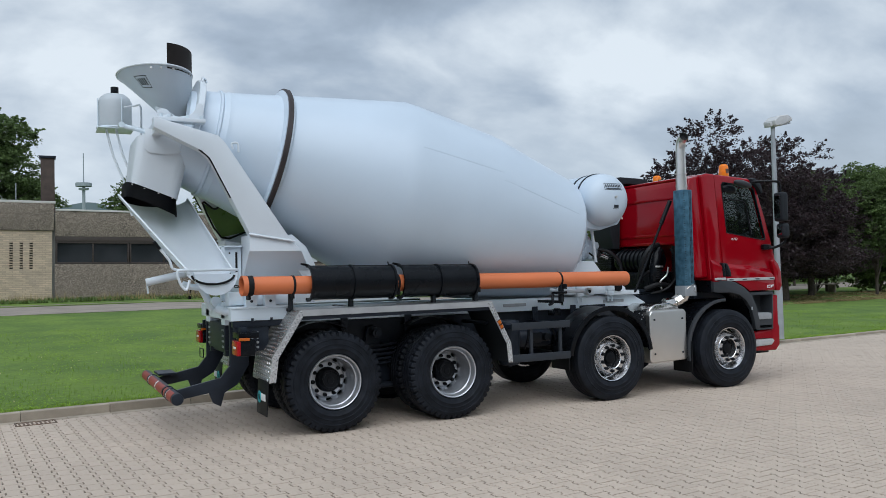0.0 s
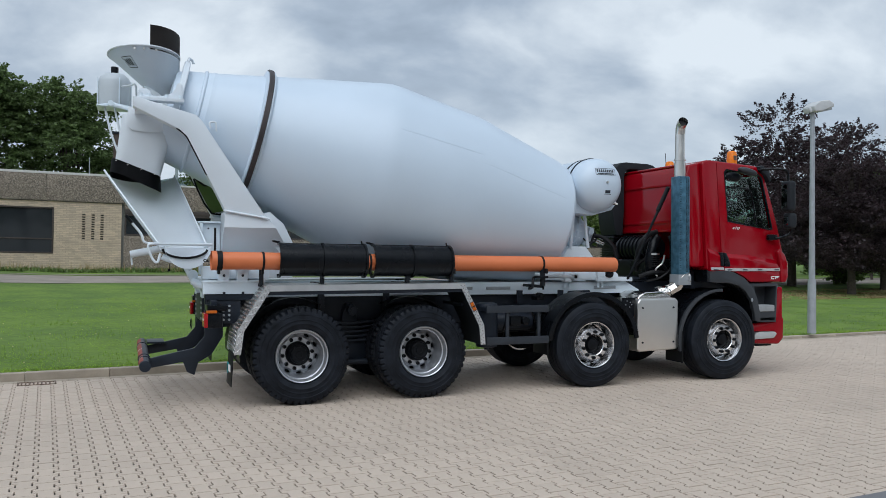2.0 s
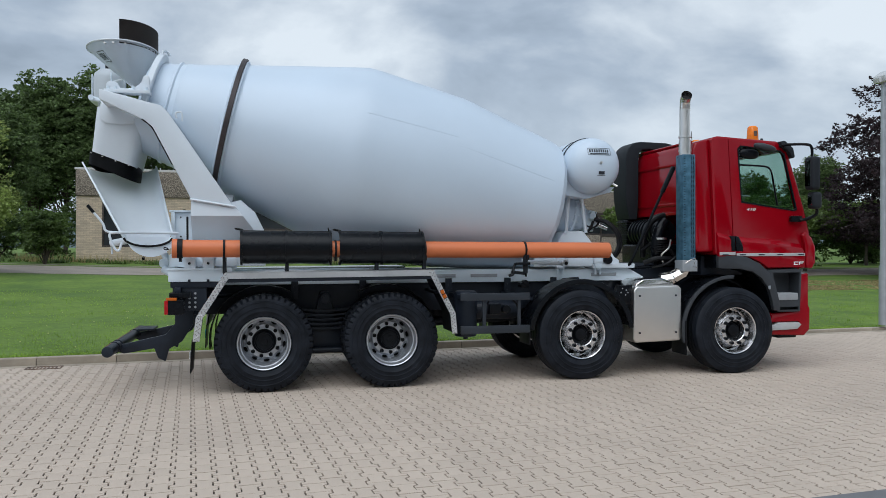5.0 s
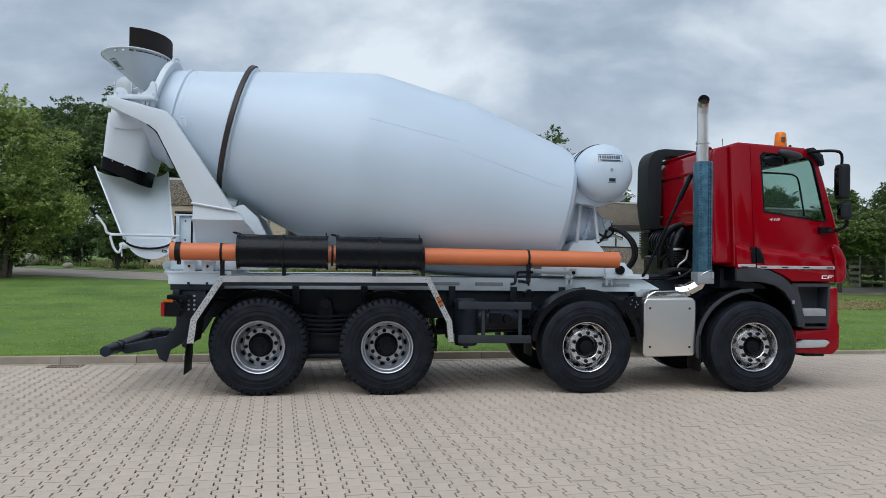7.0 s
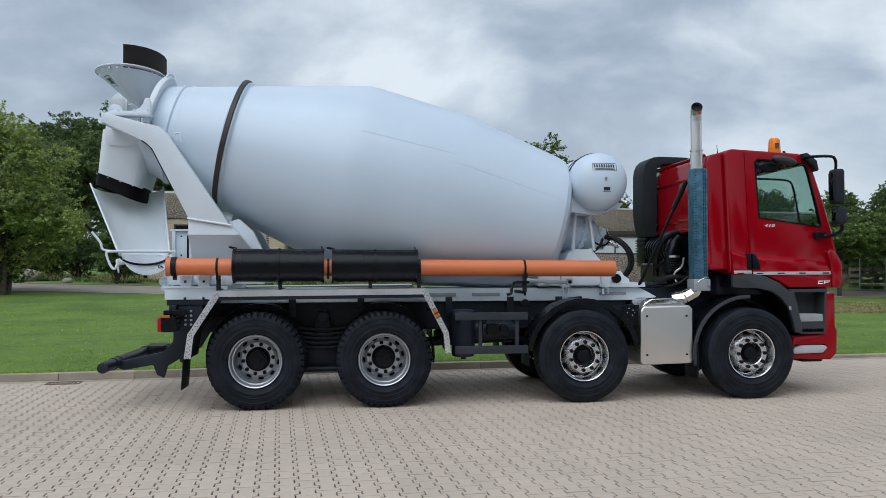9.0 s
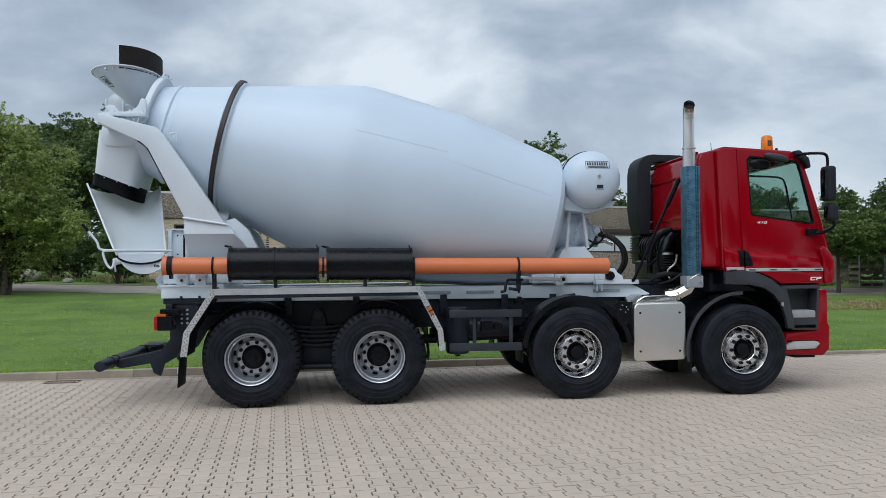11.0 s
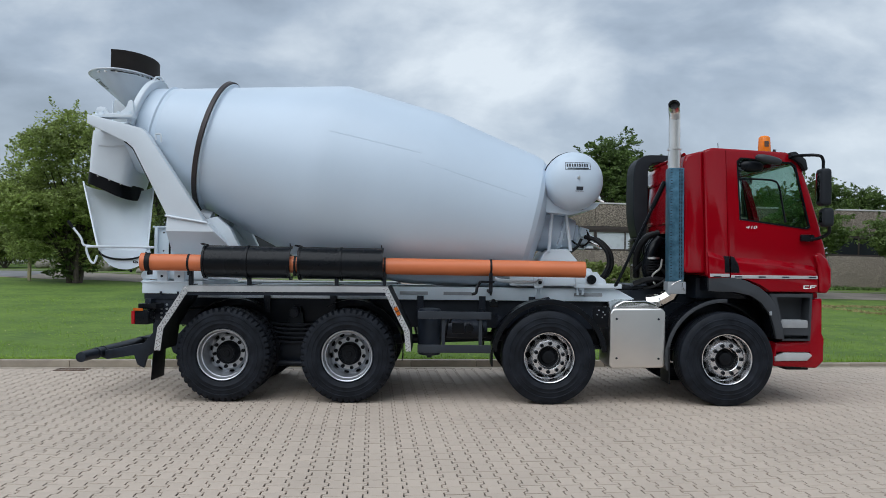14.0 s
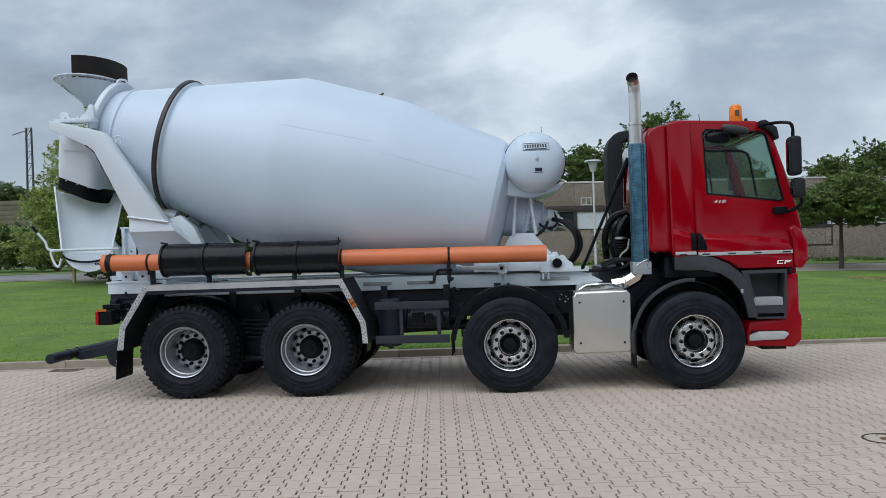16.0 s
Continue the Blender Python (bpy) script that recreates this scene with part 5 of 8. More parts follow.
# bent tread-plate mudguard over the tandem axles, both sides
GUARD = [(-0.735, 0.585), (-0.70, 0.84), (-0.405, 1.305), (1.855, 1.318), (2.105, 0.83), (2.125, 0.60)]
for side in (0, 1):
    def sided(b):
        return mirror_y(b) if side else b
    inner = [(x + (0.012 if x < 0 else -0.012), z - 0.008) for x, z in GUARD[::-1]]
    guard = part("mudguard", sided(prism(GUARD[:4] + inner[2:], -0.285, 0.40, 0.0)), M_CHEQUER, truck, "aluminium tread-plate mudguard with bent ends")
    # Front end of the guard, dark where the rest is tread plate.
    part("guard_end", sided(prism(GUARD[3:] + inner[:3], -0.280, 0.40, 0.0)), M_PLASTIC, guard, "dark front end of the mudguard")
    # Dark sheet added behind the tread plate to keep the guard's inside dark.
    part("guard_lining", sided(prism([(x + 0.014, z - 0.004) for x, z in GUARD[:3]] + [(x + 0.030, z - 0.014) for x, z in GUARD[2::-1]], -0.278, 0.39, 0.0)), M_PLASTIC, guard, "dark sheet added inside the mudguard")
    flange = GUARD + [(2.065, 0.60), (2.045, 0.815), (1.82, 1.252), (-0.37, 1.240), (-0.635, 0.825), (-0.665, 0.585)]
    part("guard_flange", sided(prism(flange, -0.289, -0.283, 0.0)), M_ALU, guard)
    part("guard_lip", sided(prism([(-0.37, 1.242), (-0.40, 1.20), (1.85, 1.215), (1.82, 1.254)], -0.27, -0.25, 0.0)), M_DARK, guard)
    for b in (rod((-0.55, 0.30, 1.02), (-0.30, 0.62, 1.02), 0.022), rod((1.95, 0.0, 1.05), (1.95, 0.62, 1.05), 0.022)):
        part("guard_stay", sided(b), M_DARK, guard)
    part("side_marker", sided(turned(box(-0.02, 0.02, -0.300, -0.286, -0.048, 0.048, 0.004), Matrix.Translation((1.965, 0, 1.045)) @ Matrix.Rotation(radians(-27), 4, "Y"))), M_AMBERLENS, guard, "amber side marker lamp")
    part("marker_frame", sided(turned(join(box(-0.026, 0.026, -0.297, -0.286, -0.056, -0.049, 0.002), box(-0.026, 0.026, -0.297, -0.286, 0.049, 0.056, 0.002), box(-0.026, 0.026, -0.303, -0.286, -0.006, 0.006, 0.002)), Matrix.Translation((1.965, 0, 1.045)) @ Matrix.Rotation(radians(-27), 4, "Y"))), M_BLACK, guard)
    bars = []
    for (xa, za), (xb, zb), n, rows in ((GUARD[0], GUARD[1], 6, 16), (GUARD[1], GUARD[2], 13, 16), (GUARD[3], GUARD[4], 13, 0), (GUARD[4], GUARD[5], 6, 0)):
        along = Vector((xb - xa, 0, zb - za)).normalized()
        out = Vector((-along.z, 0, along.x))
        for i in range(n):
            for j in range(rows):
                c = Vector((xa, 0, za)).lerp(Vector((xb, 0, zb)), (i + 0.5) / n) + Vector((0, -0.265 + 0.043 * j, 0)) + out * 0.002
                d = (along + Vector((0, 1 if (i + j) % 2 else -1, 0))).normalized() * 0.019
                w = d.cross(out) * 0.22
                b = bmesh.new()
                low = [b.verts.new(c + q) for q in (-d - w, d - w, d + w, -d + w)]
                top = [b.verts.new(c + out * 0.003 + q * 0.6) for q in (-d - w, d - w, d + w, -d + w)]
                b.faces.new(top)
                for k in range(4):
                    b.faces.new((low[k], low[(k + 1) % 4], top[(k + 1) % 4], top[k]))
                bars.append(b)
        for i in range(n):
            c = Vector((xa, -0.289, za)).lerp(Vector((xb, -0.289, zb)), (i + 0.5) / n) + out * -0.036
            for j in (-1, 1):
                d = (along + out * j * (1 if i % 2 else -1)).normalized() * 0.014
                cc = c + out * 0.013 * j + along * 0.010 * j
                bars.append(rod(cc - d, cc + d, 0.0055, 6))
    merged = bmesh.new()
    for b in bars:
        me_tmp = bpy.data.meshes.new("tmp")
        b.to_mesh(me_tmp)
        b.free()
        merged.from_mesh(me_tmp)
        bpy.data.meshes.remove(me_tmp)
    tagged(part("raised_tread", sided(merged), M_RIMPOLISH, guard, smooth=0), kind="stuff")
    flap = part("mud_flap", sided(prism([(-0.745, 0.60), (-0.765, 0.25), (-0.755, 0.25), (-0.735, 0.60)], -0.285, 0.12, 0.003)), M_SKIRT, guard, "black rubber mud flap")
    for k in range(4):
        part("flap_print", sided(box(-0.772, -0.766, -0.255 + 0.042 * k, -0.225 + 0.042 * k, 0.40, 0.47, 0.001)), M_LABELW, flap)
    part("flap_mark", sided(turned(lathe([(-0.003, 0.035), (-0.003, 0.062), (0.004, 0.062), (0.004, 0.035)], 28), Matrix.Translation((-0.767, -0.01, 0.425)))), M_TEAL, flap)
    part("inner_guard", sided(arch(0.0, 0.53, 0.60, 0.61, 60, 190, 0.30, 0.60, 16)), M_BLACK, truck)
    part("inner_guard", sided(arch(1.40, 0.53, 0.60, 0.61, -10, 120, 0.30, 0.60, 16)), M_BLACK, truck)

# rear under-run bar, tail lamps
for y in (0.36, FAR - 0.41):
    part("underrun_bracket", prism([(-0.98, 1.18), (-0.98, 0.72), (-1.08, 0.60), (-1.56, 0.50), (-1.60, 0.43), (-1.52, 0.40), (-1.20, 0.45), (-1.16, 0.34), (-1.08, 0.30), (-1.04, 0.44), (-0.90, 0.52), (-0.78, 0.72), (-0.78, 1.18)], y, y + 0.05, 0.008), M_DARK, truck, "dark bent under-run bracket")
bar = part("underrun_bar", rod((-1.60, -0.17, 0.485), (-1.60, FAR + 0.17, 0.485), 0.058, 24, b=0.008), M_DARK, truck, "round under-run bar")
for y0, y1 in ((-0.10, 0.20), (0.27, 0.40), (0.50, 0.98), (1.05, 1.58), (1.70, 2.16)):
    part("reflective_tape", arch(-1.60, 0.485, 0.050, 0.0605, 105, 235, y0, y1, 10), M_TAPE, bar, "dull red warning tape")
for y0 in (0.215, 0.985, 1.60):
    part("reflective_tape", arch(-1.60, 0.485, 0.050, 0.0603, 105, 235, y0, y0 + 0.05, 10), M_LABELW, bar, "white warning tape")
for y in (0.24, 0.44, FAR - 0.42):
    part("bar_clamp", rod((-1.60, y - 0.02, 0.485), (-1.60, y + 0.02, 0.485), 0.066, 24), M_DARK, bar)
part("step_plate", box(-1.55, -1.35, FAR - 0.52, FAR - 0.12, 0.535, 0.56, 0.006), M_DARK, bar)
part("rear_crossbeam", join(box(-0.99, -0.90, 0.58, FAR - 0.58, 0.86, 1.16, 0.01), box(-0.95, -0.88, 0.0, FAR, 1.08, 1.14, 0.008), box(-0.98, -0.62, 0.14, 0.17, 0.88, 1.14, 0.006), box(-0.98, -0.62, FAR - 0.17, FAR - 0.14, 0.88, 1.14, 0.006)), M_DARK, truck)
singles("plate_bolt", [rod((-0.998, y, z), (-0.985, y, z), 0.013, 6) for y in (0.62, 0.68, FAR - 0.68, FAR - 0.62) for z in (0.90, 0.96, 1.02, 1.08)], M_RIM, truck)
singles("beam_bolt", [along_y(x, z, 0.125, 0.142, 0.014, 6) for x in (-0.95, -0.89, -0.80, -0.74) for z in (0.92, 0.97, 1.02, 1.07)], M_RIM, truck)
for y in (-0.10, FAR - 0.12):
    lamp = part("tail_lamp", join(box(-1.00, -0.84, y - 0.09, y + 0.13, 0.86, 1.02, 0.014), box(-0.99, -0.78, y, y + 0.28, 1.03, 1.09, 0.008)), M_BLACK, truck, "rear lamp cluster")
    part("red_lens", box(-1.03, -0.99, y - 0.10, y + 0.14, 0.865, 1.015, 0.012), M_REDLENS, lamp, "red tail lens")
    part("amber_lens", box(-1.01, -0.90, y - 0.10, y - 0.085, 1.015, 1.045, 0.005), M_AMBERLENS, lamp, "amber lens")
    part("lamp_print", box(-1.0315, -1.029, y - 0.04, y + 0.08, 0.935, 0.955, 0.001), M_LABELW, lamp)
part("licence_frame", join(box(-1.03, -1.02, 1.62, 1.86, 0.80, 0.81, 0.002), box(-1.03, -1.02, 1.62, 1.86, 0.70, 0.71, 0.002), box(-1.03, -1.02, 1.62, 1.63, 0.70, 0.81, 0.002), box(-1.03, -1.02, 1.85, 1.86, 0.70, 0.81, 0.002)), M_BLACK, truck)

# side guard, air tanks and small things between the axles
for side in (0, 1):
    def sided(b):
        return mirror_y(b) if side else b
    sg = part("side_guard", sided(join(box(2.19, 3.02, -0.175, -0.145, 0.955, 1.04, 0.006), box(2.19, 3.02, -0.175, -0.145, 0.575, 0.665, 0.006), box(2.46, 2.50, -0.145, -0.115, 0.6, 1.0, 0.004), box(2.88, 2.92, -0.145, -0.115, 0.6, 1.0, 0.004))), M_GUARD, truck, "dark painted side guard")
    for x in (2.2, 2.9):
        part("guard_post", sided(box(x, x + 0.06, -0.14, 0.6, 0.97, 1.02, 0.006)), M_DARK, sg)
    part("air_tank", sided(join(rod((2.32, 0.12, 0.52), (2.32, 0.12, 1.06), 0.135, 28, b=0.04), rod((2.32, 0.12, 0.49), (2.32, 0.12, 0.53), 0.03, 10))), M_DARK, truck, "upright dark air tank")
    part("air_tank", sided(rod((2.45, 0.30, 0.82), (3.0, 0.30, 0.82), 0.12, 28, b=0.04)), M_DARK, truck, "dark air tank")
part("valve_group", join(box(2.58, 2.72, -0.02, 0.1, 0.78, 0.9, 0.01), along_y(2.78, 0.84, -0.05, 0.1, 0.05, 16, 0.008), along_y(3.06, 1.15, 0.1, 0.2, 0.025, 12), box(3.02, 3.12, 0.15, 0.3, 1.08, 1.14, 0.008), tube([(2.55, 0.0, 0.9), (2.6, -0.03, 0.98), (2.75, -0.02, 1.0), (2.9, 0.02, 0.92), (2.95, 0.05, 0.8)], 0.010, 6), tube([(2.5, 0.05, 0.7), (2.52, 0.0, 0.84), (2.54, 0.02, 1.0)], 0.012, 6)), M_BLACK, truck)
part("propeller_shaft", rod((1.6, YC, 0.6), (4.6, YC, 0.72), 0.06), M_DARK, truck)
part("engine", join(box(4.75, 6.3, YC - 0.42, YC + 0.42, 0.55, 1.35, 0.05), rod((4.2, YC, 0.74), (4.8, YC, 0.78), 0.25, 24)), M_DARK, truck)

# second axle mudguard
for side in (0, 1):
    def sided(b):
        return mirror_y(b) if side else b
    wing = part("front_mudguard", sided(join(arch(3.68, 0.53, 0.640, 0.652, 8, 172, -0.13, 0.26, 26), arch(3.68, 0.53, 0.600, 0.660, 6, 174, -0.150, -0.128, 26, 0.005))), M_BLACK, truck, "black plastic wheel-arch mudguard")
    for b in (rod((3.68, 0.0, 1.19), (3.68, 0.6, 1.15), 0.02), rod((3.13, 0.1, 0.95), (3.13, 0.6, 0.95), 0.02)):
        part("mudguard_stay", sided(b), M_DARK, wing)
    part("front_flap", sided(box(5.045, 5.06, -0.10, 0.26, 0.24, 0.66, 0.003)), M_SKIRT, truck)
    part("front_flap", sided(box(3.03, 3.045, -0.12, 0.26, 0.42, 0.60, 0.003)), M_SKIRT, truck)

# stainless silencer box, heat-shielded exhaust stack
sil = part("silencer_box", join(prism([(4.375, 0.44), (4.385, 1.03), (4.42, 1.085), (4.98, 1.095), (5.02, 1.05), (5.025, 0.45), (5.0, 0.415), (4.41, 0.40)], -0.045, 0.55, 0.025, 3)), M_STEEL, truck, "brushed stainless silencer box")
part("silencer_top", join(prism([(4.42, 1.07), (4.46, 1.13), (4.55, 1.17), (4.80, 1.18), (4.93, 1.14), (4.99, 1.08)], 0.02, 0.52, 0.03, 3)), M_CHROME, sil)
singles("silencer_screw", [along_y(x, z, -0.056, -0.04, 0.013, 8) for x in (4.46, 4.94) for z in (0.52, 0.97)], M_DARK, sil)
part("exhaust_elbow", join(tube([(4.86, 0.20, 1.15), (5.00, 0.17, 1.17), (5.12, 0.13, 1.24), (5.17, 0.12, 1.34)], 0.085, 8, 1), rod((5.005, 0.169, 1.172), (5.018, 0.166, 1.178), 0.092, 16)), M_CHROME, truck, "polished faceted exhaust elbow", smooth=0)
bracket = part("bracket_plate", box(4.20, 4.40, 0.03, 0.05, 0.86, 1.10, 0.006), M_BLACK, truck)
singles("plate_bolt", [along_y(x, z, 0.022, 0.032, 0.008, 6) for x, z in ((4.27, 1.06), (4.32, 1.04), (4.25, 1.01), (4.31, 0.98), (4.34, 1.01))], M_RIM, bracket)
shield = part("heat_shield", cut(box(5.075, 5.245, 0.015, 0.20, 1.40, 2.715, 0.012), box(5.085, 5.235, 0.03, 0.3, 1.3, 2.8, 0.0)), M_FILM, truck, "perforated heat shield still in blue film")
holes = []
for k in range(80):
    for j in range(2):
        holes.append(box(5.185 + 0.024 * j, 5.197 + 0.024 * j, 0.012, 0.0165, 1.44 + k * 0.0158, 1.449 + k * 0.0158, 0.0))
    if k % 2:
        holes.append(box(5.084, 5.106, 0.0125, 0.0165, 1.44 + k * 0.0158, 1.446 + k * 0.0158, 0.0))
tagged(part("perforation", join(*holes), M_DARK, shield), kind="stuff")
part("shield_foot", join(box(5.06, 5.265, 0.005, 0.205, 1.26, 1.40, 0.008), along_y(5.22, 1.33, -0.008, 0.006, 0.014, 6)), M_GALV, shield)
part("shield_tie", tube([(5.10, 0.005, 1.36), (5.16, 0.0, 1.40), (5.24, 0.01, 1.42), (5.22, 0.0, 1.36), (5.25, 0.0, 1.30)], 0.004, 6), M_CHROME, shield)
stack = part("exhaust_pipe", join(tube([(5.155, 0.115, 1.30), (5.155, 0.115, 2.72), (5.155, 0.115, 3.22), (5.152, 0.106, 3.32), (5.136, 0.07, 3.40), (5.112, -0.01, 3.44)], 0.065, 28, 5, ends=False), tube([(5.136, 0.07, 3.40), (5.112, -0.01, 3.44)], 0.0635, 28, 1, ends=False), tube([(5.155, 0.115, 2.70), (5.155, 0.115, 2.90)], 0.075, 28, 1)), M_STEEL, truck, "stainless exhaust stack with bent tip")
part("stack_bore", rod((5.136, 0.07, 3.400), (5.124, 0.035, 3.418), 0.0625, 24), M_SKIRT, stack)
for z in (2.76, 2.93):
    part("stack_clamp", rod((5.155, 0.115, z), (5.155, 0.115, z + 0.02), 0.079, 24), M_STEEL, stack)

# ---- the cab ----
def side_y(x, z):
    """How far the cab's side leans in, from the lower rear door corner."""
    return -0.02 + 0.085 * (z - 1.5) + 0.09 * (x - 5.75)


def on_side(bm):
    """Lays things drawn about y = 0 (outwards is -y) on the cab's leaning side."""
    for v in bm.verts:
        v.co.y += side_y(v.co.x, v.co.z)
    return bm


def both(bm):
    """The same on both sides."""
    me = bpy.data.meshes.new("tmp")
    bm.to_mesh(me)
    other = bmesh.new()
    other.from_mesh(me)
    bpy.data.meshes.remove(me)
    return join(bm, mirror_y(other))


def cab_solid(outline, inset, b):
    bm = prism(outline, 0.0, 1.0, 0.0)
    for v in bm.verts:
        s = side_y(v.co.x, v.co.z) + inset
        v.co.y = s if v.co.y < 0.5 else FAR - s
    return bevel(bm, b, 3) if b else bm


CAB = [(5.49, 1.46), (5.49, 2.935), (5.60, 2.965), (6.48, 2.93), (6.60, 2.88), (6.68, 2.70), (6.77, 2.40), (6.86, 2.06), (6.92, 1.78), (6.94, 1.62), (6.92, 1.36), (6.86, 1.285), (6.20, 1.285), (6.08, 1.36), (5.90, 1.445), (5.78, 1.462)]
CABIN = [(5.54, 1.56), (5.54, 2.88), (5.64, 2.905), (6.46, 2.87), (6.55, 2.82), (6.62, 2.66), (6.71, 2.36), (6.80, 2.03), (6.84, 1.78), (6.84, 1.42), (6.3, 1.42), (6.0, 1.56)]
WINDOW = [(5.90, 2.13), (5.885, 2.80), (5.93, 2.845), (6.53, 2.80), (6.585, 2.76), (6.735, 2.05), (6.69, 2.03)]
SCREEN = [(6.45, 2.80), (7.2, 2.80), (7.2, 2.02), (6.45, 2.02)]
cab = part("cab", cut(cab_solid(CAB, 0.0, 0.035), cab_solid(CABIN, 0.05, 0.0), prism(WINDOW, -1.0, 4.0, 0.0), prism(SCREEN, 0.22, FAR - 0.22, 0.0), on_side(prism([(5.742, 1.3), (5.742, 2.93), (5.752, 2.93), (5.752, 1.3)], -0.3, 0.010)), mirror_y(on_side(prism([(5.742, 1.3), (5.742, 2.93), (5.752, 2.93), (5.752, 1.3)], -0.3, 0.010)))), M_RED, truck, "red painted short lorry cab")
CORNER = [(5.255, 1.50), (5.24, 1.58), (5.25, 2.78), (5.29, 2.88), (5.50, 2.935), (5.50, 1.50)]
rear_wall = cab_solid(CORNER, 0.055, 0.04)
part("cab_back", cut(rear_wall, box(4.9, 6.0, 0.42, FAR - 0.30, 1.0, 1.99, 0.0)), M_RED, cab, "red cab back wall")
part("back_panel", join(box(5.236, 5.252, 0.34, FAR - 0.30, 2.62, 2.66, 0.006), box(5.236, 5.252, 0.34, FAR - 0.30, 2.10, 2.14, 0.006), box(5.236, 5.252, 0.34, 0.38, 2.10, 2.66, 0.006), box(5.236, 5.252, FAR - 0.34, FAR - 0.30, 2.10, 2.66, 0.006), box(5.232, 5.252, 0.40, FAR - 0.30, 1.98, 2.02, 0.006)), M_RED, cab)
part("roof_lip", join(rod((5.30, 0.22, 2.895), (5.30, FAR - 0.22, 2.895), 0.02, 10)), M_RED, cab)
def blob(x, y, z, rx, ry, rz, tilt=0.0):
    """A smooth rounded housing."""
    bm = bmesh.new()
    bmesh.ops.create_uvsphere(bm, u_segments=24, v_segments=14, radius=1.0)
    for v in bm.verts:
        c = v.co
        c.x, c.y, c.z = (math.copysign(abs(q) ** 0.8, q) for q in c)
    return turned(bm, Matrix.Translation((x, y, z)) @ Matrix.Rotation(radians(tilt), 4, "Y") @ Matrix.Diagonal((rx, ry, rz, 1)))


def ledge(bm):
    """The panel's upper edge slopes out, so that it catches the sky."""
    for v in bm.verts:
        if v.co.y < -0.02 and v.co.z > 1.58:
            v.co.z -= 0.06
    return bevel(bm, 0.007, 2)


pair("lower_panel", on_side(join(ledge(prism([(5.50, 1.445), (5.50, 1.76), (5.735, 1.70), (5.738, 1.44)], -0.046, 0.005, 0.0)), ledge(prism([(5.757, 1.44), (5.757, 1.70), (6.30, 1.66), (6.76, 1.60), (6.79, 1.50), (6.79, 1.30), (6.22, 1.30), (6.10, 1.375), (5.93, 1.44)], -0.044, 0.005, 0.0)))), M_RED, cab)
pair("corner_panel", on_side(prism([(6.76, 1.72), (6.82, 1.76), (6.91, 1.68), (6.96, 1.56), (6.95, 1.36), (6.89, 1.28), (6.80, 1.29), (6.80, 1.60)], -0.058, 0.10, 0.03, 3)), M_RED, cab)
pair("rub_strip", on_side(join(box(5.51, 5.738, -0.057, -0.04, 1.462, 1.498, 0.004), box(5.758, 6.79, -0.055, -0.038, 1.446, 1.484, 0.004))), M_STRIPE, cab, "pale grey rub strip")
for x in (5.55, 5.80, 6.08, 6.36, 6.68):
    pair("strip_mark", on_side(box(x, x + 0.085, -0.0585, -0.054, 1.458, 1.472, 0.0)), M_DARK, cab)
pair("door_handle", on_side(join(box(5.685, 5.742, -0.053, 0.0, 1.51, 1.70, 0.008), prism([(5.757, 1.51), (5.757, 1.70), (5.80, 1.69), (5.85, 1.60), (5.86, 1.51)], -0.052, 0.0, 0.008))), M_BLACK, cab, "black recessed door handle")
pair("side_window", on_side(prism(WINDOW, 0.018, 0.024)), M_GLASS, cab)
for o in cab.children:
    if o.name.startswith("side_window"):
        o.visible_shadow = False
def offset_loop(loop, d):
    cx, cz = sum(p[0] for p in loop) / len(loop), sum(p[1] for p in loop) / len(loop)
    return [(x + d * (1 if x > cx else -1), z + d * (1 if z > cz else -1)) for x, z in loop]
pair("window_seal", on_side(prism(offset_loop(WINDOW, 0.009), -0.005, 0.028, 0.0, holes=[offset_loop(WINDOW, -0.008)])), M_BLACK, cab, "black rubber window seal")
pair("vent_window_frame", on_side(tube([(5.90, 0.012, 2.605), (6.20, 0.012, 2.60), (6.33, 0.012, 2.585), (6.385, 0.012, 2.52), (6.42, 0.012, 2.30), (6.45, 0.012, 2.09)], 0.012, 8, 3)), M_BLACK, cab)
ws = part("windscreen", join(prism([(6.60, 2.80), (6.655, 2.80), (6.92, 2.02), (6.86, 2.02)], 0.22, FAR - 0.22)), M_GLASS, cab)
ws.visible_shadow = False
pair("pillar_lining", on_side(prism([(5.56, 1.62), (5.56, 2.85), (5.85, 2.85), (5.865, 2.10), (6.60, 2.0), (6.60, 1.62)], 0.056, 0.066)), M_CABIN, cab)
part("dashboard", prism([(6.45, 1.45), (6.42, 1.98), (6.60, 2.06), (6.85, 2.0), (6.87, 1.45)], 0.25, FAR - 0.25, 0.03), M_CABIN, cab)
part("steering_wheel", turned(join(tube([(0.21 * math.cos(a), 0.21 * math.sin(a), 0) for a in np.linspace(0, 2 * math.pi, 25)], 0.016, 8, 1), rod((0, 0, -0.25), (0, 0, 0.0), 0.03), box(-0.2, 0.2, -0.02, 0.02, -0.02, 0.01, 0.005)), Matrix.Translation((6.36, FAR - 0.55, 2.08)) @ Matrix.Rotation(radians(-28), 4, "Y")), M_BLACK, cab)
for y in (0.55, FAR - 0.55):
    part("seat", join(box(5.85, 6.30, y - 0.25, y + 0.25, 1.62, 1.82, 0.05, 3), turned(box(5.78, 5.92, y - 0.24, y + 0.24, 1.75, 2.42, 0.05, 3), Matrix.Translation((5.85, 0, 1.75)) @ Matrix.Rotation(radians(-10), 4, "Y") @ Matrix.Translation((-5.85, 0, -1.75))), box(5.68, 5.80, y - 0.14, y + 0.14, 2.42, 2.62, 0.04, 3)), M_SEAT, cab, "dark cloth driver's seat")
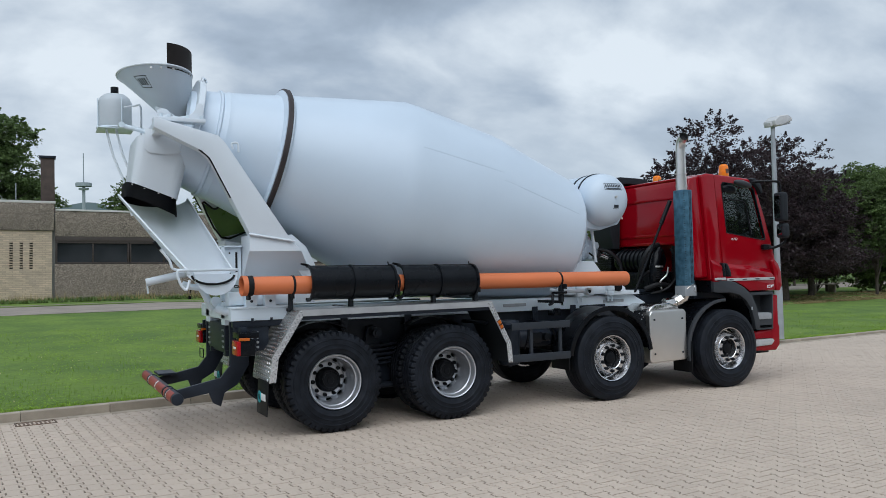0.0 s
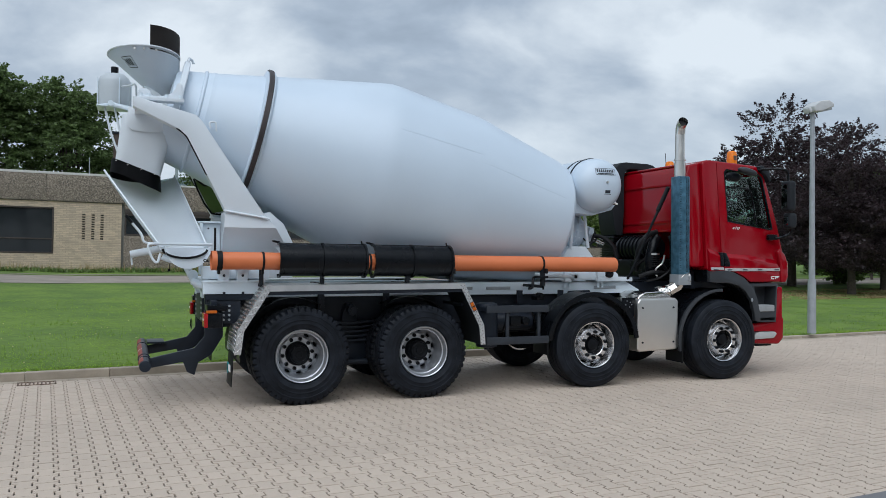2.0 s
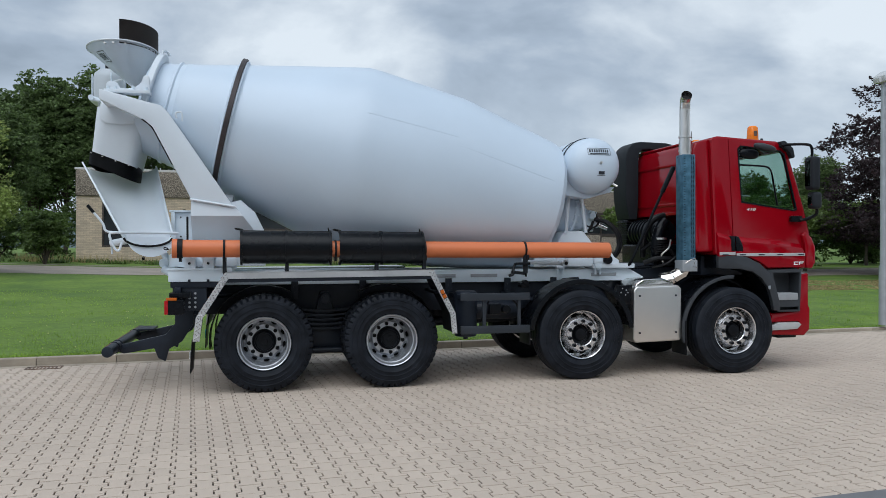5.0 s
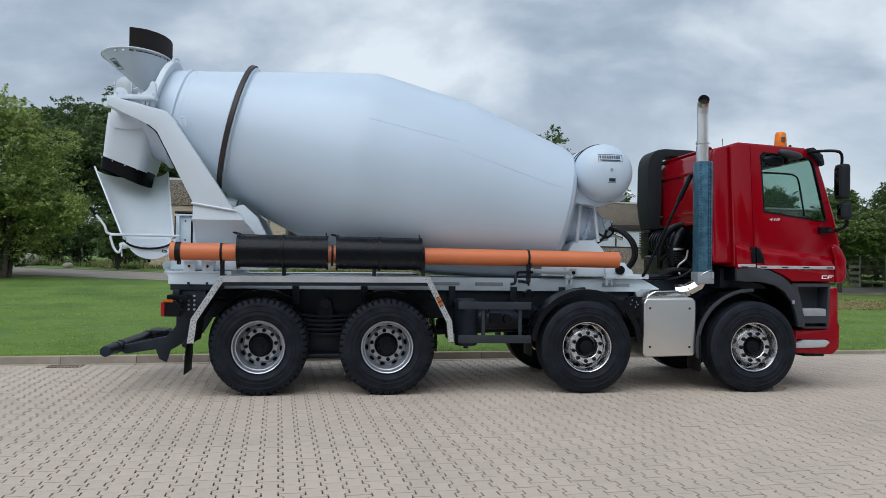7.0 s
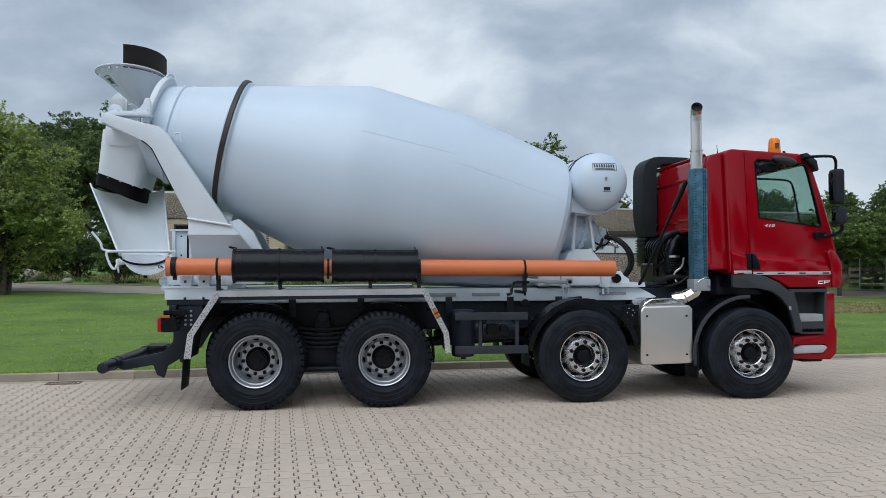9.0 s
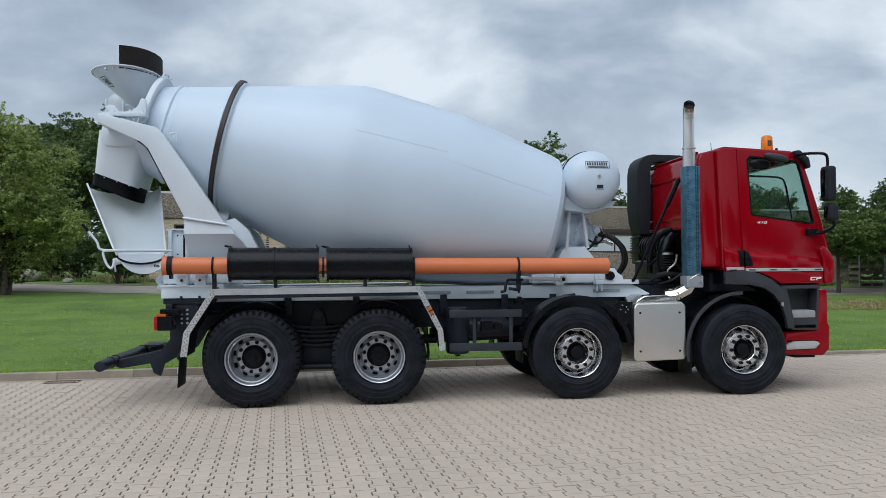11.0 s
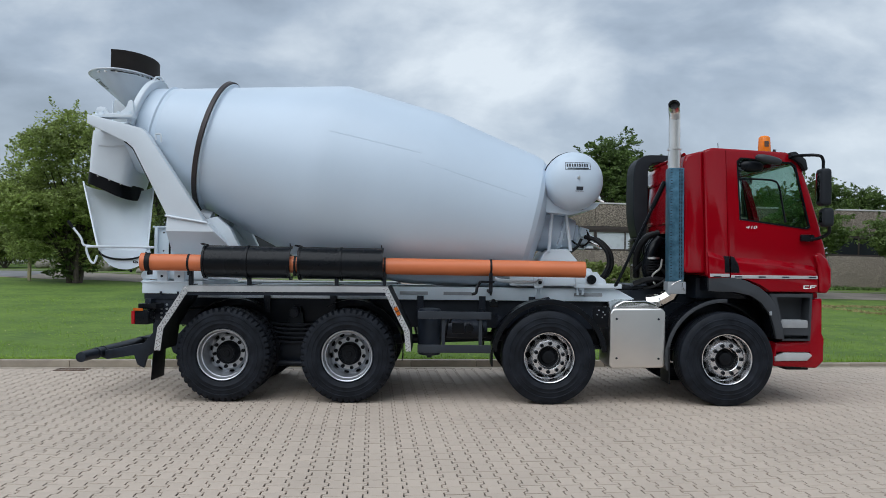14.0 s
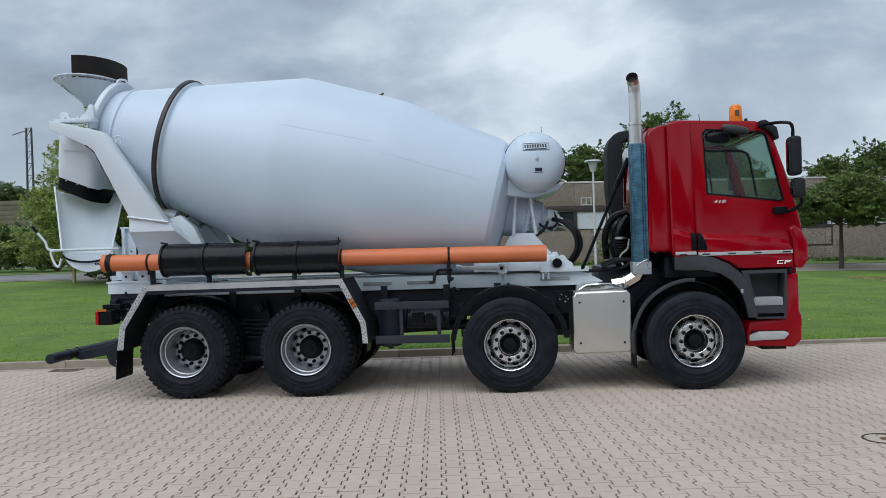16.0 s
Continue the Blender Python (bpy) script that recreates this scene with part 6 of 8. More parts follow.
part("cab_lining", join(box(5.545, 5.56, 0.20, FAR - 0.20, 1.60, 2.86, 0.004), box(5.60, 6.46, 0.25, FAR - 0.25, 2.855, 2.87, 0.004)), M_CABIN, cab)
# Plain white on both badges stands in for the metal's shine.
text("power_badge", "410", 0.064, Matrix.Translation((6.03, side_y(6.03, 2.03) - 0.014, 2.035)) @ Matrix.Rotation(radians(90 + 4.8), 4, "X") @ Matrix(((1.35, 0.25, 0, 0), (0, 0.78, 0, 0), (0, 0, 1, 0), (0, 0, 0, 1))), M_LABELW, cab, "metal number badge, its shine put in as white")
part("model_badge", on_side(join(turned(join(prism([(6.60, 1.335), (6.61, 1.385), (6.69, 1.385), (6.687, 1.373), (6.625, 1.373), (6.617, 1.347), (6.68, 1.347), (6.678, 1.335)], -0.052, -0.04, 0.0), prism([(6.70, 1.335), (6.71, 1.385), (6.80, 1.385), (6.797, 1.373), (6.724, 1.373), (6.722, 1.366), (6.775, 1.366), (6.773, 1.355), (6.720, 1.355), (6.716, 1.335)], -0.052, -0.04, 0.0)), Matrix.Translation((1.33, 0, 0.265)) @ Matrix.Diagonal((0.8, 1, 0.8, 1))))), M_LABELW, cab, "metal model badge, its shine put in as white")
pair("mirror_lens_housing", blob(6.215, 0.02, 2.822, 0.155, 0.07, 0.045, 12), M_WING, cab, "grey rounded mirror housing over the door window")
# Black oval set half into the door glass below the grey housing.
pair("kerb_mirror", blob(6.06, 0.15, 2.755, 0.145, 0.06, 0.068, 4), M_BLACK, cab, "black oval at the top of the door window")
for y, s in ((-0.145, 1), (FAR + 0.145, -1)):
    part("lower_mirror_arm", join(tube([(6.68, y + s * 0.24, 1.93), (6.76, y + s * 0.14, 1.91), (6.84, y + s * 0.02, 1.97), (6.84, y, 2.05)], 0.02, 8, 4), box(6.60, 6.76, y + s * 0.20 - 0.03, y + s * 0.20 + 0.03, 1.88, 1.96, 0.02)), M_BLACK, cab)
    arm = part("mirror_arm", (tube([(6.50, y + s * 0.28, 2.86), (6.56, y + s * 0.20, 2.872), (6.70, y + s * 0.02, 2.858), (6.765, y, 2.815), (6.77, y, 2.68)], 0.018, 8, 4)), M_BLACK, cab)
    head = part("mirror_head", join(box(6.715, 6.835, y - 0.095, y + 0.085, 2.28, 2.70, 0.048, 4), box(6.745, 6.87, y - 0.08, y + 0.08, 2.04, 2.255, 0.052, 4)), M_PLASTIC, arm, "dark plastic mirror housings")
    part("mirror_glass", join(box(6.711, 6.717, y - 0.045, y + 0.060, 2.33, 2.65, 0.002), box(6.741, 6.747, y - 0.035, y + 0.05, 2.09, 2.21, 0.002)), M_MIRROR, arm, "mirror glass")
pair("front_mirror", on_side(prism([(6.52, 2.86), (6.50, 2.92), (6.58, 2.935), (6.70, 2.84), (6.72, 2.72), (6.68, 2.70), (6.64, 2.78)], -0.06, 0.08, 0.025)), M_PLASTIC, cab, "dark front corner mirror")
for y in (0.51, FAR - 0.10):
    beacon = part("beacon", join(rod((6.36, y, 2.968), (6.36, y, 3.15), 0.077, 24, 0.067, b=0.008), rod((6.36, y, 3.15), (6.36, y, 3.168), 0.062, 24, 0.045)), M_AMBER, cab, "amber warning beacon")
    part("beacon_foot", rod((6.36, y, 2.93), (6.36, y, 2.972), 0.079, 24), M_BLACK, beacon)
    part("beacon_reflector", box(6.335, 6.385, y - 0.078, y - 0.05, 3.03, 3.10, 0.008), M_IRON, beacon)
singles("roof_horn", [rod((6.46, 0.46, 2.93), (6.46, 0.46, 3.0), 0.03, 12, 0.015), rod((6.62, FAR - 0.5, 2.88), (6.62, FAR - 0.5, 2.95), 0.03, 12, 0.015)], M_BLACK, cab)
part("antenna", rod((6.32, 1.98, 2.90), (6.29, 1.98, 3.30), 0.005, 6), M_BLACK, cab)

# wings, steps and bumper
M_TREAD = mat("grey_step_tread", (0.30, 0.31, 0.32), 0.5, vary=0.1, scale=9, bump=0.001, bump_scale=60)
for side in (0, 1):
    def sided(b):
        return mirror_y(b) if side else b
    part("cab_wing", sided(join(prism([(5.50, 1.30), (5.50, 1.455), (5.78, 1.455), (5.92, 1.425), (6.08, 1.35), (6.20, 1.25), (6.29, 1.10), (6.35, 0.88), (6.36, 0.76), (6.27, 0.76), (6.25, 0.88), (6.20, 1.04), (6.10, 1.17), (5.98, 1.25), (5.80, 1.29), (5.62, 1.29)], -0.085, -0.02, 0.012))), M_WING, truck, "dark grey plastic front wing")
    # Inner part of the wing, same outline, in black.
    part("wing_liner", sided(join(prism([(5.50, 1.30), (5.50, 1.455), (5.78, 1.455), (5.92, 1.425), (6.08, 1.35), (6.20, 1.25), (6.29, 1.10), (6.35, 0.88), (6.36, 0.76), (6.27, 0.76), (6.25, 0.88), (6.20, 1.04), (6.10, 1.17), (5.98, 1.25), (5.80, 1.29), (5.62, 1.29)], -0.022, 0.30, 0.0))), M_BLACK, truck)
    part("wing_liner", sided(arch(5.69, 0.53, 0.650, 0.664, 88, 192, -0.02, 0.30, 16)), M_BLACK, truck)
    part("wing_arch", sided(join(arch(5.69, 0.53, 0.645, 0.668, 88, 192, -0.062, -0.018, 16), arch(5.69, 0.53, 0.640, 0.682, 88, 192, -0.085, -0.06, 16, 0.006))), M_WING, truck, "dark plastic rear half of the wheel arch")
    part("wing_marker", sided(box(6.19, 6.22, -0.092, -0.082, 1.03, 1.075, 0.004)), M_GALV, truck)
    step = part("entry_step", sided(cut(prism([(6.22, 1.275), (6.36, 0.85), (6.36, 0.735), (6.69, 0.735), (6.715, 1.275)], -0.02, 0.35, 0.012), prism([(6.30, 1.235), (6.37, 0.93), (6.665, 0.93), (6.685, 1.235)], -0.2, 0.19, 0.0), box(6.385, 6.665, -0.2, 0.10, 0.76, 0.80, 0.0))), M_WING, truck, "dark plastic entry steps under the door")
    part("tread_plate", sided(join(box(6.345, 6.655, -0.028, 0.2, 0.885, 0.970, 0.010), *[box(6.365, 6.645, -0.018 + 0.03 * k, -0.006 + 0.03 * k, 0.967, 0.974, 0.002) for k in range(6)])), M_TREAD, step)
    part("bumper_corner", sided(cut(prism([(6.27, 0.44), (6.27, 0.56), (6.30, 0.72), (6.68, 0.74), (6.70, 1.20), (6.84, 1.23), (6.84, 0.82), (6.865, 0.76), (6.86, 0.50), (6.78, 0.42)], 0.015, 0.40, 0.03, 3), box(6.31, 6.70, -0.3, 0.10, 0.545, 0.61, 0.0))), M_RED, truck, "red bumper corner")
    part("bumper_step", sided(prism([(6.29, 0.50), (6.29, 0.555), (6.40, 0.60), (6.68, 0.60), (6.72, 0.57), (6.66, 0.51)], -0.012, 0.10, 0.012)), M_STRIPE, truck, "pale grey bumper step")
    part("bumper_foot", sided(box(6.45, 6.72, 0.1, 0.35, 0.39, 0.44, 0.015)), M_BLACK, truck)
    part("headlamp", sided(box(6.83, 6.87, 0.10, 0.34, 0.86, 1.10, 0.015)), M_CHROME, truck)
part("front_bumper", join(box(6.75, 6.90, 0.35, FAR - 0.35, 0.44, 0.80, 0.03), box(6.78, 6.92, 0.30, FAR - 0.30, 0.80, 1.30, 0.03)), M_RED, truck, "red front bumper")
part("cab_floor", box(5.45, 6.85, 0.25, FAR - 0.25, 1.20, 1.45, 0.02), M_DARK, truck)
pair("wheel_tub", arch(5.69, 0.53, 0.62, 0.64, 15, 165, 0.28, 0.62, 16), M_BLACK, truck)

# behind the cab: intake, air filter, cooling lines, strut
part("air_intake", join(prism([(5.06, 1.95), (5.02, 2.12), (5.00, 2.30), (5.005, 2.80), (5.02, 2.90), (5.05, 2.97), (5.10, 3.02), (5.16, 3.048), (5.24, 3.06), (5.62, 3.05), (5.72, 3.03), (5.80, 2.98), (5.80, 2.94), (5.34, 2.955), (5.26, 2.94), (5.215, 2.90), (5.20, 2.83), (5.20, 2.30), (5.18, 1.95)], 1.50, 1.92, 0.02, 3)), M_PLASTIC, truck, "black air intake duct behind the cab")
part("intake_neck", join(*[box(5.02, 5.19, 1.52, 1.88, 1.90 - 0.035 * k, 1.92 - 0.035 * k, 0.008) for k in range(9)], box(5.035, 5.175, 1.54, 1.86, 1.55, 1.95, 0.02)), M_BLACK, truck, "ribbed black bellows")
part("air_filter", join(rod((5.14, 0.62, 1.76), (5.14, 1.40, 1.76), 0.17, 28, b=0.03), box(4.98, 5.4, 0.55, 1.6, 1.30, 1.60, 0.05, 3), tube([(5.02, 0.55, 1.35), (4.95, 0.5, 1.55), (5.0, 0.5, 1.78), (5.1, 0.55, 1.9)], 0.07, 14)), M_BLACK, truck, "black air filter housing")
for k in range(8):
    part("filter_rib", rod((5.14, 0.68 + 0.09 * k, 1.76), (5.14, 0.705 + 0.09 * k, 1.76), 0.185, 28), M_BLACK, truck)
part("filter_hose", join(*[rod((5.0, 0.48, 1.50 + 0.03 * k), (5.0, 0.48, 1.515 + 0.03 * k), 0.082, 16) for k in range(7)]), M_HOSE, truck)
part("corrugated_pipe", join(*[rod((5.29, 0.40, 1.44 + 0.034 * k), (5.29, 0.40, 1.458 + 0.034 * k), 0.075, 16) for k in range(15)], rod((5.29, 0.40, 1.42), (5.29, 0.40, 1.96), 0.062, 16)), M_HOSE, truck, "black corrugated intake pipe")
for k, pts in enumerate((((4.78, 0.50, 1.36), (4.95, 0.42, 1.42), (5.15, 0.40, 1.40), (5.35, 0.42, 1.34)), ((4.82, 0.62, 1.52), (4.92, 0.5, 1.62), (5.08, 0.44, 1.56), (5.2, 0.42, 1.42)), ((4.9, 0.5, 1.30), (5.05, 0.36, 1.36), (5.22, 0.34, 1.52), (5.26, 0.36, 1.74), (5.22, 0.44, 1.92)), ((4.86, 0.7, 1.44), (4.84, 0.6, 1.72), (4.94, 0.55, 1.92), (5.1, 0.55, 1.98)))):
    part("hose", tube(list(pts), (0.034, 0.022, 0.018, 0.040)[k], 10), M_HOSE, truck, "black coolant hose")
part("steel_band", rod((5.0, 0.48, 1.66), (5.0, 0.48, 1.685), 0.085, 16), M_STEEL, truck)
part("cab_strut", join(rod((5.09, 0.28, 2.58), (4.56, 0.42, 1.36), 0.018, 10), rod((5.09, 0.28, 2.58), (4.95, 0.32, 2.26), 0.03, 10), tube([(4.56, 0.42, 1.36), (4.54, 0.45, 1.32), (4.66, 0.5, 1.30), (5.0, 0.5, 1.32)], 0.022, 8)), M_BLACK, truck, "black diagonal strut behind the cab")
part("coolant_line", tube([(5.02, 0.42, 1.35), (4.98, 0.40, 1.46), (5.06, 0.36, 1.55), (5.08, 0.34, 1.66)], 0.013, 8), M_STEEL, truck)
part("battery_box", join(box(4.42, 5.0, 0.15, 0.55, 0.62, 1.04, 0.02), box(4.95, 5.1, 0.1, 0.4, 0.80, 1.0, 0.02)), M_BLACK, truck)

# ---- kerb ----
KERB_TOP = kerb_top(-9)


def kerb_stone(length):
    bm = box(-length / 2, length / 2, 0.0, 0.15, -0.05, KERB_TOP, 0.010, 2)
    me = bpy.data.meshes.new("kerb_stone")
    bm.to_mesh(me)
    bm.free()
    me.materials.append(M_KERB)
    return me


kerb = tagged(empty("kerb", yard(0, 0)), "weathered concrete kerb between paving and lawn", "kerb", kind="structure")
kerb_mesh = kerb_stone(0.996)
for k in range(-14, 22):
    ob = new("kerb_stone", kerb_mesh)
    ob.parent = kerb
    ob.matrix_basis = Matrix.Translation(U * (k + 0.5) + Vector((0, 0, kerb_top(k + 0.5) - KERB_TOP + random.uniform(-0.003, 0.003)))) @ Matrix.Rotation(SKEW, 4, "Z") @ Matrix.Rotation(-math.atan(kerb_top(k + 1) - kerb_top(k)), 4, "Y")
bm = bmesh.new()
for u0, u1 in ((-400, -14), (22, 400)):
    b = box(u0, u1, 0.0, 0.15, -0.05, kerb_top(u0), 0.0)
    bm = join(bm, turned(b, Matrix.Rotation(SKEW, 4, "Z")))
kerb_bed = part("kerb_bed", turned(join(*[box(k, k + 1, 0.012, 0.138, -0.05, min(kerb_top(k), kerb_top(k + 1)) - 0.02, 0.0) for k in range(-14, 22)]), Matrix.Rotation(SKEW, 4, "Z")), M_JOINT)
kerb_bed.parent = kerb
far_kerb = part("kerb_run", bm, M_KERB)
far_kerb.parent = kerb
gutter = tagged(empty("gutter", yard(0, 0)), "row of flat gutter stones along the kerb", "gutter", kind="structure")
gm = bpy.data.meshes.new("gutter_stone")
b = box(-0.247, 0.247, -0.158, -0.003, -0.03, 0.003, 0.005)
b.to_mesh(gm)
b.free()
gm.materials.append(M_KERB)
for k in range(-28, 44):
    ob = new("gutter_stone", gm)
    ob.parent = gutter
    ob.matrix_basis = Matrix.Translation(U * (k + 0.5) * 0.5) @ Matrix.Rotation(SKEW, 4, "Z")
dr = Vector((-2.82, 2.33, 0.0))
drain = tagged(part("drain_grate", join(*[turned(b, Matrix.Translation(dr) @ Matrix.Rotation(SKEW, 4, "Z")) for b in [box(-0.22, 0.22, -0.13, -0.11, -0.02, 0.008, 0.003), box(-0.22, 0.22, 0.11, 0.13, -0.02, 0.008, 0.003), box(-0.22, -0.2, -0.13, 0.13, -0.02, 0.008, 0.003), box(0.2, 0.22, -0.13, 0.13, -0.02, 0.008, 0.003)] + [box(x, x + 0.02, -0.12, 0.12, -0.02, 0.006, 0.002) for x in np.arange(-0.18, 0.18, 0.045)]]), M_IRON), "rusty cast-iron gutter drain grate at the kerb", "drain")
mh = Vector((6.62, -2.45, 0.0))
cover = tagged(part("manhole_cover", turned(join(rod((0, 0, -0.02), (0, 0, 0.007), 0.045, 28, b=0.004), rod((0, 0, 0.0), (0, 0, 0.011), 0.02, 12)), Matrix.Translation(mh)), M_IRON), "small iron valve cap in a round dark joint ring", "manhole cover")
part("cover_joint", turned(lathe([(-0.02, 0.160), (0.0055, 0.160), (0.0055, 0.174), (-0.02, 0.174)], 48), Matrix.Translation(mh) @ Matrix.Rotation(radians(-90), 4, "Y")), M_JOINT, cover, "dark round joint")

# ---- low building behind the lawn ----
FY = 30.8


def house():
    h = tagged(empty("office_building", (6.0, FY, 0.7)), "long low flat-roofed building in pebble panels and buff brick", "building")
    part("building_core", join(box(-8.25, -2.15, FY + 0.12, FY + 14, 0.2, 4.80, 0.0), box(-2.15, 27.9, FY + 0.12, FY + 14, -0.3, 4.50, 0.0)), M_TRIM, h)
    part("roof_edge", join(box(-8.38, -2.0, FY - 0.06, FY + 0.3, 4.90, 5.0, 0.01), box(-2.0, 27.9, FY - 0.06, FY + 0.3, 4.60, 4.68, 0.01)), M_COPING, h)
    return h


house_ob = house()
# buff brick front with one square window and three columns of air slots
slots = [box(x, x + 0.13, FY - 0.5, FY + 0.5, z, z + 0.06, 0.0) for x in (-3.74, -3.36, -2.99) for z in np.arange(2.10, 3.25, 0.105)]
win = box(-7.22, -4.86, FY - 0.5, FY + 0.5, 1.44, 3.46, 0.0)
buff = part("buff_brick_front", cut(box(-8.3, -2.12, FY, FY + 0.14, 0.5, 3.72, 0.0), win, join(*slots)), M_BUFF, house_ob, "buff brick wall with three columns of air slots", smooth=0)
# Black sheet added behind the slots to give them their shade.
part("slot_backing", box(-3.8, -2.8, FY + 0.118, FY + 0.16, 2.05, 3.3, 0.0), M_HOSE, buff)


def aggregate_run(x0, x1, z0, z1, width, y=FY):
    x = x0
    while x < x1 - 0.2:
        part("pebble_panel", box(x + 0.006, min(x + width, x1) - 0.006, y - 0.03, y + 0.13, z0, z1, 0.006), M_AGGREGATE, house_ob)
        x += width


aggregate_run(-8.33, -2.05, 3.74, 4.90, 3.14, FY - 0.04)
aggregate_run(-2.02, 27.9, 3.50, 4.60, 3.01)
aggregate_run(-2.02, 27.9, -0.3, 2.30, 3.01)


def window(x0, x1, z0, z1, bars, blind=False, y=FY):
    w = part("window", join(box(x0, x1, y - 0.01, y + 0.10, z1 - 0.07, z1, 0.006), box(x0, x1, y - 0.01, y + 0.10, z0, z0 + 0.07, 0.006), box(x0, x0 + 0.07, y - 0.01, y + 0.10, z0 + 0.07, z1 - 0.07, 0.006), box(x1 - 0.07, x1, y - 0.01, y + 0.10, z0 + 0.07, z1 - 0.07, 0.006), *[box(b - 0.03, b + 0.03, y - 0.005, y + 0.10, z0 + 0.07, z1 - 0.07, 0.004) for b in bars]), M_BROWN, house_ob, "brown framed window")
    cuts = [x0 + 0.07, *bars, x1 - 0.07]
    for a, b in zip(cuts, cuts[1:]):
        part("pane", box(a + 0.0, b - 0.0, y + 0.05, y + 0.06, z0 + 0.07, z1 - 0.07, 0.0), M_BLIND if blind else M_PANE, w)


window(-7.22, -4.86, 1.44, 3.46, [], False)
part("window_rail", box(-7.15, -4.93, FY + 0.02, FY + 0.05, 2.05, 2.11, 0.004), M_BROWN, house_ob)
part("fascia", box(-2.0, 27.9, FY - 0.02, FY + 0.12, 3.28, 3.49, 0.006), M_BROWN, house_ob)
for k in range(10):
    x0 = -2.0 + k * 3.01
    window(x0 + 0.01, min(x0 + 3.0, 27.9), 2.31, 3.275, [x0 + 1.505] if x0 < 25 else [], blind=(3 <= k <= 5 or k == 7))
window(17.5, 19.4, 1.36, 2.30, [], True, FY - 0.045)
part("wall_vent", join(box(7.28, 7.80, FY - 0.06, FY - 0.028, 3.86, 3.90, 0.004), box(7.28, 7.80, FY - 0.06, FY - 0.028, 3.42 + 0.1, 3.56, 0.004), box(7.28, 7.32, FY - 0.06, FY - 0.028, 3.56, 3.86, 0.004), box(7.76, 7.80, FY - 0.06, FY - 0.028, 3.56, 3.86, 0.004), box(7.52, 7.56, FY - 0.06, FY - 0.028, 3.56, 3.86, 0.004)), M_COPING, house_ob)
# the building stands along the yard and on ground that falls a little towards its far end
house_ob.rotation_euler = (0, radians(0.7), radians(3.5))
chim = tagged(part("chimney", join(box(-2.48, -1.92, 32.0, 32.6, 4.7, 7.19, 0.01)), M_CHIMNEY), "dark brown brick chimney on the flat roof", "chimney")
part("chimney_cap", box(-2.54, -1.86, 31.94, 32.66, 7.19, 7.29, 0.01), M_DARK, chim)
tagged(part("roof_pole", join(rod((-3.45, FY + 0.1, 3.9), (-3.45, FY + 0.1, 5.9), 0.02, 8)), M_GALV), "thin metal lightning rod on the roof edge", "rod")

# path and verge in front of the building
def strip(name, v0, v1, u0, u1, lift, material, label, wob=0.0):
    bm = bmesh.new()
    n = 120
    rows = []
    for k in range(n + 1):
        u = u0 + (u1 - u0) * k / n
        row = []
        for j in range(4):
            v = v0 + (v1 - v0) * j / 3 + wob * noise.noise(Vector((u * 0.4, j * 5.0, v0)))
            p = yard(u, v)
            row.append(bm.verts.new((p.x, p.y, land(p.x, p.y) + lift)))
        rows.append(row)
    for a, b in zip(rows, rows[1:]):
        for j in range(3):
            bm.faces.new((a[j], b[j], b[j + 1], a[j + 1]))
    return tagged(part(name, bm, material), label, "path", kind="structure")


strip("path", 18.6, 22.3, -70, 60, 0.012, M_PATH, "pale worn gravel path across the lawn", 0.25)
strip("edging", 22.35, 22.62, -70, 60, 0.05, M_WOOD, "low weathered edging along the path", 0.05)

# ---- street lamps ----
def street_lamp(at, height):
    s = tagged(empty("street_lamp", at), "grey steel street lamp with flat pale head", "street lamp")
    x, y, z = at
    part("pole", join(rod((x, y, z), (x, y, z + 1.1), 0.085, 20, 0.08), rod((x, y, z + 1.1), (x, y, z + height), 0.062, 20, 0.042)), M_GALV, s)
    head = part("lamp_head", turned(join(prism([(-0.10, -0.05), (-0.10, 0.07), (0.08, 0.145), (0.32, 0.135), (0.44, 0.05), (0.43, -0.02), (0.1, -0.065)], -0.16, 0.16, 0.03, 3), box(-0.16, -0.06, -0.08, 0.08, -0.05, 0.05, 0.02)), Matrix.Translation((x, y, z + height)) @ Matrix.Rotation(radians(-12), 4, "Y")), M_LAMPHEAD, s, "pale grey lamp head")
    part("diffuser", turned(box(0.06, 0.40, -0.12, 0.12, -0.075, -0.025, 0.012), Matrix.Translation((x, y, z + height)) @ Matrix.Rotation(radians(-12), 4, "Y")), M_BOTTLE, head)
    return s


street_lamp((11.2, 3.78, 0.10), 4.55)
pl = tagged(empty("garden_lamp", (7.22, 24.0, land(7.22, 24.0))), "slim pale path lamp with mushroom head", "lamp")
z0 = land(7.22, 24.0)
part("pole", rod((7.22, 24.0, z0), (7.22, 24.0, 4.55), 0.05, 14, 0.04), M_LAMPHEAD, pl)
part("lamp_head", join(rod((7.22, 24.0, 4.52), (7.22, 24.0, 4.92), 0.10, 20, 0.20), rod((7.22, 24.0, 4.92), (7.22, 24.0, 4.98), 0.34, 24, 0.30)), M_BOTTLE, pl)

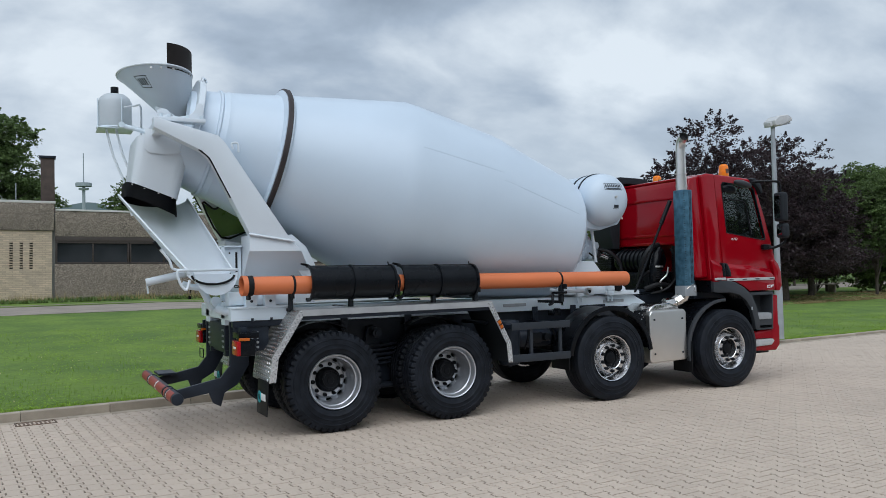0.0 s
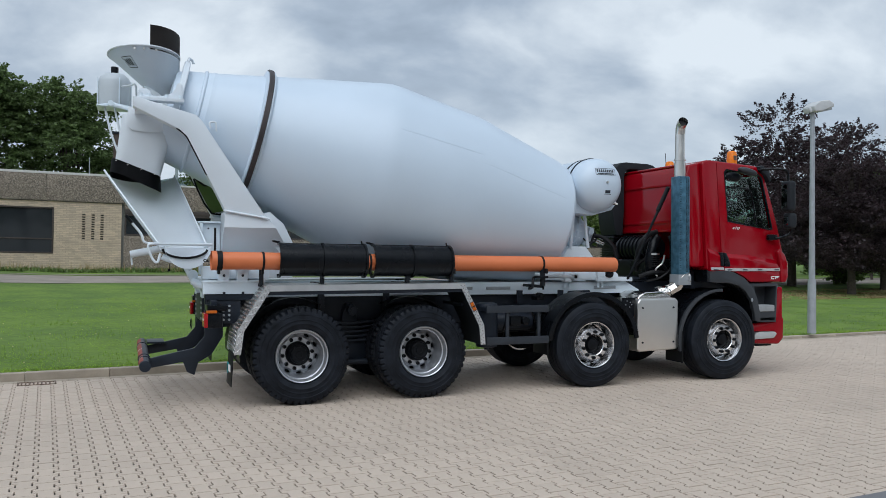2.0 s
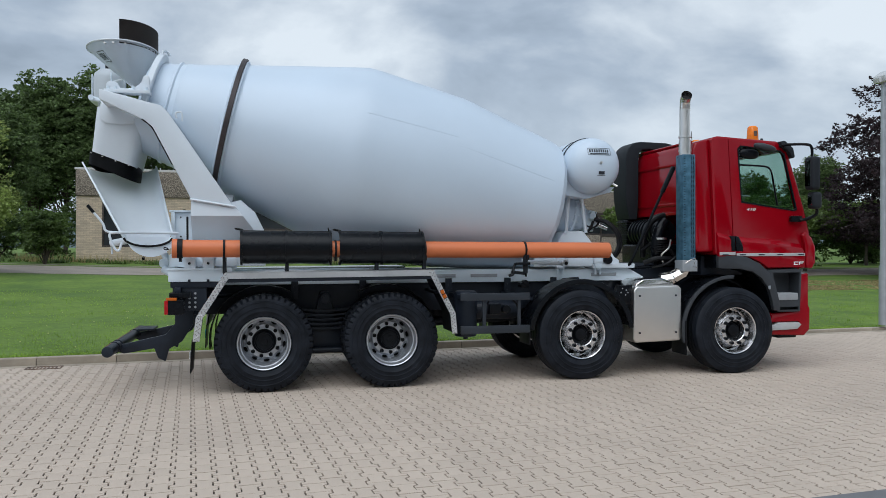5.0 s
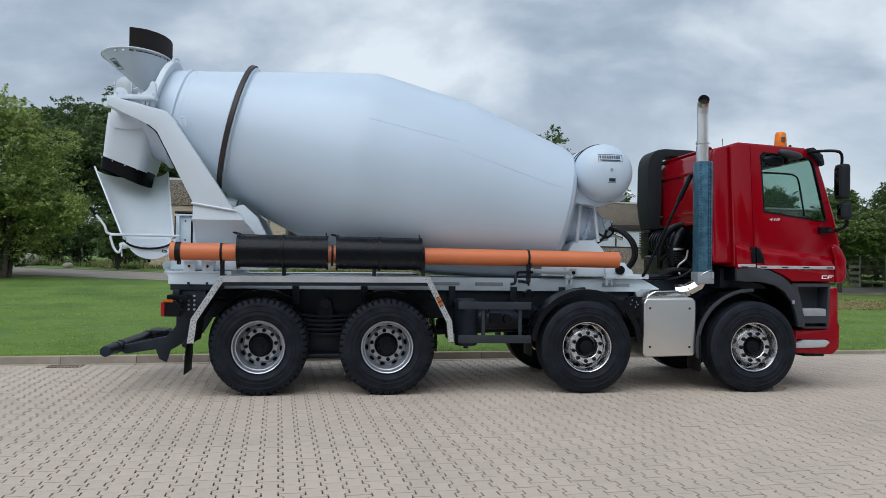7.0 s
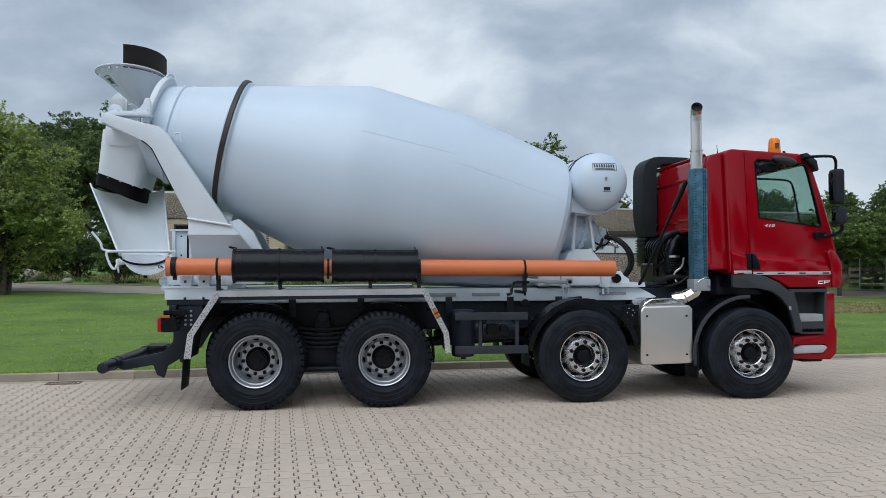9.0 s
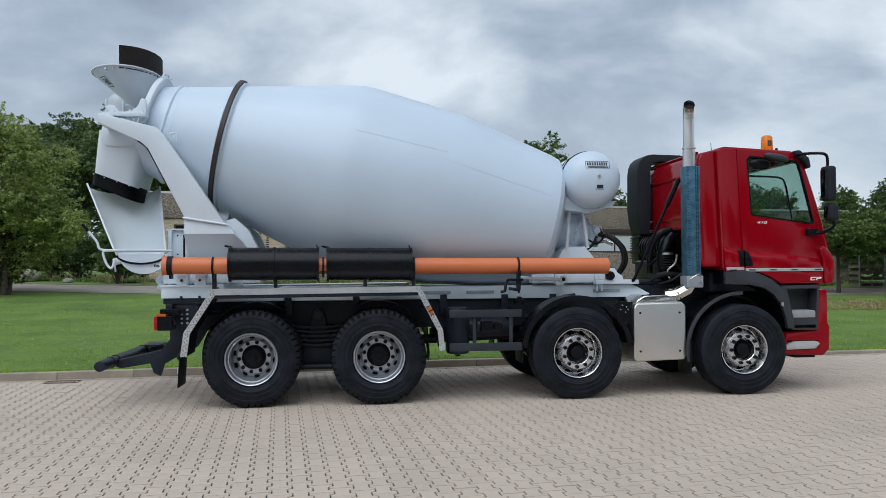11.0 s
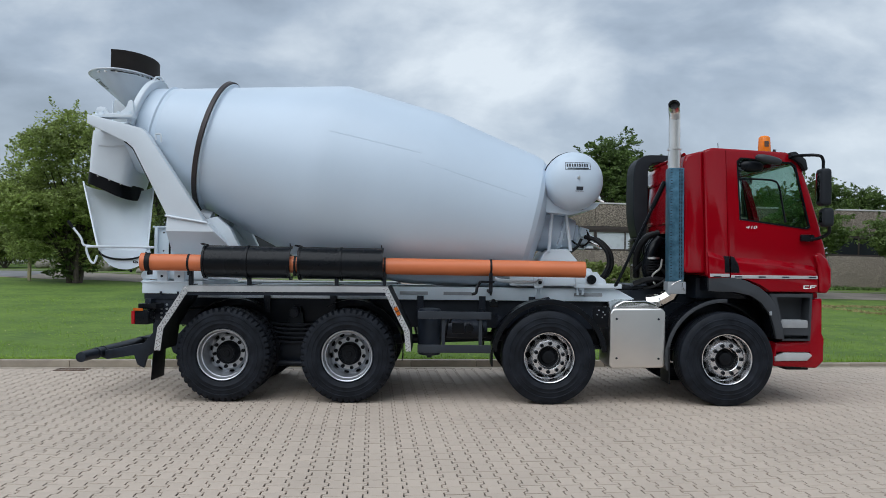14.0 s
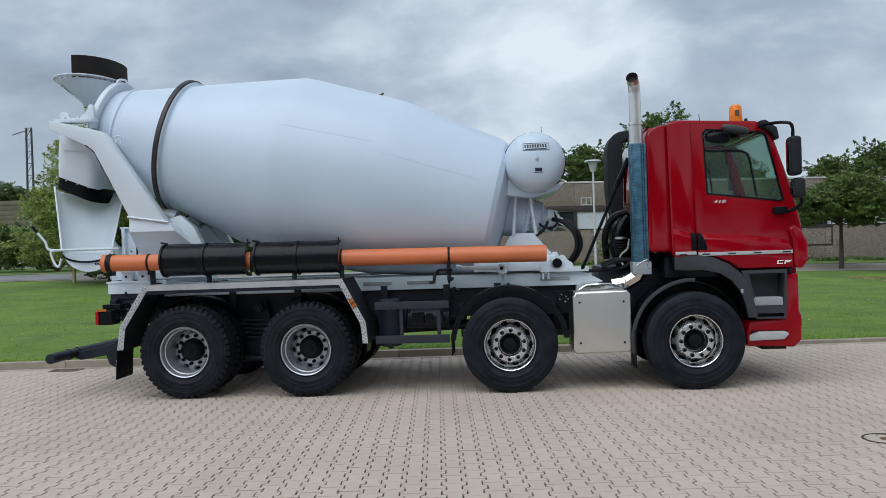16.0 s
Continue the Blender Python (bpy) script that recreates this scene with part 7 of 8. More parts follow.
# ---- trees, hedges and grass ----
def leaf_cloud(name, spots, size, material, seed, droop=0.0):
    """Thousands of small bent leaves, each a pair of triangles folded along its rib."""
    rng = np.random.default_rng(seed)
    n = len(spots)
    a = rng.normal(size=(n, 3))
    a[:, 2] = a[:, 2] * 0.55 - droop
    a /= np.linalg.norm(a, axis=1, keepdims=True)
    b = np.cross(a, rng.normal(size=(n, 3)))
    b /= np.linalg.norm(b, axis=1, keepdims=True)
    c = np.cross(a, b)
    s = size * rng.uniform(0.6, 1.35, size=(n, 1))
    v = np.empty((n, 4, 3))
    v[:, 0] = spots - a * s
    v[:, 1] = spots + b * s * 0.55 + c * s * 0.15
    v[:, 2] = spots + a * s
    v[:, 3] = spots - b * s * 0.55 + c * s * 0.15
    me = bpy.data.meshes.new(name)
    me.vertices.add(n * 4)
    me.vertices.foreach_set("co", v.ravel())
    me.loops.add(n * 4)
    me.loops.foreach_set("vertex_index", np.arange(n * 4))
    me.polygons.add(n)
    me.polygons.foreach_set("loop_start", np.arange(n) * 4)
    me.update(calc_edges=True)
    me.materials.append(material)
    return me


def crown_spots(rng, lobes, per_lobe, twigs, shell=0.55):
    """Leaf places: thick shells round the lobes, and twigs that stick out of them."""
    out, ends = [], []
    for (cx, cy, cz, r) in lobes:
        # flat sprays of leaves in a thick shell
        sprays = max(6, per_lobe // 26)
        d = rng.normal(size=(sprays, 3))
        d /= np.linalg.norm(d, axis=1, keepdims=True)
        d *= (r * (shell + (1 - shell) * rng.random(sprays) ** 0.6))[:, None]
        d[:, 2] *= 0.78
        p = np.repeat(d, 26, axis=0)
        reach = rng.normal(size=p.shape) * (0.15 * r, 0.15 * r, 0.045 * r)
        reach[:, 2] -= 0.28 * np.hypot(reach[:, 0], reach[:, 1])
        p = p + reach
        # gaps: leaves gather in clumps
        keep = np.array([noise.noise(Vector(q) * (2.3 / max(r, 0.6)) + Vector((cx, cy, cz))) > -0.22 for q in p])
        out.append(p[keep] + (cx, cy, cz))
        for _ in range(twigs):
            q = rng.normal(size=3)
            q[2] = abs(q[2]) * 0.7 - 0.15
            q /= np.linalg.norm(q)
            length = r * rng.uniform(0.25, 0.6)
            base = np.array((cx, cy, cz)) + q * r * 0.85 * (1, 1, 0.78)
            t = rng.random(46)
            side = rng.normal(size=(46, 3)) * (0.09 * r * (1.1 - t))[:, None]
            out.append(base + q * (t * length)[:, None] + side)
            ends.append(base + q * length)
    return np.concatenate(out), ends


def tree(name, label, height, radius, base, trunk_r, leaf_material, leaf, per_lobe, n_lobes, seed, squash=1.0, twigs=6, droop=0.0, stems=1, low=0.15, airy=0, fork=0.3):
    """A tapered trunk with limbs to every lobe of an uneven crown; drawn about its own foot."""
    rng = np.random.default_rng(seed)
    t = tagged(empty(name), label, "tree")
    lobes = []
    ch = (height - base) / 2
    while len(lobes) < n_lobes:
        q = rng.uniform(-1, 1, 3)
        if np.linalg.norm(q) < 1 and (q[2] > -0.75):
            taper = 1.0 - low * max(0.0, q[2])
            lobes.append((q[0] * radius * 0.78 * taper, q[1] * radius * 0.78 * taper, base + ch + q[2] * ch * 0.80, radius * rng.uniform(0.26, 0.42) * squash))
    if fork > 1:
        lobes += [(radius * f * math.cos(2.4 * k), radius * f * math.sin(2.4 * k), base + ch * (0.24 + 0.2 * f), radius * 0.27) for k, f in enumerate((0.12, 0.25, 0.3, 0.38, 0.45, 0.5, 0.55, 0.6, 0.65, 0.7, 0.72, 0.74, 0.76, 0.78))]
    wood = []
    for k in range(stems):
        dx, dy = (0, 0) if stems == 1 else (0.35 * math.cos(k * 2.4), 0.35 * math.sin(k * 2.4))
        top = base + ch * 1.3
        wood.append(tube([(dx * 0.4, dy * 0.4, -0.15), (dx * 0.6 + 0.03, dy * 0.6, max(base, 0.5) * 0.5), (dx + 0.06 * radius * 0.3, dy, base + ch * 0.6), (dx * 2 + 0.1, dy * 2, top)], [trunk_r * 1.25, trunk_r, trunk_r * 0.6, trunk_r * 0.15], 10, 5))
    part("trunk", join(*wood), M_BARK, t)
    limbs = []
    for cx, cy, cz, r in lobes:
        start = max(base * 0.75, fork, min(cz - 0.4, base + ch * (rng.uniform(0.0, 0.8) if fork < 1 else rng.uniform(0.25, 1.1))))
        limbs.append(tube([(0.02, 0, start), (cx * 0.45, cy * 0.45, start + (cz - start) * 0.55), (cx, cy, cz)], [trunk_r * (0.45 if fork < 1 else 0.22), trunk_r * (0.25 if fork < 1 else 0.10), trunk_r * 0.06], 6, 3))
    tagged(part("bough", join(*limbs), M_BARK, t), kind="stuff")
    if airy:
        high = [q for q in lobes if q[2] > base + ch * 1.1]
        deep = [q for q in lobes if q[2] <= base + ch * 1.1]
        spots = np.concatenate([crown_spots(rng, deep, per_lobe, 3)[0], crown_spots(rng, high, per_lobe // 20, airy)[0]])
    else:
        spots, ends = crown_spots(rng, lobes, per_lobe, twigs)
    ob = new("crown", leaf_cloud("crown", spots, leaf, leaf_material, seed, droop))
    ob.parent = t
    return t


def plant(t, x, y, scale=1.0, turn=0.0, z=None):
    c = copy_thing(t, Matrix.Translation((x, y, land(x, y) if z is None else z)) @ Matrix.Rotation(turn, 4, "Z"))
    c.scale = (scale, scale, scale)
    return c


def set_at(t, x, y, turn=0.0):
    t.location, t.rotation_euler = (x, y, land(x, y)), (0, 0, turn)
    return t


# the tall light-green tree on the lawn beside the path
set_at(tree("broadleaf_tree", "full light-green broadleaf tree beside the gravel path", 6.4, 2.65, -0.6, 0.10, M_LEAFLIGHT, 0.054, 2350, 38, 5, twigs=9, stems=4), -10.5, 19.3, 0.6)
# dark trees behind the building's brick end
dark = set_at(tree("tall_tree", "tall dark-green tree behind the flat-roofed building", 12.9, 3.6, 1.0, 0.16, M_LEAFDARK, 0.105, 1050, 36, 11, twigs=7, low=0.2), -5.4, 47.5)
for x, y, s, a in ((-10.2, 48.0, 1.04, 1.0), (-14.5, 47.0, 0.98, 2.1), (-17.5, 45.0, 0.88, 3.0), (-2.9, 49.5, 0.66, 4.2), (-12.4, 46.5, 0.85, 0.4), (-15.5, 36.0, 0.62, 1.7), (-12.4, 33.2, 0.62, 3.3), (4.6, 61.2, 0.78, 1.0)):
    tagged(plant(dark, x, y, s, a), group="dark trees behind the building")
tagged(dark, group="dark trees behind the building")

# mid-green trees behind the long wing
mid = set_at(tree("leafy_tree", "green leafy tree showing over the flat roof", 10.2, 3.6, 2.4, 0.15, M_LEAF, 0.100, 900, 36, 27, twigs=5, low=0.3), 14.4, 48.5)
for x, y, s, a in ((9.7, 50.0, 0.80, 1.3), (17.6, 51.0, 0.86, 0.2), (20.8, 54.0, 0.80, 2.2), (29.8, 50.0, 0.76, 4.0), (37.0, 56.0, 0.56, 5.0), (33.0, 66.0, 0.84, 0.5), (39.5, 62.0, 0.80, 3.6), (46.0, 61.0, 0.80, 2.0), (52.5, 62.0, 0.78, 5.5), (41.5, 47.0, 0.55, 3.0)):
    tagged(plant(mid, x, y, s, a), group="green trees behind the long wing")
tagged(mid, group="green trees behind the long wing")
# copper beech
cop = set_at(tree("copper_beech", "dark purple copper beech with an airy top on the lawn", 9.9, 4.5, 0.9, 0.22, M_LEAFCOPPER, 0.066, 2100, 52, 31, squash=0.74, low=0.3, airy=15, fork=2.0), 29.6, 23.2)
tagged(plant(cop, 26.2, 16.4, 0.74, 2.0), group="copper beeches")
tagged(plant(cop, 31.0, 19.0, 0.66, 4.0), group="copper beeches")
tagged(cop, group="copper beeches")
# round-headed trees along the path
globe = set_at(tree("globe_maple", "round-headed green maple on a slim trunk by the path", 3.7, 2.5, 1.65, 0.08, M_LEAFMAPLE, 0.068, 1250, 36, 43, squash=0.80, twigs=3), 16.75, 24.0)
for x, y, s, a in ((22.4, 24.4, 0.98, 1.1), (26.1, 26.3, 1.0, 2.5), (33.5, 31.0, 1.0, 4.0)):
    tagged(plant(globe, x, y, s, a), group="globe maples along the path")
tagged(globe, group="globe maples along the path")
# more wood on the far right, and an unseen row behind the camera's side of the yard
for x, y, s, a in ((52.0, 36.0, 0.74, 0.2), (60.0, 33.0, 0.78, 1.5), (56.0, 46.0, 0.74, 3.5), (50.0, 42.0, 0.62, 4.4), (62.0, 24.0, 0.7, 5.1), (-41.5, 62.0, 0.66, 0.9), (-36.5, 65.0, 0.68, 2.9), (-46.5, 61.0, 0.70, 4.4), (48.0, 29.0, 0.70, 0.7), (52.5, 30.0, 0.72, 2.6), (44.5, 31.5, 0.62, 5.6), (40.0, 27.5, 0.50, 0.3), (33.4, 17.2, 0.50, 1.1), (37.5, 17.5, 0.54, 3.1), (36.0, 22.0, 0.52, 2.1), (32.2, 33.8, 0.55, 0.9)):
    tagged(plant(dark, x, y, s, a), group="trees at the edge of the park")
# Unseen trees, added so that the cab's glass mirrors them instead of sky.
for k in range(22):
    tagged(plant(mid, -42 + 6.2 * k, -42 - 5 * (k % 3), 1.45 + 0.15 * (k % 2), k * 1.3, 0.0), group="trees across the yard")


def shrub(name, label, w, d, h, leaf_material, leaf, n, seed, x, y, z=None):
    rng = np.random.default_rng(seed)
    lobes = [(rng.uniform(-w, w) * 0.33, rng.uniform(-d, d) * 0.33, h * rng.uniform(0.25, 0.72), min(w, h) * rng.uniform(0.28, 0.42)) for _ in range(12)]
    spots, _ = crown_spots(rng, lobes, n, 5, 0.4)
    spots = spots[spots[:, 2] > -0.02]
    s = tagged(empty(name, (x, y, land(x, y) if z is None else z)), label, "shrub")
    stems = part("stems", join(*[tube([(0, 0, -0.05), (cx * 0.5, cy * 0.5, cz * 0.5), (cx, cy, cz)], [0.03, 0.02, 0.008], 6, 2) for cx, cy, cz, r in lobes]), M_BARK)
    stems.parent = s
    ob = new("foliage", leaf_cloud("foliage", spots, leaf, leaf_material, seed))
    ob.parent = s
    return s


shrub("leafy_suckers", "leafy suckers round the foot of the broadleaf tree", 1.2, 1.1, 1.3, M_LEAF, 0.045, 320, 55, -10.5, 19.3)
shrub("round_bush", "dense green bush in front of the building", 1.45, 1.4, 2.55, M_LEAF, 0.055, 1100, 51, -8.5, 25.6)
shrub("round_bush", "dense green bush in front of the building", 2.2, 2.0, 2.0, M_LEAFDARK, 0.06, 800, 52, -12.4, 29.2)
for k, (x, y, w, h) in enumerate(((-13.2, 27.5, 3.2, 2.2), (-16.5, 26.0, 3.4, 2.3), (-20, 27.0, 3.6, 2.2), (-24, 26, 3.8, 2.3), (-14.6, 31, 3.0, 2.6), (-12.0, 31.6, 3.4, 2.8), (-10.0, 32.4, 3.0, 2.6), (-17.6, 31.4, 3.6, 2.8), (-21.0, 32.0, 3.8, 2.8), (-18.6, 40.0, 4.2, 3.2), (-22.6, 40.5, 4.2, 3.0), (-26.6, 38.0, 4.6, 3.0), (-30.4, 38.5, 4.6, 3.0), (-34.2, 39.0, 4.6, 3.0), (-38.0, 39.5, 4.6, 3.0))):
    shrub("hedge_bush", "dark green hedge bush behind the path", w, 2.0, h, (M_LEAF, M_LEAFLIGHT)[k % 2] if k < 5 or k > 10 else M_LEAFDARK, 0.07, 800, 60 + k, x, y)
for k, x in enumerate((8.6, 9.8, 11.0)):
    shrub("low_shrub", "low yellow-green shrub under the windows", 1.3, 1.0, 1.1, M_LEAFLIGHT, 0.05, 420, 80 + k, x, 28.6 + 0.3 * (k % 2))
for k in range(9):
    shrub("hedge_bush", "green hedge bush at the edge of the park", 4.6, 2.4, 2.3, M_LEAF if k % 2 else M_LEAFDARK, 0.09, 600, 90 + k, 36.5 + 4.4 * k, 34.0 - 1.4 * k)


for k, (x, y) in enumerate(((33.8, 24.4), (35.6, 22.4), (37.2, 19.8), (38.6, 17.2), (41.5, 15.5), (28.6, 33.0), (31.4, 33.6), (34.4, 33.4))):
    shrub("hedge_bush", "green hedge bush at the edge of the park", 3.6, 2.4, 2.5, M_LEAFDARK if k % 2 else M_LEAF, 0.08, 700, 120 + k, x, y)


def blades(name, n, u0, u1, v0, v1, h0, h1, material, label, seed, w=0.008, clumps=False, flat=(0.0, 0.6)):
    """Grass: narrow upright triangles leaning every way."""
    rng = np.random.default_rng(seed)
    u, v = rng.uniform(u0, u1, n), v0 + (v1 - v0) * rng.random(n) ** 1.6
    if clumps:
        keep = np.array([noise.noise(Vector((a * 0.9, b * 0.9, seed))) > rng.uniform(-0.25, 0.45) for a, b in zip(u, v)])
        u, v = u[keep], v[keep]
        n = len(u)
    verts = np.empty((n, 3, 3))
    for i in range(n):
        p = yard(u[i], v[i])
        z = land(p.x, p.y)
        a, h, lean = rng.uniform(0, 6.283), rng.uniform(h0, h1), rng.uniform(*flat)
        dx, dy = math.cos(a), math.sin(a)
        verts[i] = ((p.x - dx * w, p.y - dy * w, z - 0.005), (p.x + dx * w, p.y + dy * w, z - 0.005), (p.x - dy * h * lean, p.y + dx * h * lean, z + h))
    me = bpy.data.meshes.new(name)
    me.vertices.add(n * 3)
    me.vertices.foreach_set("co", verts.ravel())
    me.loops.add(n * 3)
    me.loops.foreach_set("vertex_index", np.arange(n * 3))
    me.polygons.add(n)
    me.polygons.foreach_set("loop_start", np.arange(n) * 3)
    me.update(calc_edges=True)
    me.materials.append(material)
    return tagged(new(name, me), label, "grass", kind="stuff")


blades("lawn_grass", 150000, -13, 19, 0.16, 12.0, 0.008, 0.016, M_BLADE, "short mown lawn grass behind the kerb", 7, 0.008, True, (2.5, 6.0))
blades("lawn_tufts", 40000, -13, 19, 0.2, 12.0, 0.02, 0.055, M_BLADE, "tufts of longer light-green grass in the lawn", 17, 0.005, True, (0.0, 0.5))
blades("kerb_grass", 7000, -12, 20, 0.155, 0.35, 0.018, 0.05, M_BLADE, "longer grass fringe along the kerb", 8, 0.007, False, (1.0, 3.0))
blades("meadow_grass", 42000, 14, 40, 9.0, 14.5, 0.02, 0.07, M_DRYGRASS, "dry brown meadow grass strip on the lawn", 9, 0.03, True, (0.8, 2.4))
blades("wall_weeds", 30000, -14, 30, 24.4, 27.2, 0.03, 0.18, M_LEAF, "weeds and grass at the foot of the building", 10, 0.035, True, (0.4, 1.6))
blades("dry_weeds", 5200, -14, 12, 25.0, 27.2, 0.05, 0.42, M_DRYGRASS, "sparse dry weeds against the building's foot", 11, 0.015, True)
bm = join(*[turned(bmesh.ops.create_icosphere(b := bmesh.new(), subdivisions=1, radius=0.011) and b, Matrix.Translation((p.x, p.y, land(p.x, p.y) + 0.055))) for p in (yard(random.uniform(-10, 14), 0.4 + 5.5 * random.random()) for _ in range(170))])
tagged(part("clover_heads", bm, M_FLOWER), "tiny pale yellow clover heads in the lawn", "flowers", kind="stuff")

dark.scale = (1.0, 1.0, 0.99)

# boulders, post, pallet stack, car, noise barrier, mast, far hill and tower
def boulder(x, y, r, seed, flat=0.75):
    bm = bmesh.new()
    bmesh.ops.create_icosphere(bm, subdivisions=3, radius=r)
    for v in bm.verts:
        v.co *= 1 + 0.22 * noise.noise(v.co * (1.6 / r) + Vector((seed, 0, 0)))
        v.co.z *= flat
    turned(bm, Matrix.Translation((x, y, land(x, y) + r * flat * 0.7)))
    return tagged(part("boulder", bm, M_ROCK, smooth=60), "pale rounded boulder beside the path", "boulder", group="boulders along the path")


for args in ((-12.06, 25.9, 0.36, 2.0, 0.85), (-10.41, 25.46, 0.22, 3.0, 0.55), (-14.15, 25.9, 0.36, 1.0), (-14.95, 26.2, 0.32, 4.0)):
    boulder(*args)
wp = land(-12.2, 19.6)
tagged(part("wooden_post", join(box(-12.25, -12.15, 19.55, 19.65, wp - 0.1, wp + 0.80, 0.012), box(-12.26, -12.14, 19.54, 19.66, wp + 0.76, wp + 0.84, 0.01)), M_POST), "short pale wooden post on the lawn", "post")
stackx, stacky = 26.7, 28.8
sz = land(stackx, stacky)
rack = tagged(empty("pallet_rack", (stackx, stacky, sz)), "grey stack of wire pallets by the path", "pallets")
for k in range(4):
    part("pallet", join(*[box(stackx - 0.7, stackx + 0.7, stacky - 0.4 + 0.2 * j, stacky - 0.3 + 0.2 * j, sz + 0.3 * k + 0.14, sz + 0.3 * k + 0.17, 0.0) for j in range(5)], *[box(stackx - 0.65 + 0.6 * j, stackx - 0.55 + 0.6 * j, stacky - 0.4, stacky + 0.5, sz + 0.3 * k, sz + 0.3 * k + 0.14, 0.0) for j in range(3)]), M_WOOD, rack)
for dx in (-0.68, 0.68):
    part("upright", rod((stackx + dx, stacky - 0.42, sz), (stackx + dx, stacky - 0.42, sz + 1.55), 0.03, 8), M_GALV, rack)

cx, cy = 64.3, 54.5
cz = land(cx, cy)
car = tagged(empty("parked_car", (cx, cy, cz)), "small black parked car far behind the trees", "car")
turn_car = Matrix.Translation((cx, cy, cz)) @ Matrix.Rotation(radians(-25), 4, "Z")
body = prism([(-2.1, 0.32), (-2.12, 0.72), (-1.95, 0.86), (-1.1, 0.95), (-0.55, 1.38), (0.75, 1.42), (1.55, 0.98), (2.05, 0.88), (2.12, 0.5), (2.05, 0.30)], -0.86, 0.86, 0.08, 3)
part("body", turned(body, turn_car), M_CARPAINT, car)
part("side_window", turned(prism([(-0.95, 0.98), (-0.5, 1.32), (0.7, 1.35), (1.25, 1.0)], -0.875, -0.855), turn_car), M_PANE, car)
for x in (-1.32, 1.36):
    for y in (-0.85, 0.70):
        part("wheel", turned(along_y(x, 0.32, y, y + 0.18, 0.32, 20, 0.03), turn_car), M_RUBBER, car)
sp = Vector((44.0, 40.0, land(44.0, 40.0)))
tagged(part("sign_post", join(rod(sp, sp + Vector((0, 0, 2.3)), 0.035, 8), box(sp.x - 0.25, sp.x + 0.25, sp.y - 0.02, sp.y + 0.02, sp.z + 1.7, sp.z + 2.3, 0.01)), M_GALV), "thin grey sign post beside the lane", "sign post")
bench = tagged(part("park_bench", join(box(33.2, 35.0, 20.6, 21.0, land(34, 20.8) + 0.42, land(34, 20.8) + 0.48, 0.01), box(33.3, 33.4, 20.6, 21.0, land(34, 20.8) - 0.05, land(34, 20.8) + 0.42, 0.01), box(34.8, 34.9, 20.6, 21.0, land(34, 20.8) - 0.05, land(34, 20.8) + 0.42, 0.01)), M_WOOD), "low dark wooden park bench under the trees", "bench")

wall = tagged(empty("noise_barrier", (-33.0, 43.0, 1.0)), "long noise barrier of weathered boards between posts", "noise barrier")
for k in range(7):
    x0 = -52 + 4.0 * k
    part("barrier_post", box(x0 - 0.09, x0 + 0.09, 42.9, 43.1, 0.4, 5.78, 0.01), M_GALV, wall)
    for j in range(7):
        part("barrier_board", box(x0 + 0.1, x0 + 3.9, 42.96, 43.04, 3.47 + 0.325 * j, 3.775 + 0.325 * j, 0.012), M_BARRIER, wall)
    part("barrier_plinth", box(x0 + 0.1, x0 + 3.9, 42.94, 43.06, 0.4, 3.44, 0.01), M_COPING, wall)
mx, my = -31.6, 49.0
mast = tagged(empty("lattice_mast", (mx, my, 0.8)), "tall grey steel lattice mast behind the barrier", "mast")
for dx in (-0.28, 0.28):
    for dy in (-0.07, 0.07):
        part("leg", rod((mx + dx, my + dy, 0.8), (mx + dx * 0.7, my + dy * 0.7, 11.6), 0.05, 6), M_MAST, mast)
for k in range(12):
    z = 1.0 + 0.88 * k
    part("brace", join(rod((mx - 0.27, my - 0.07, z), (mx + 0.25, my - 0.07, z + 0.88), 0.025, 6), rod((mx - 0.27, my - 0.07, z + 0.88), (mx + 0.25, my - 0.07, z + 0.88), 0.025, 6)), M_MAST, mast)
part("bracket_arm", rod((mx - 1.3, my, 11.1), (mx, my, 11.45), 0.035, 6), M_MAST, mast)
strip("lane", 19.0, 22.0, -60, -13.5, 0.02, M_ASPHALT, "grey asphalt lane between lawn and hedge")
bm = bmesh.new()
ridge = []
for n in range(240):
    k = n * 59 / 239
    a = radians(40 + 100 * k / 59)
    h = 52 + 26 * noise.noise(Vector((k * 0.12, 0.0, 9.0))) + 12 * noise.noise(Vector((k * 0.6, 2.0, 9.0))) + 48 * math.exp(-((40 + 100 * k / 59 - 87.0) / 4.2) ** 2)
    x, y = 1100 * math.cos(a), 1100 * math.sin(a)
    ridge.append((bm.verts.new((x, y, -5)), bm.verts.new((x * 1.06, y * 1.06, h))))
for (a0, a1), (b0, b1) in zip(ridge, ridge[1:]):
    bm.faces.new((a0, b0, b1, a1))
tagged(part("backdrop", bm, M_HILL), "far wooded hills in the haze", "hills", kind="structure")
tw = Vector((51.0, 1020.0, 0.0))
tower = tagged(empty("radio_tower", tw), "slender radio tower on the far hill", "tower")
part("shaft", rod(tw, tw + Vector((0, 0, 116)), 2.2, 12, 1.7), M_TOWER, tower)
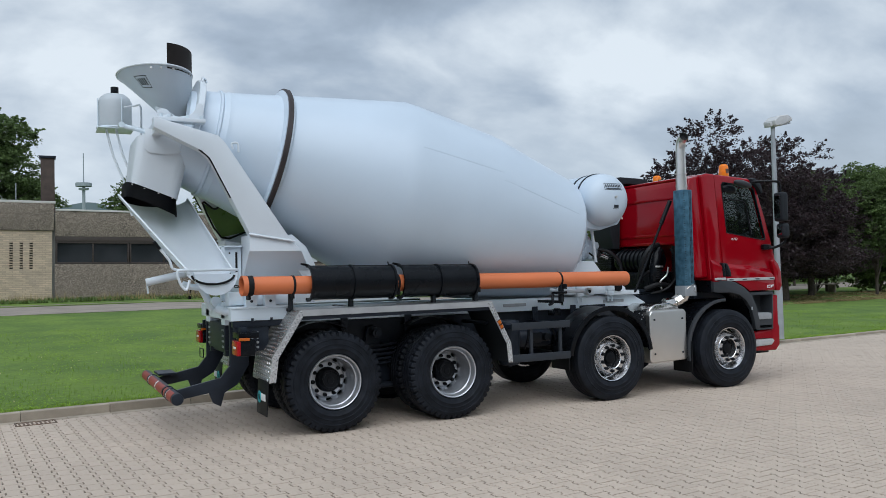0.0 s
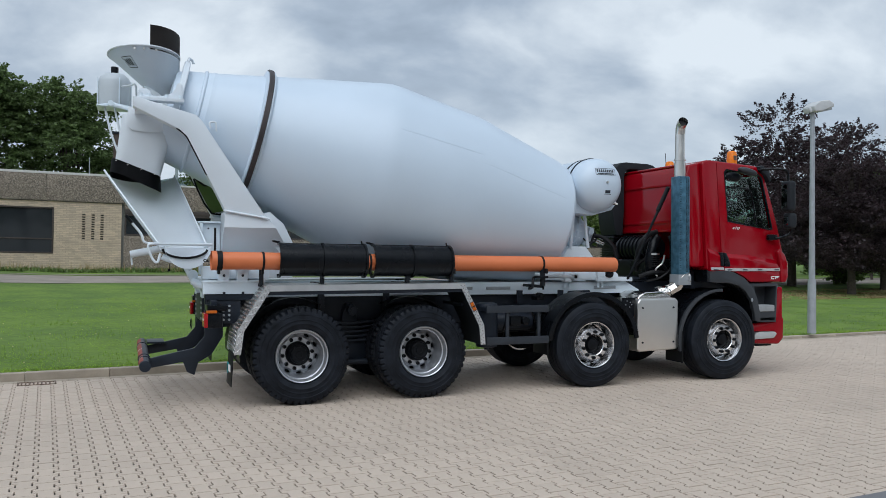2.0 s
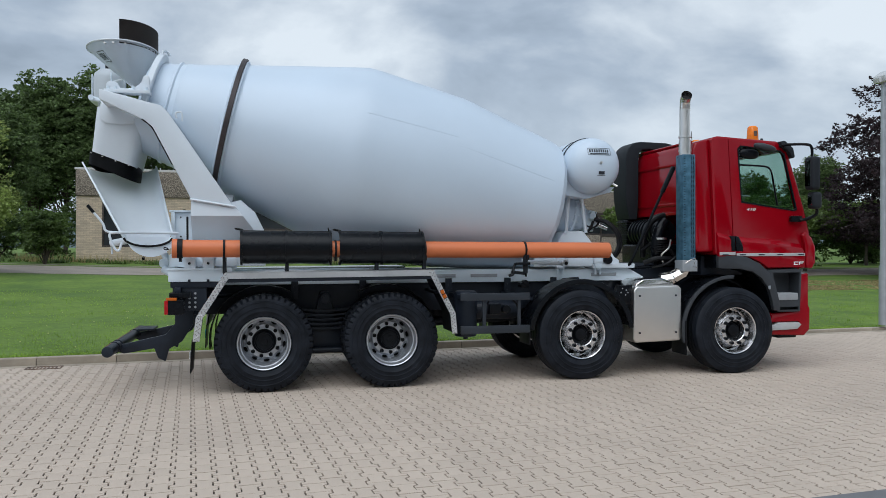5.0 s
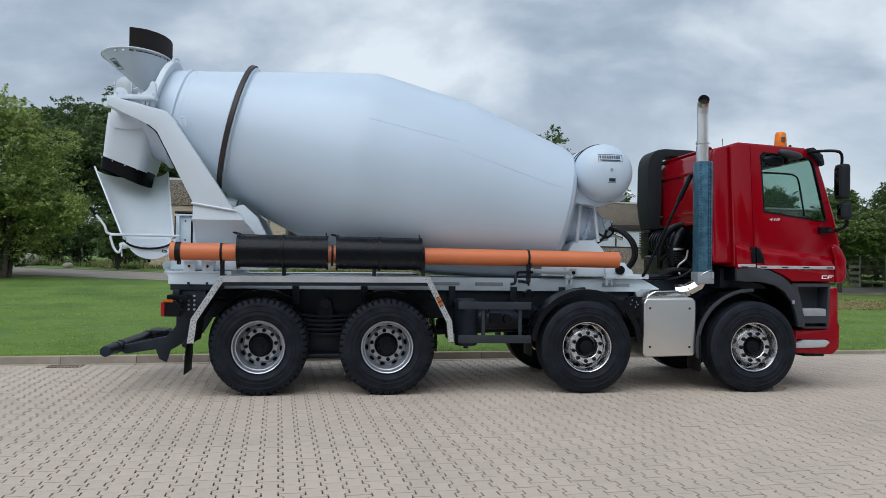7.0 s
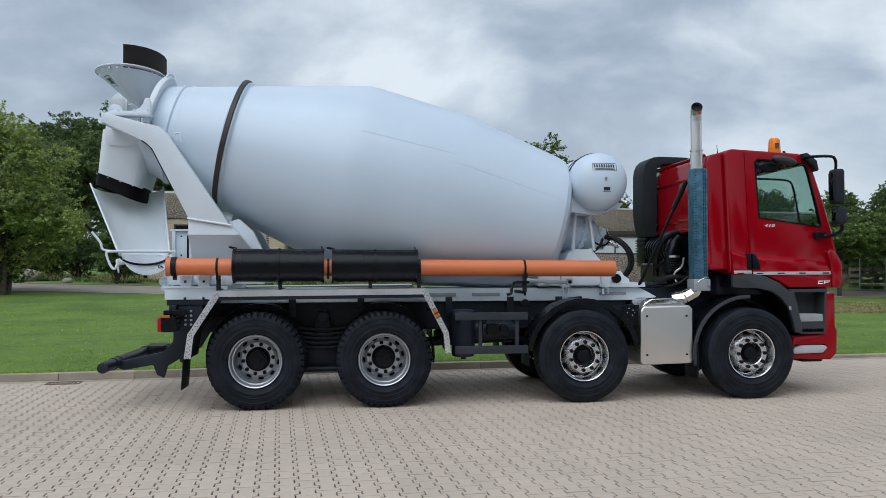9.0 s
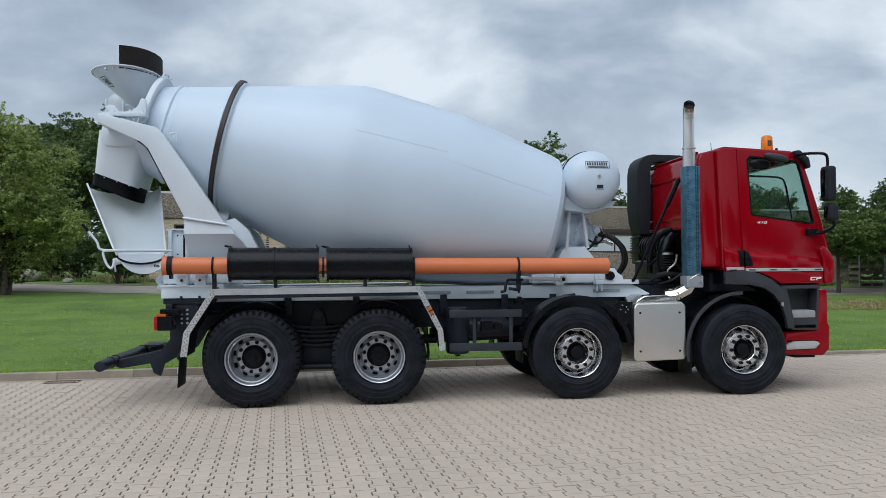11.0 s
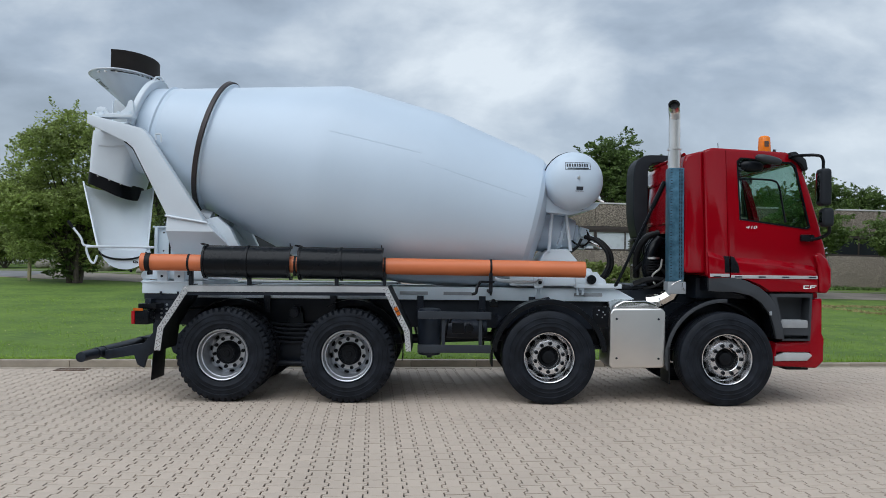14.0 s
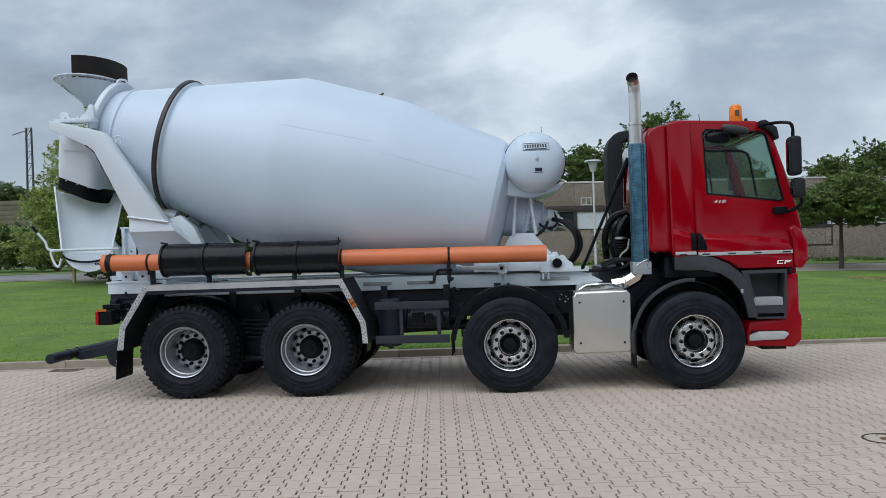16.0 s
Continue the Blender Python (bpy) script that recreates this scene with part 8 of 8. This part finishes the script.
part("platform", join(rod(tw + Vector((0, 0, 111)), tw + Vector((0, 0, 115)), 9, 20), rod(tw + Vector((0, 0, 107)), tw + Vector((0, 0, 109)), 5.5, 20)), M_TOWER, tower)
part("antenna", rod(tw + Vector((0, 0, 115)), tw + Vector((0, 0, 150)), 0.7, 8, 0.45), M_TOWER, tower)

# ---- paving stones ----
near_stone = stone_mesh("paving_stone")
picked, rest = [], []
for p, rng in stone_spots():
    (picked if (-2.6 < p.x < 2.2 and -4.7 < p.y < -2.6 and len(picked) < 300) else rest).append((p, rng.gauss(0, 0.0009), rng.gauss(0, 0.004)))
for p, dz, a in picked:
    ob = new("paving_stone", near_stone)
    ob.parent = paving
    ob.matrix_basis = Matrix.Translation((p.x, p.y, dz)) @ Matrix.Rotation(SKEW + a, 4, "Z")
base = np.array([v.co for v in near_stone.vertices])
polys = [tuple(q.vertices) for q in near_stone.polygons]
verts = np.empty((len(rest), len(base), 3))
for i, (p, dz, a) in enumerate(rest):
    c, s = math.cos(SKEW + a), math.sin(SKEW + a)
    verts[i, :, 0] = p.x + c * base[:, 0] - s * base[:, 1]
    verts[i, :, 1] = p.y + s * base[:, 0] + c * base[:, 1]
    verts[i, :, 2] = dz + base[:, 2]
me = bpy.data.meshes.new("paving_stones")
m = len(base)
me.from_pydata(verts.reshape(-1, 3).tolist(), [], [tuple(v + i * m for v in q) for i in range(len(rest)) for q in polys])
me.materials.append(M_PAVER)
stones = tagged(new("paving_stones", me), kind="stuff")
stones.parent = paving
bm = bmesh.new()
for quad in (((-60, -60), (60, -60), (60, -7.84), (-60, -7.84)),):
    bm.faces.new([bm.verts.new(yard(u, v, 0.0045)) for u, v in quad])
tagged(part("dark_pavement", bm, M_GREYPAVER, smooth=0), "dark grey paving on the near side of the yard", "pavement", kind="structure")
bm = bmesh.new()
for quad in (((14.4, -7.8), (90, -7.8), (90, -0.16), (14.4, -0.16)), ((-90, -7.8), (-9.2, -7.8), (-9.2, -0.16), (-90, -0.16))):
    bm.faces.new([bm.verts.new(yard(u, v, -0.003)) for u, v in quad])
tagged(part("far_pavement", bm, M_PAVER, smooth=0), "beige paving farther along the yard", "pavement", kind="structure")
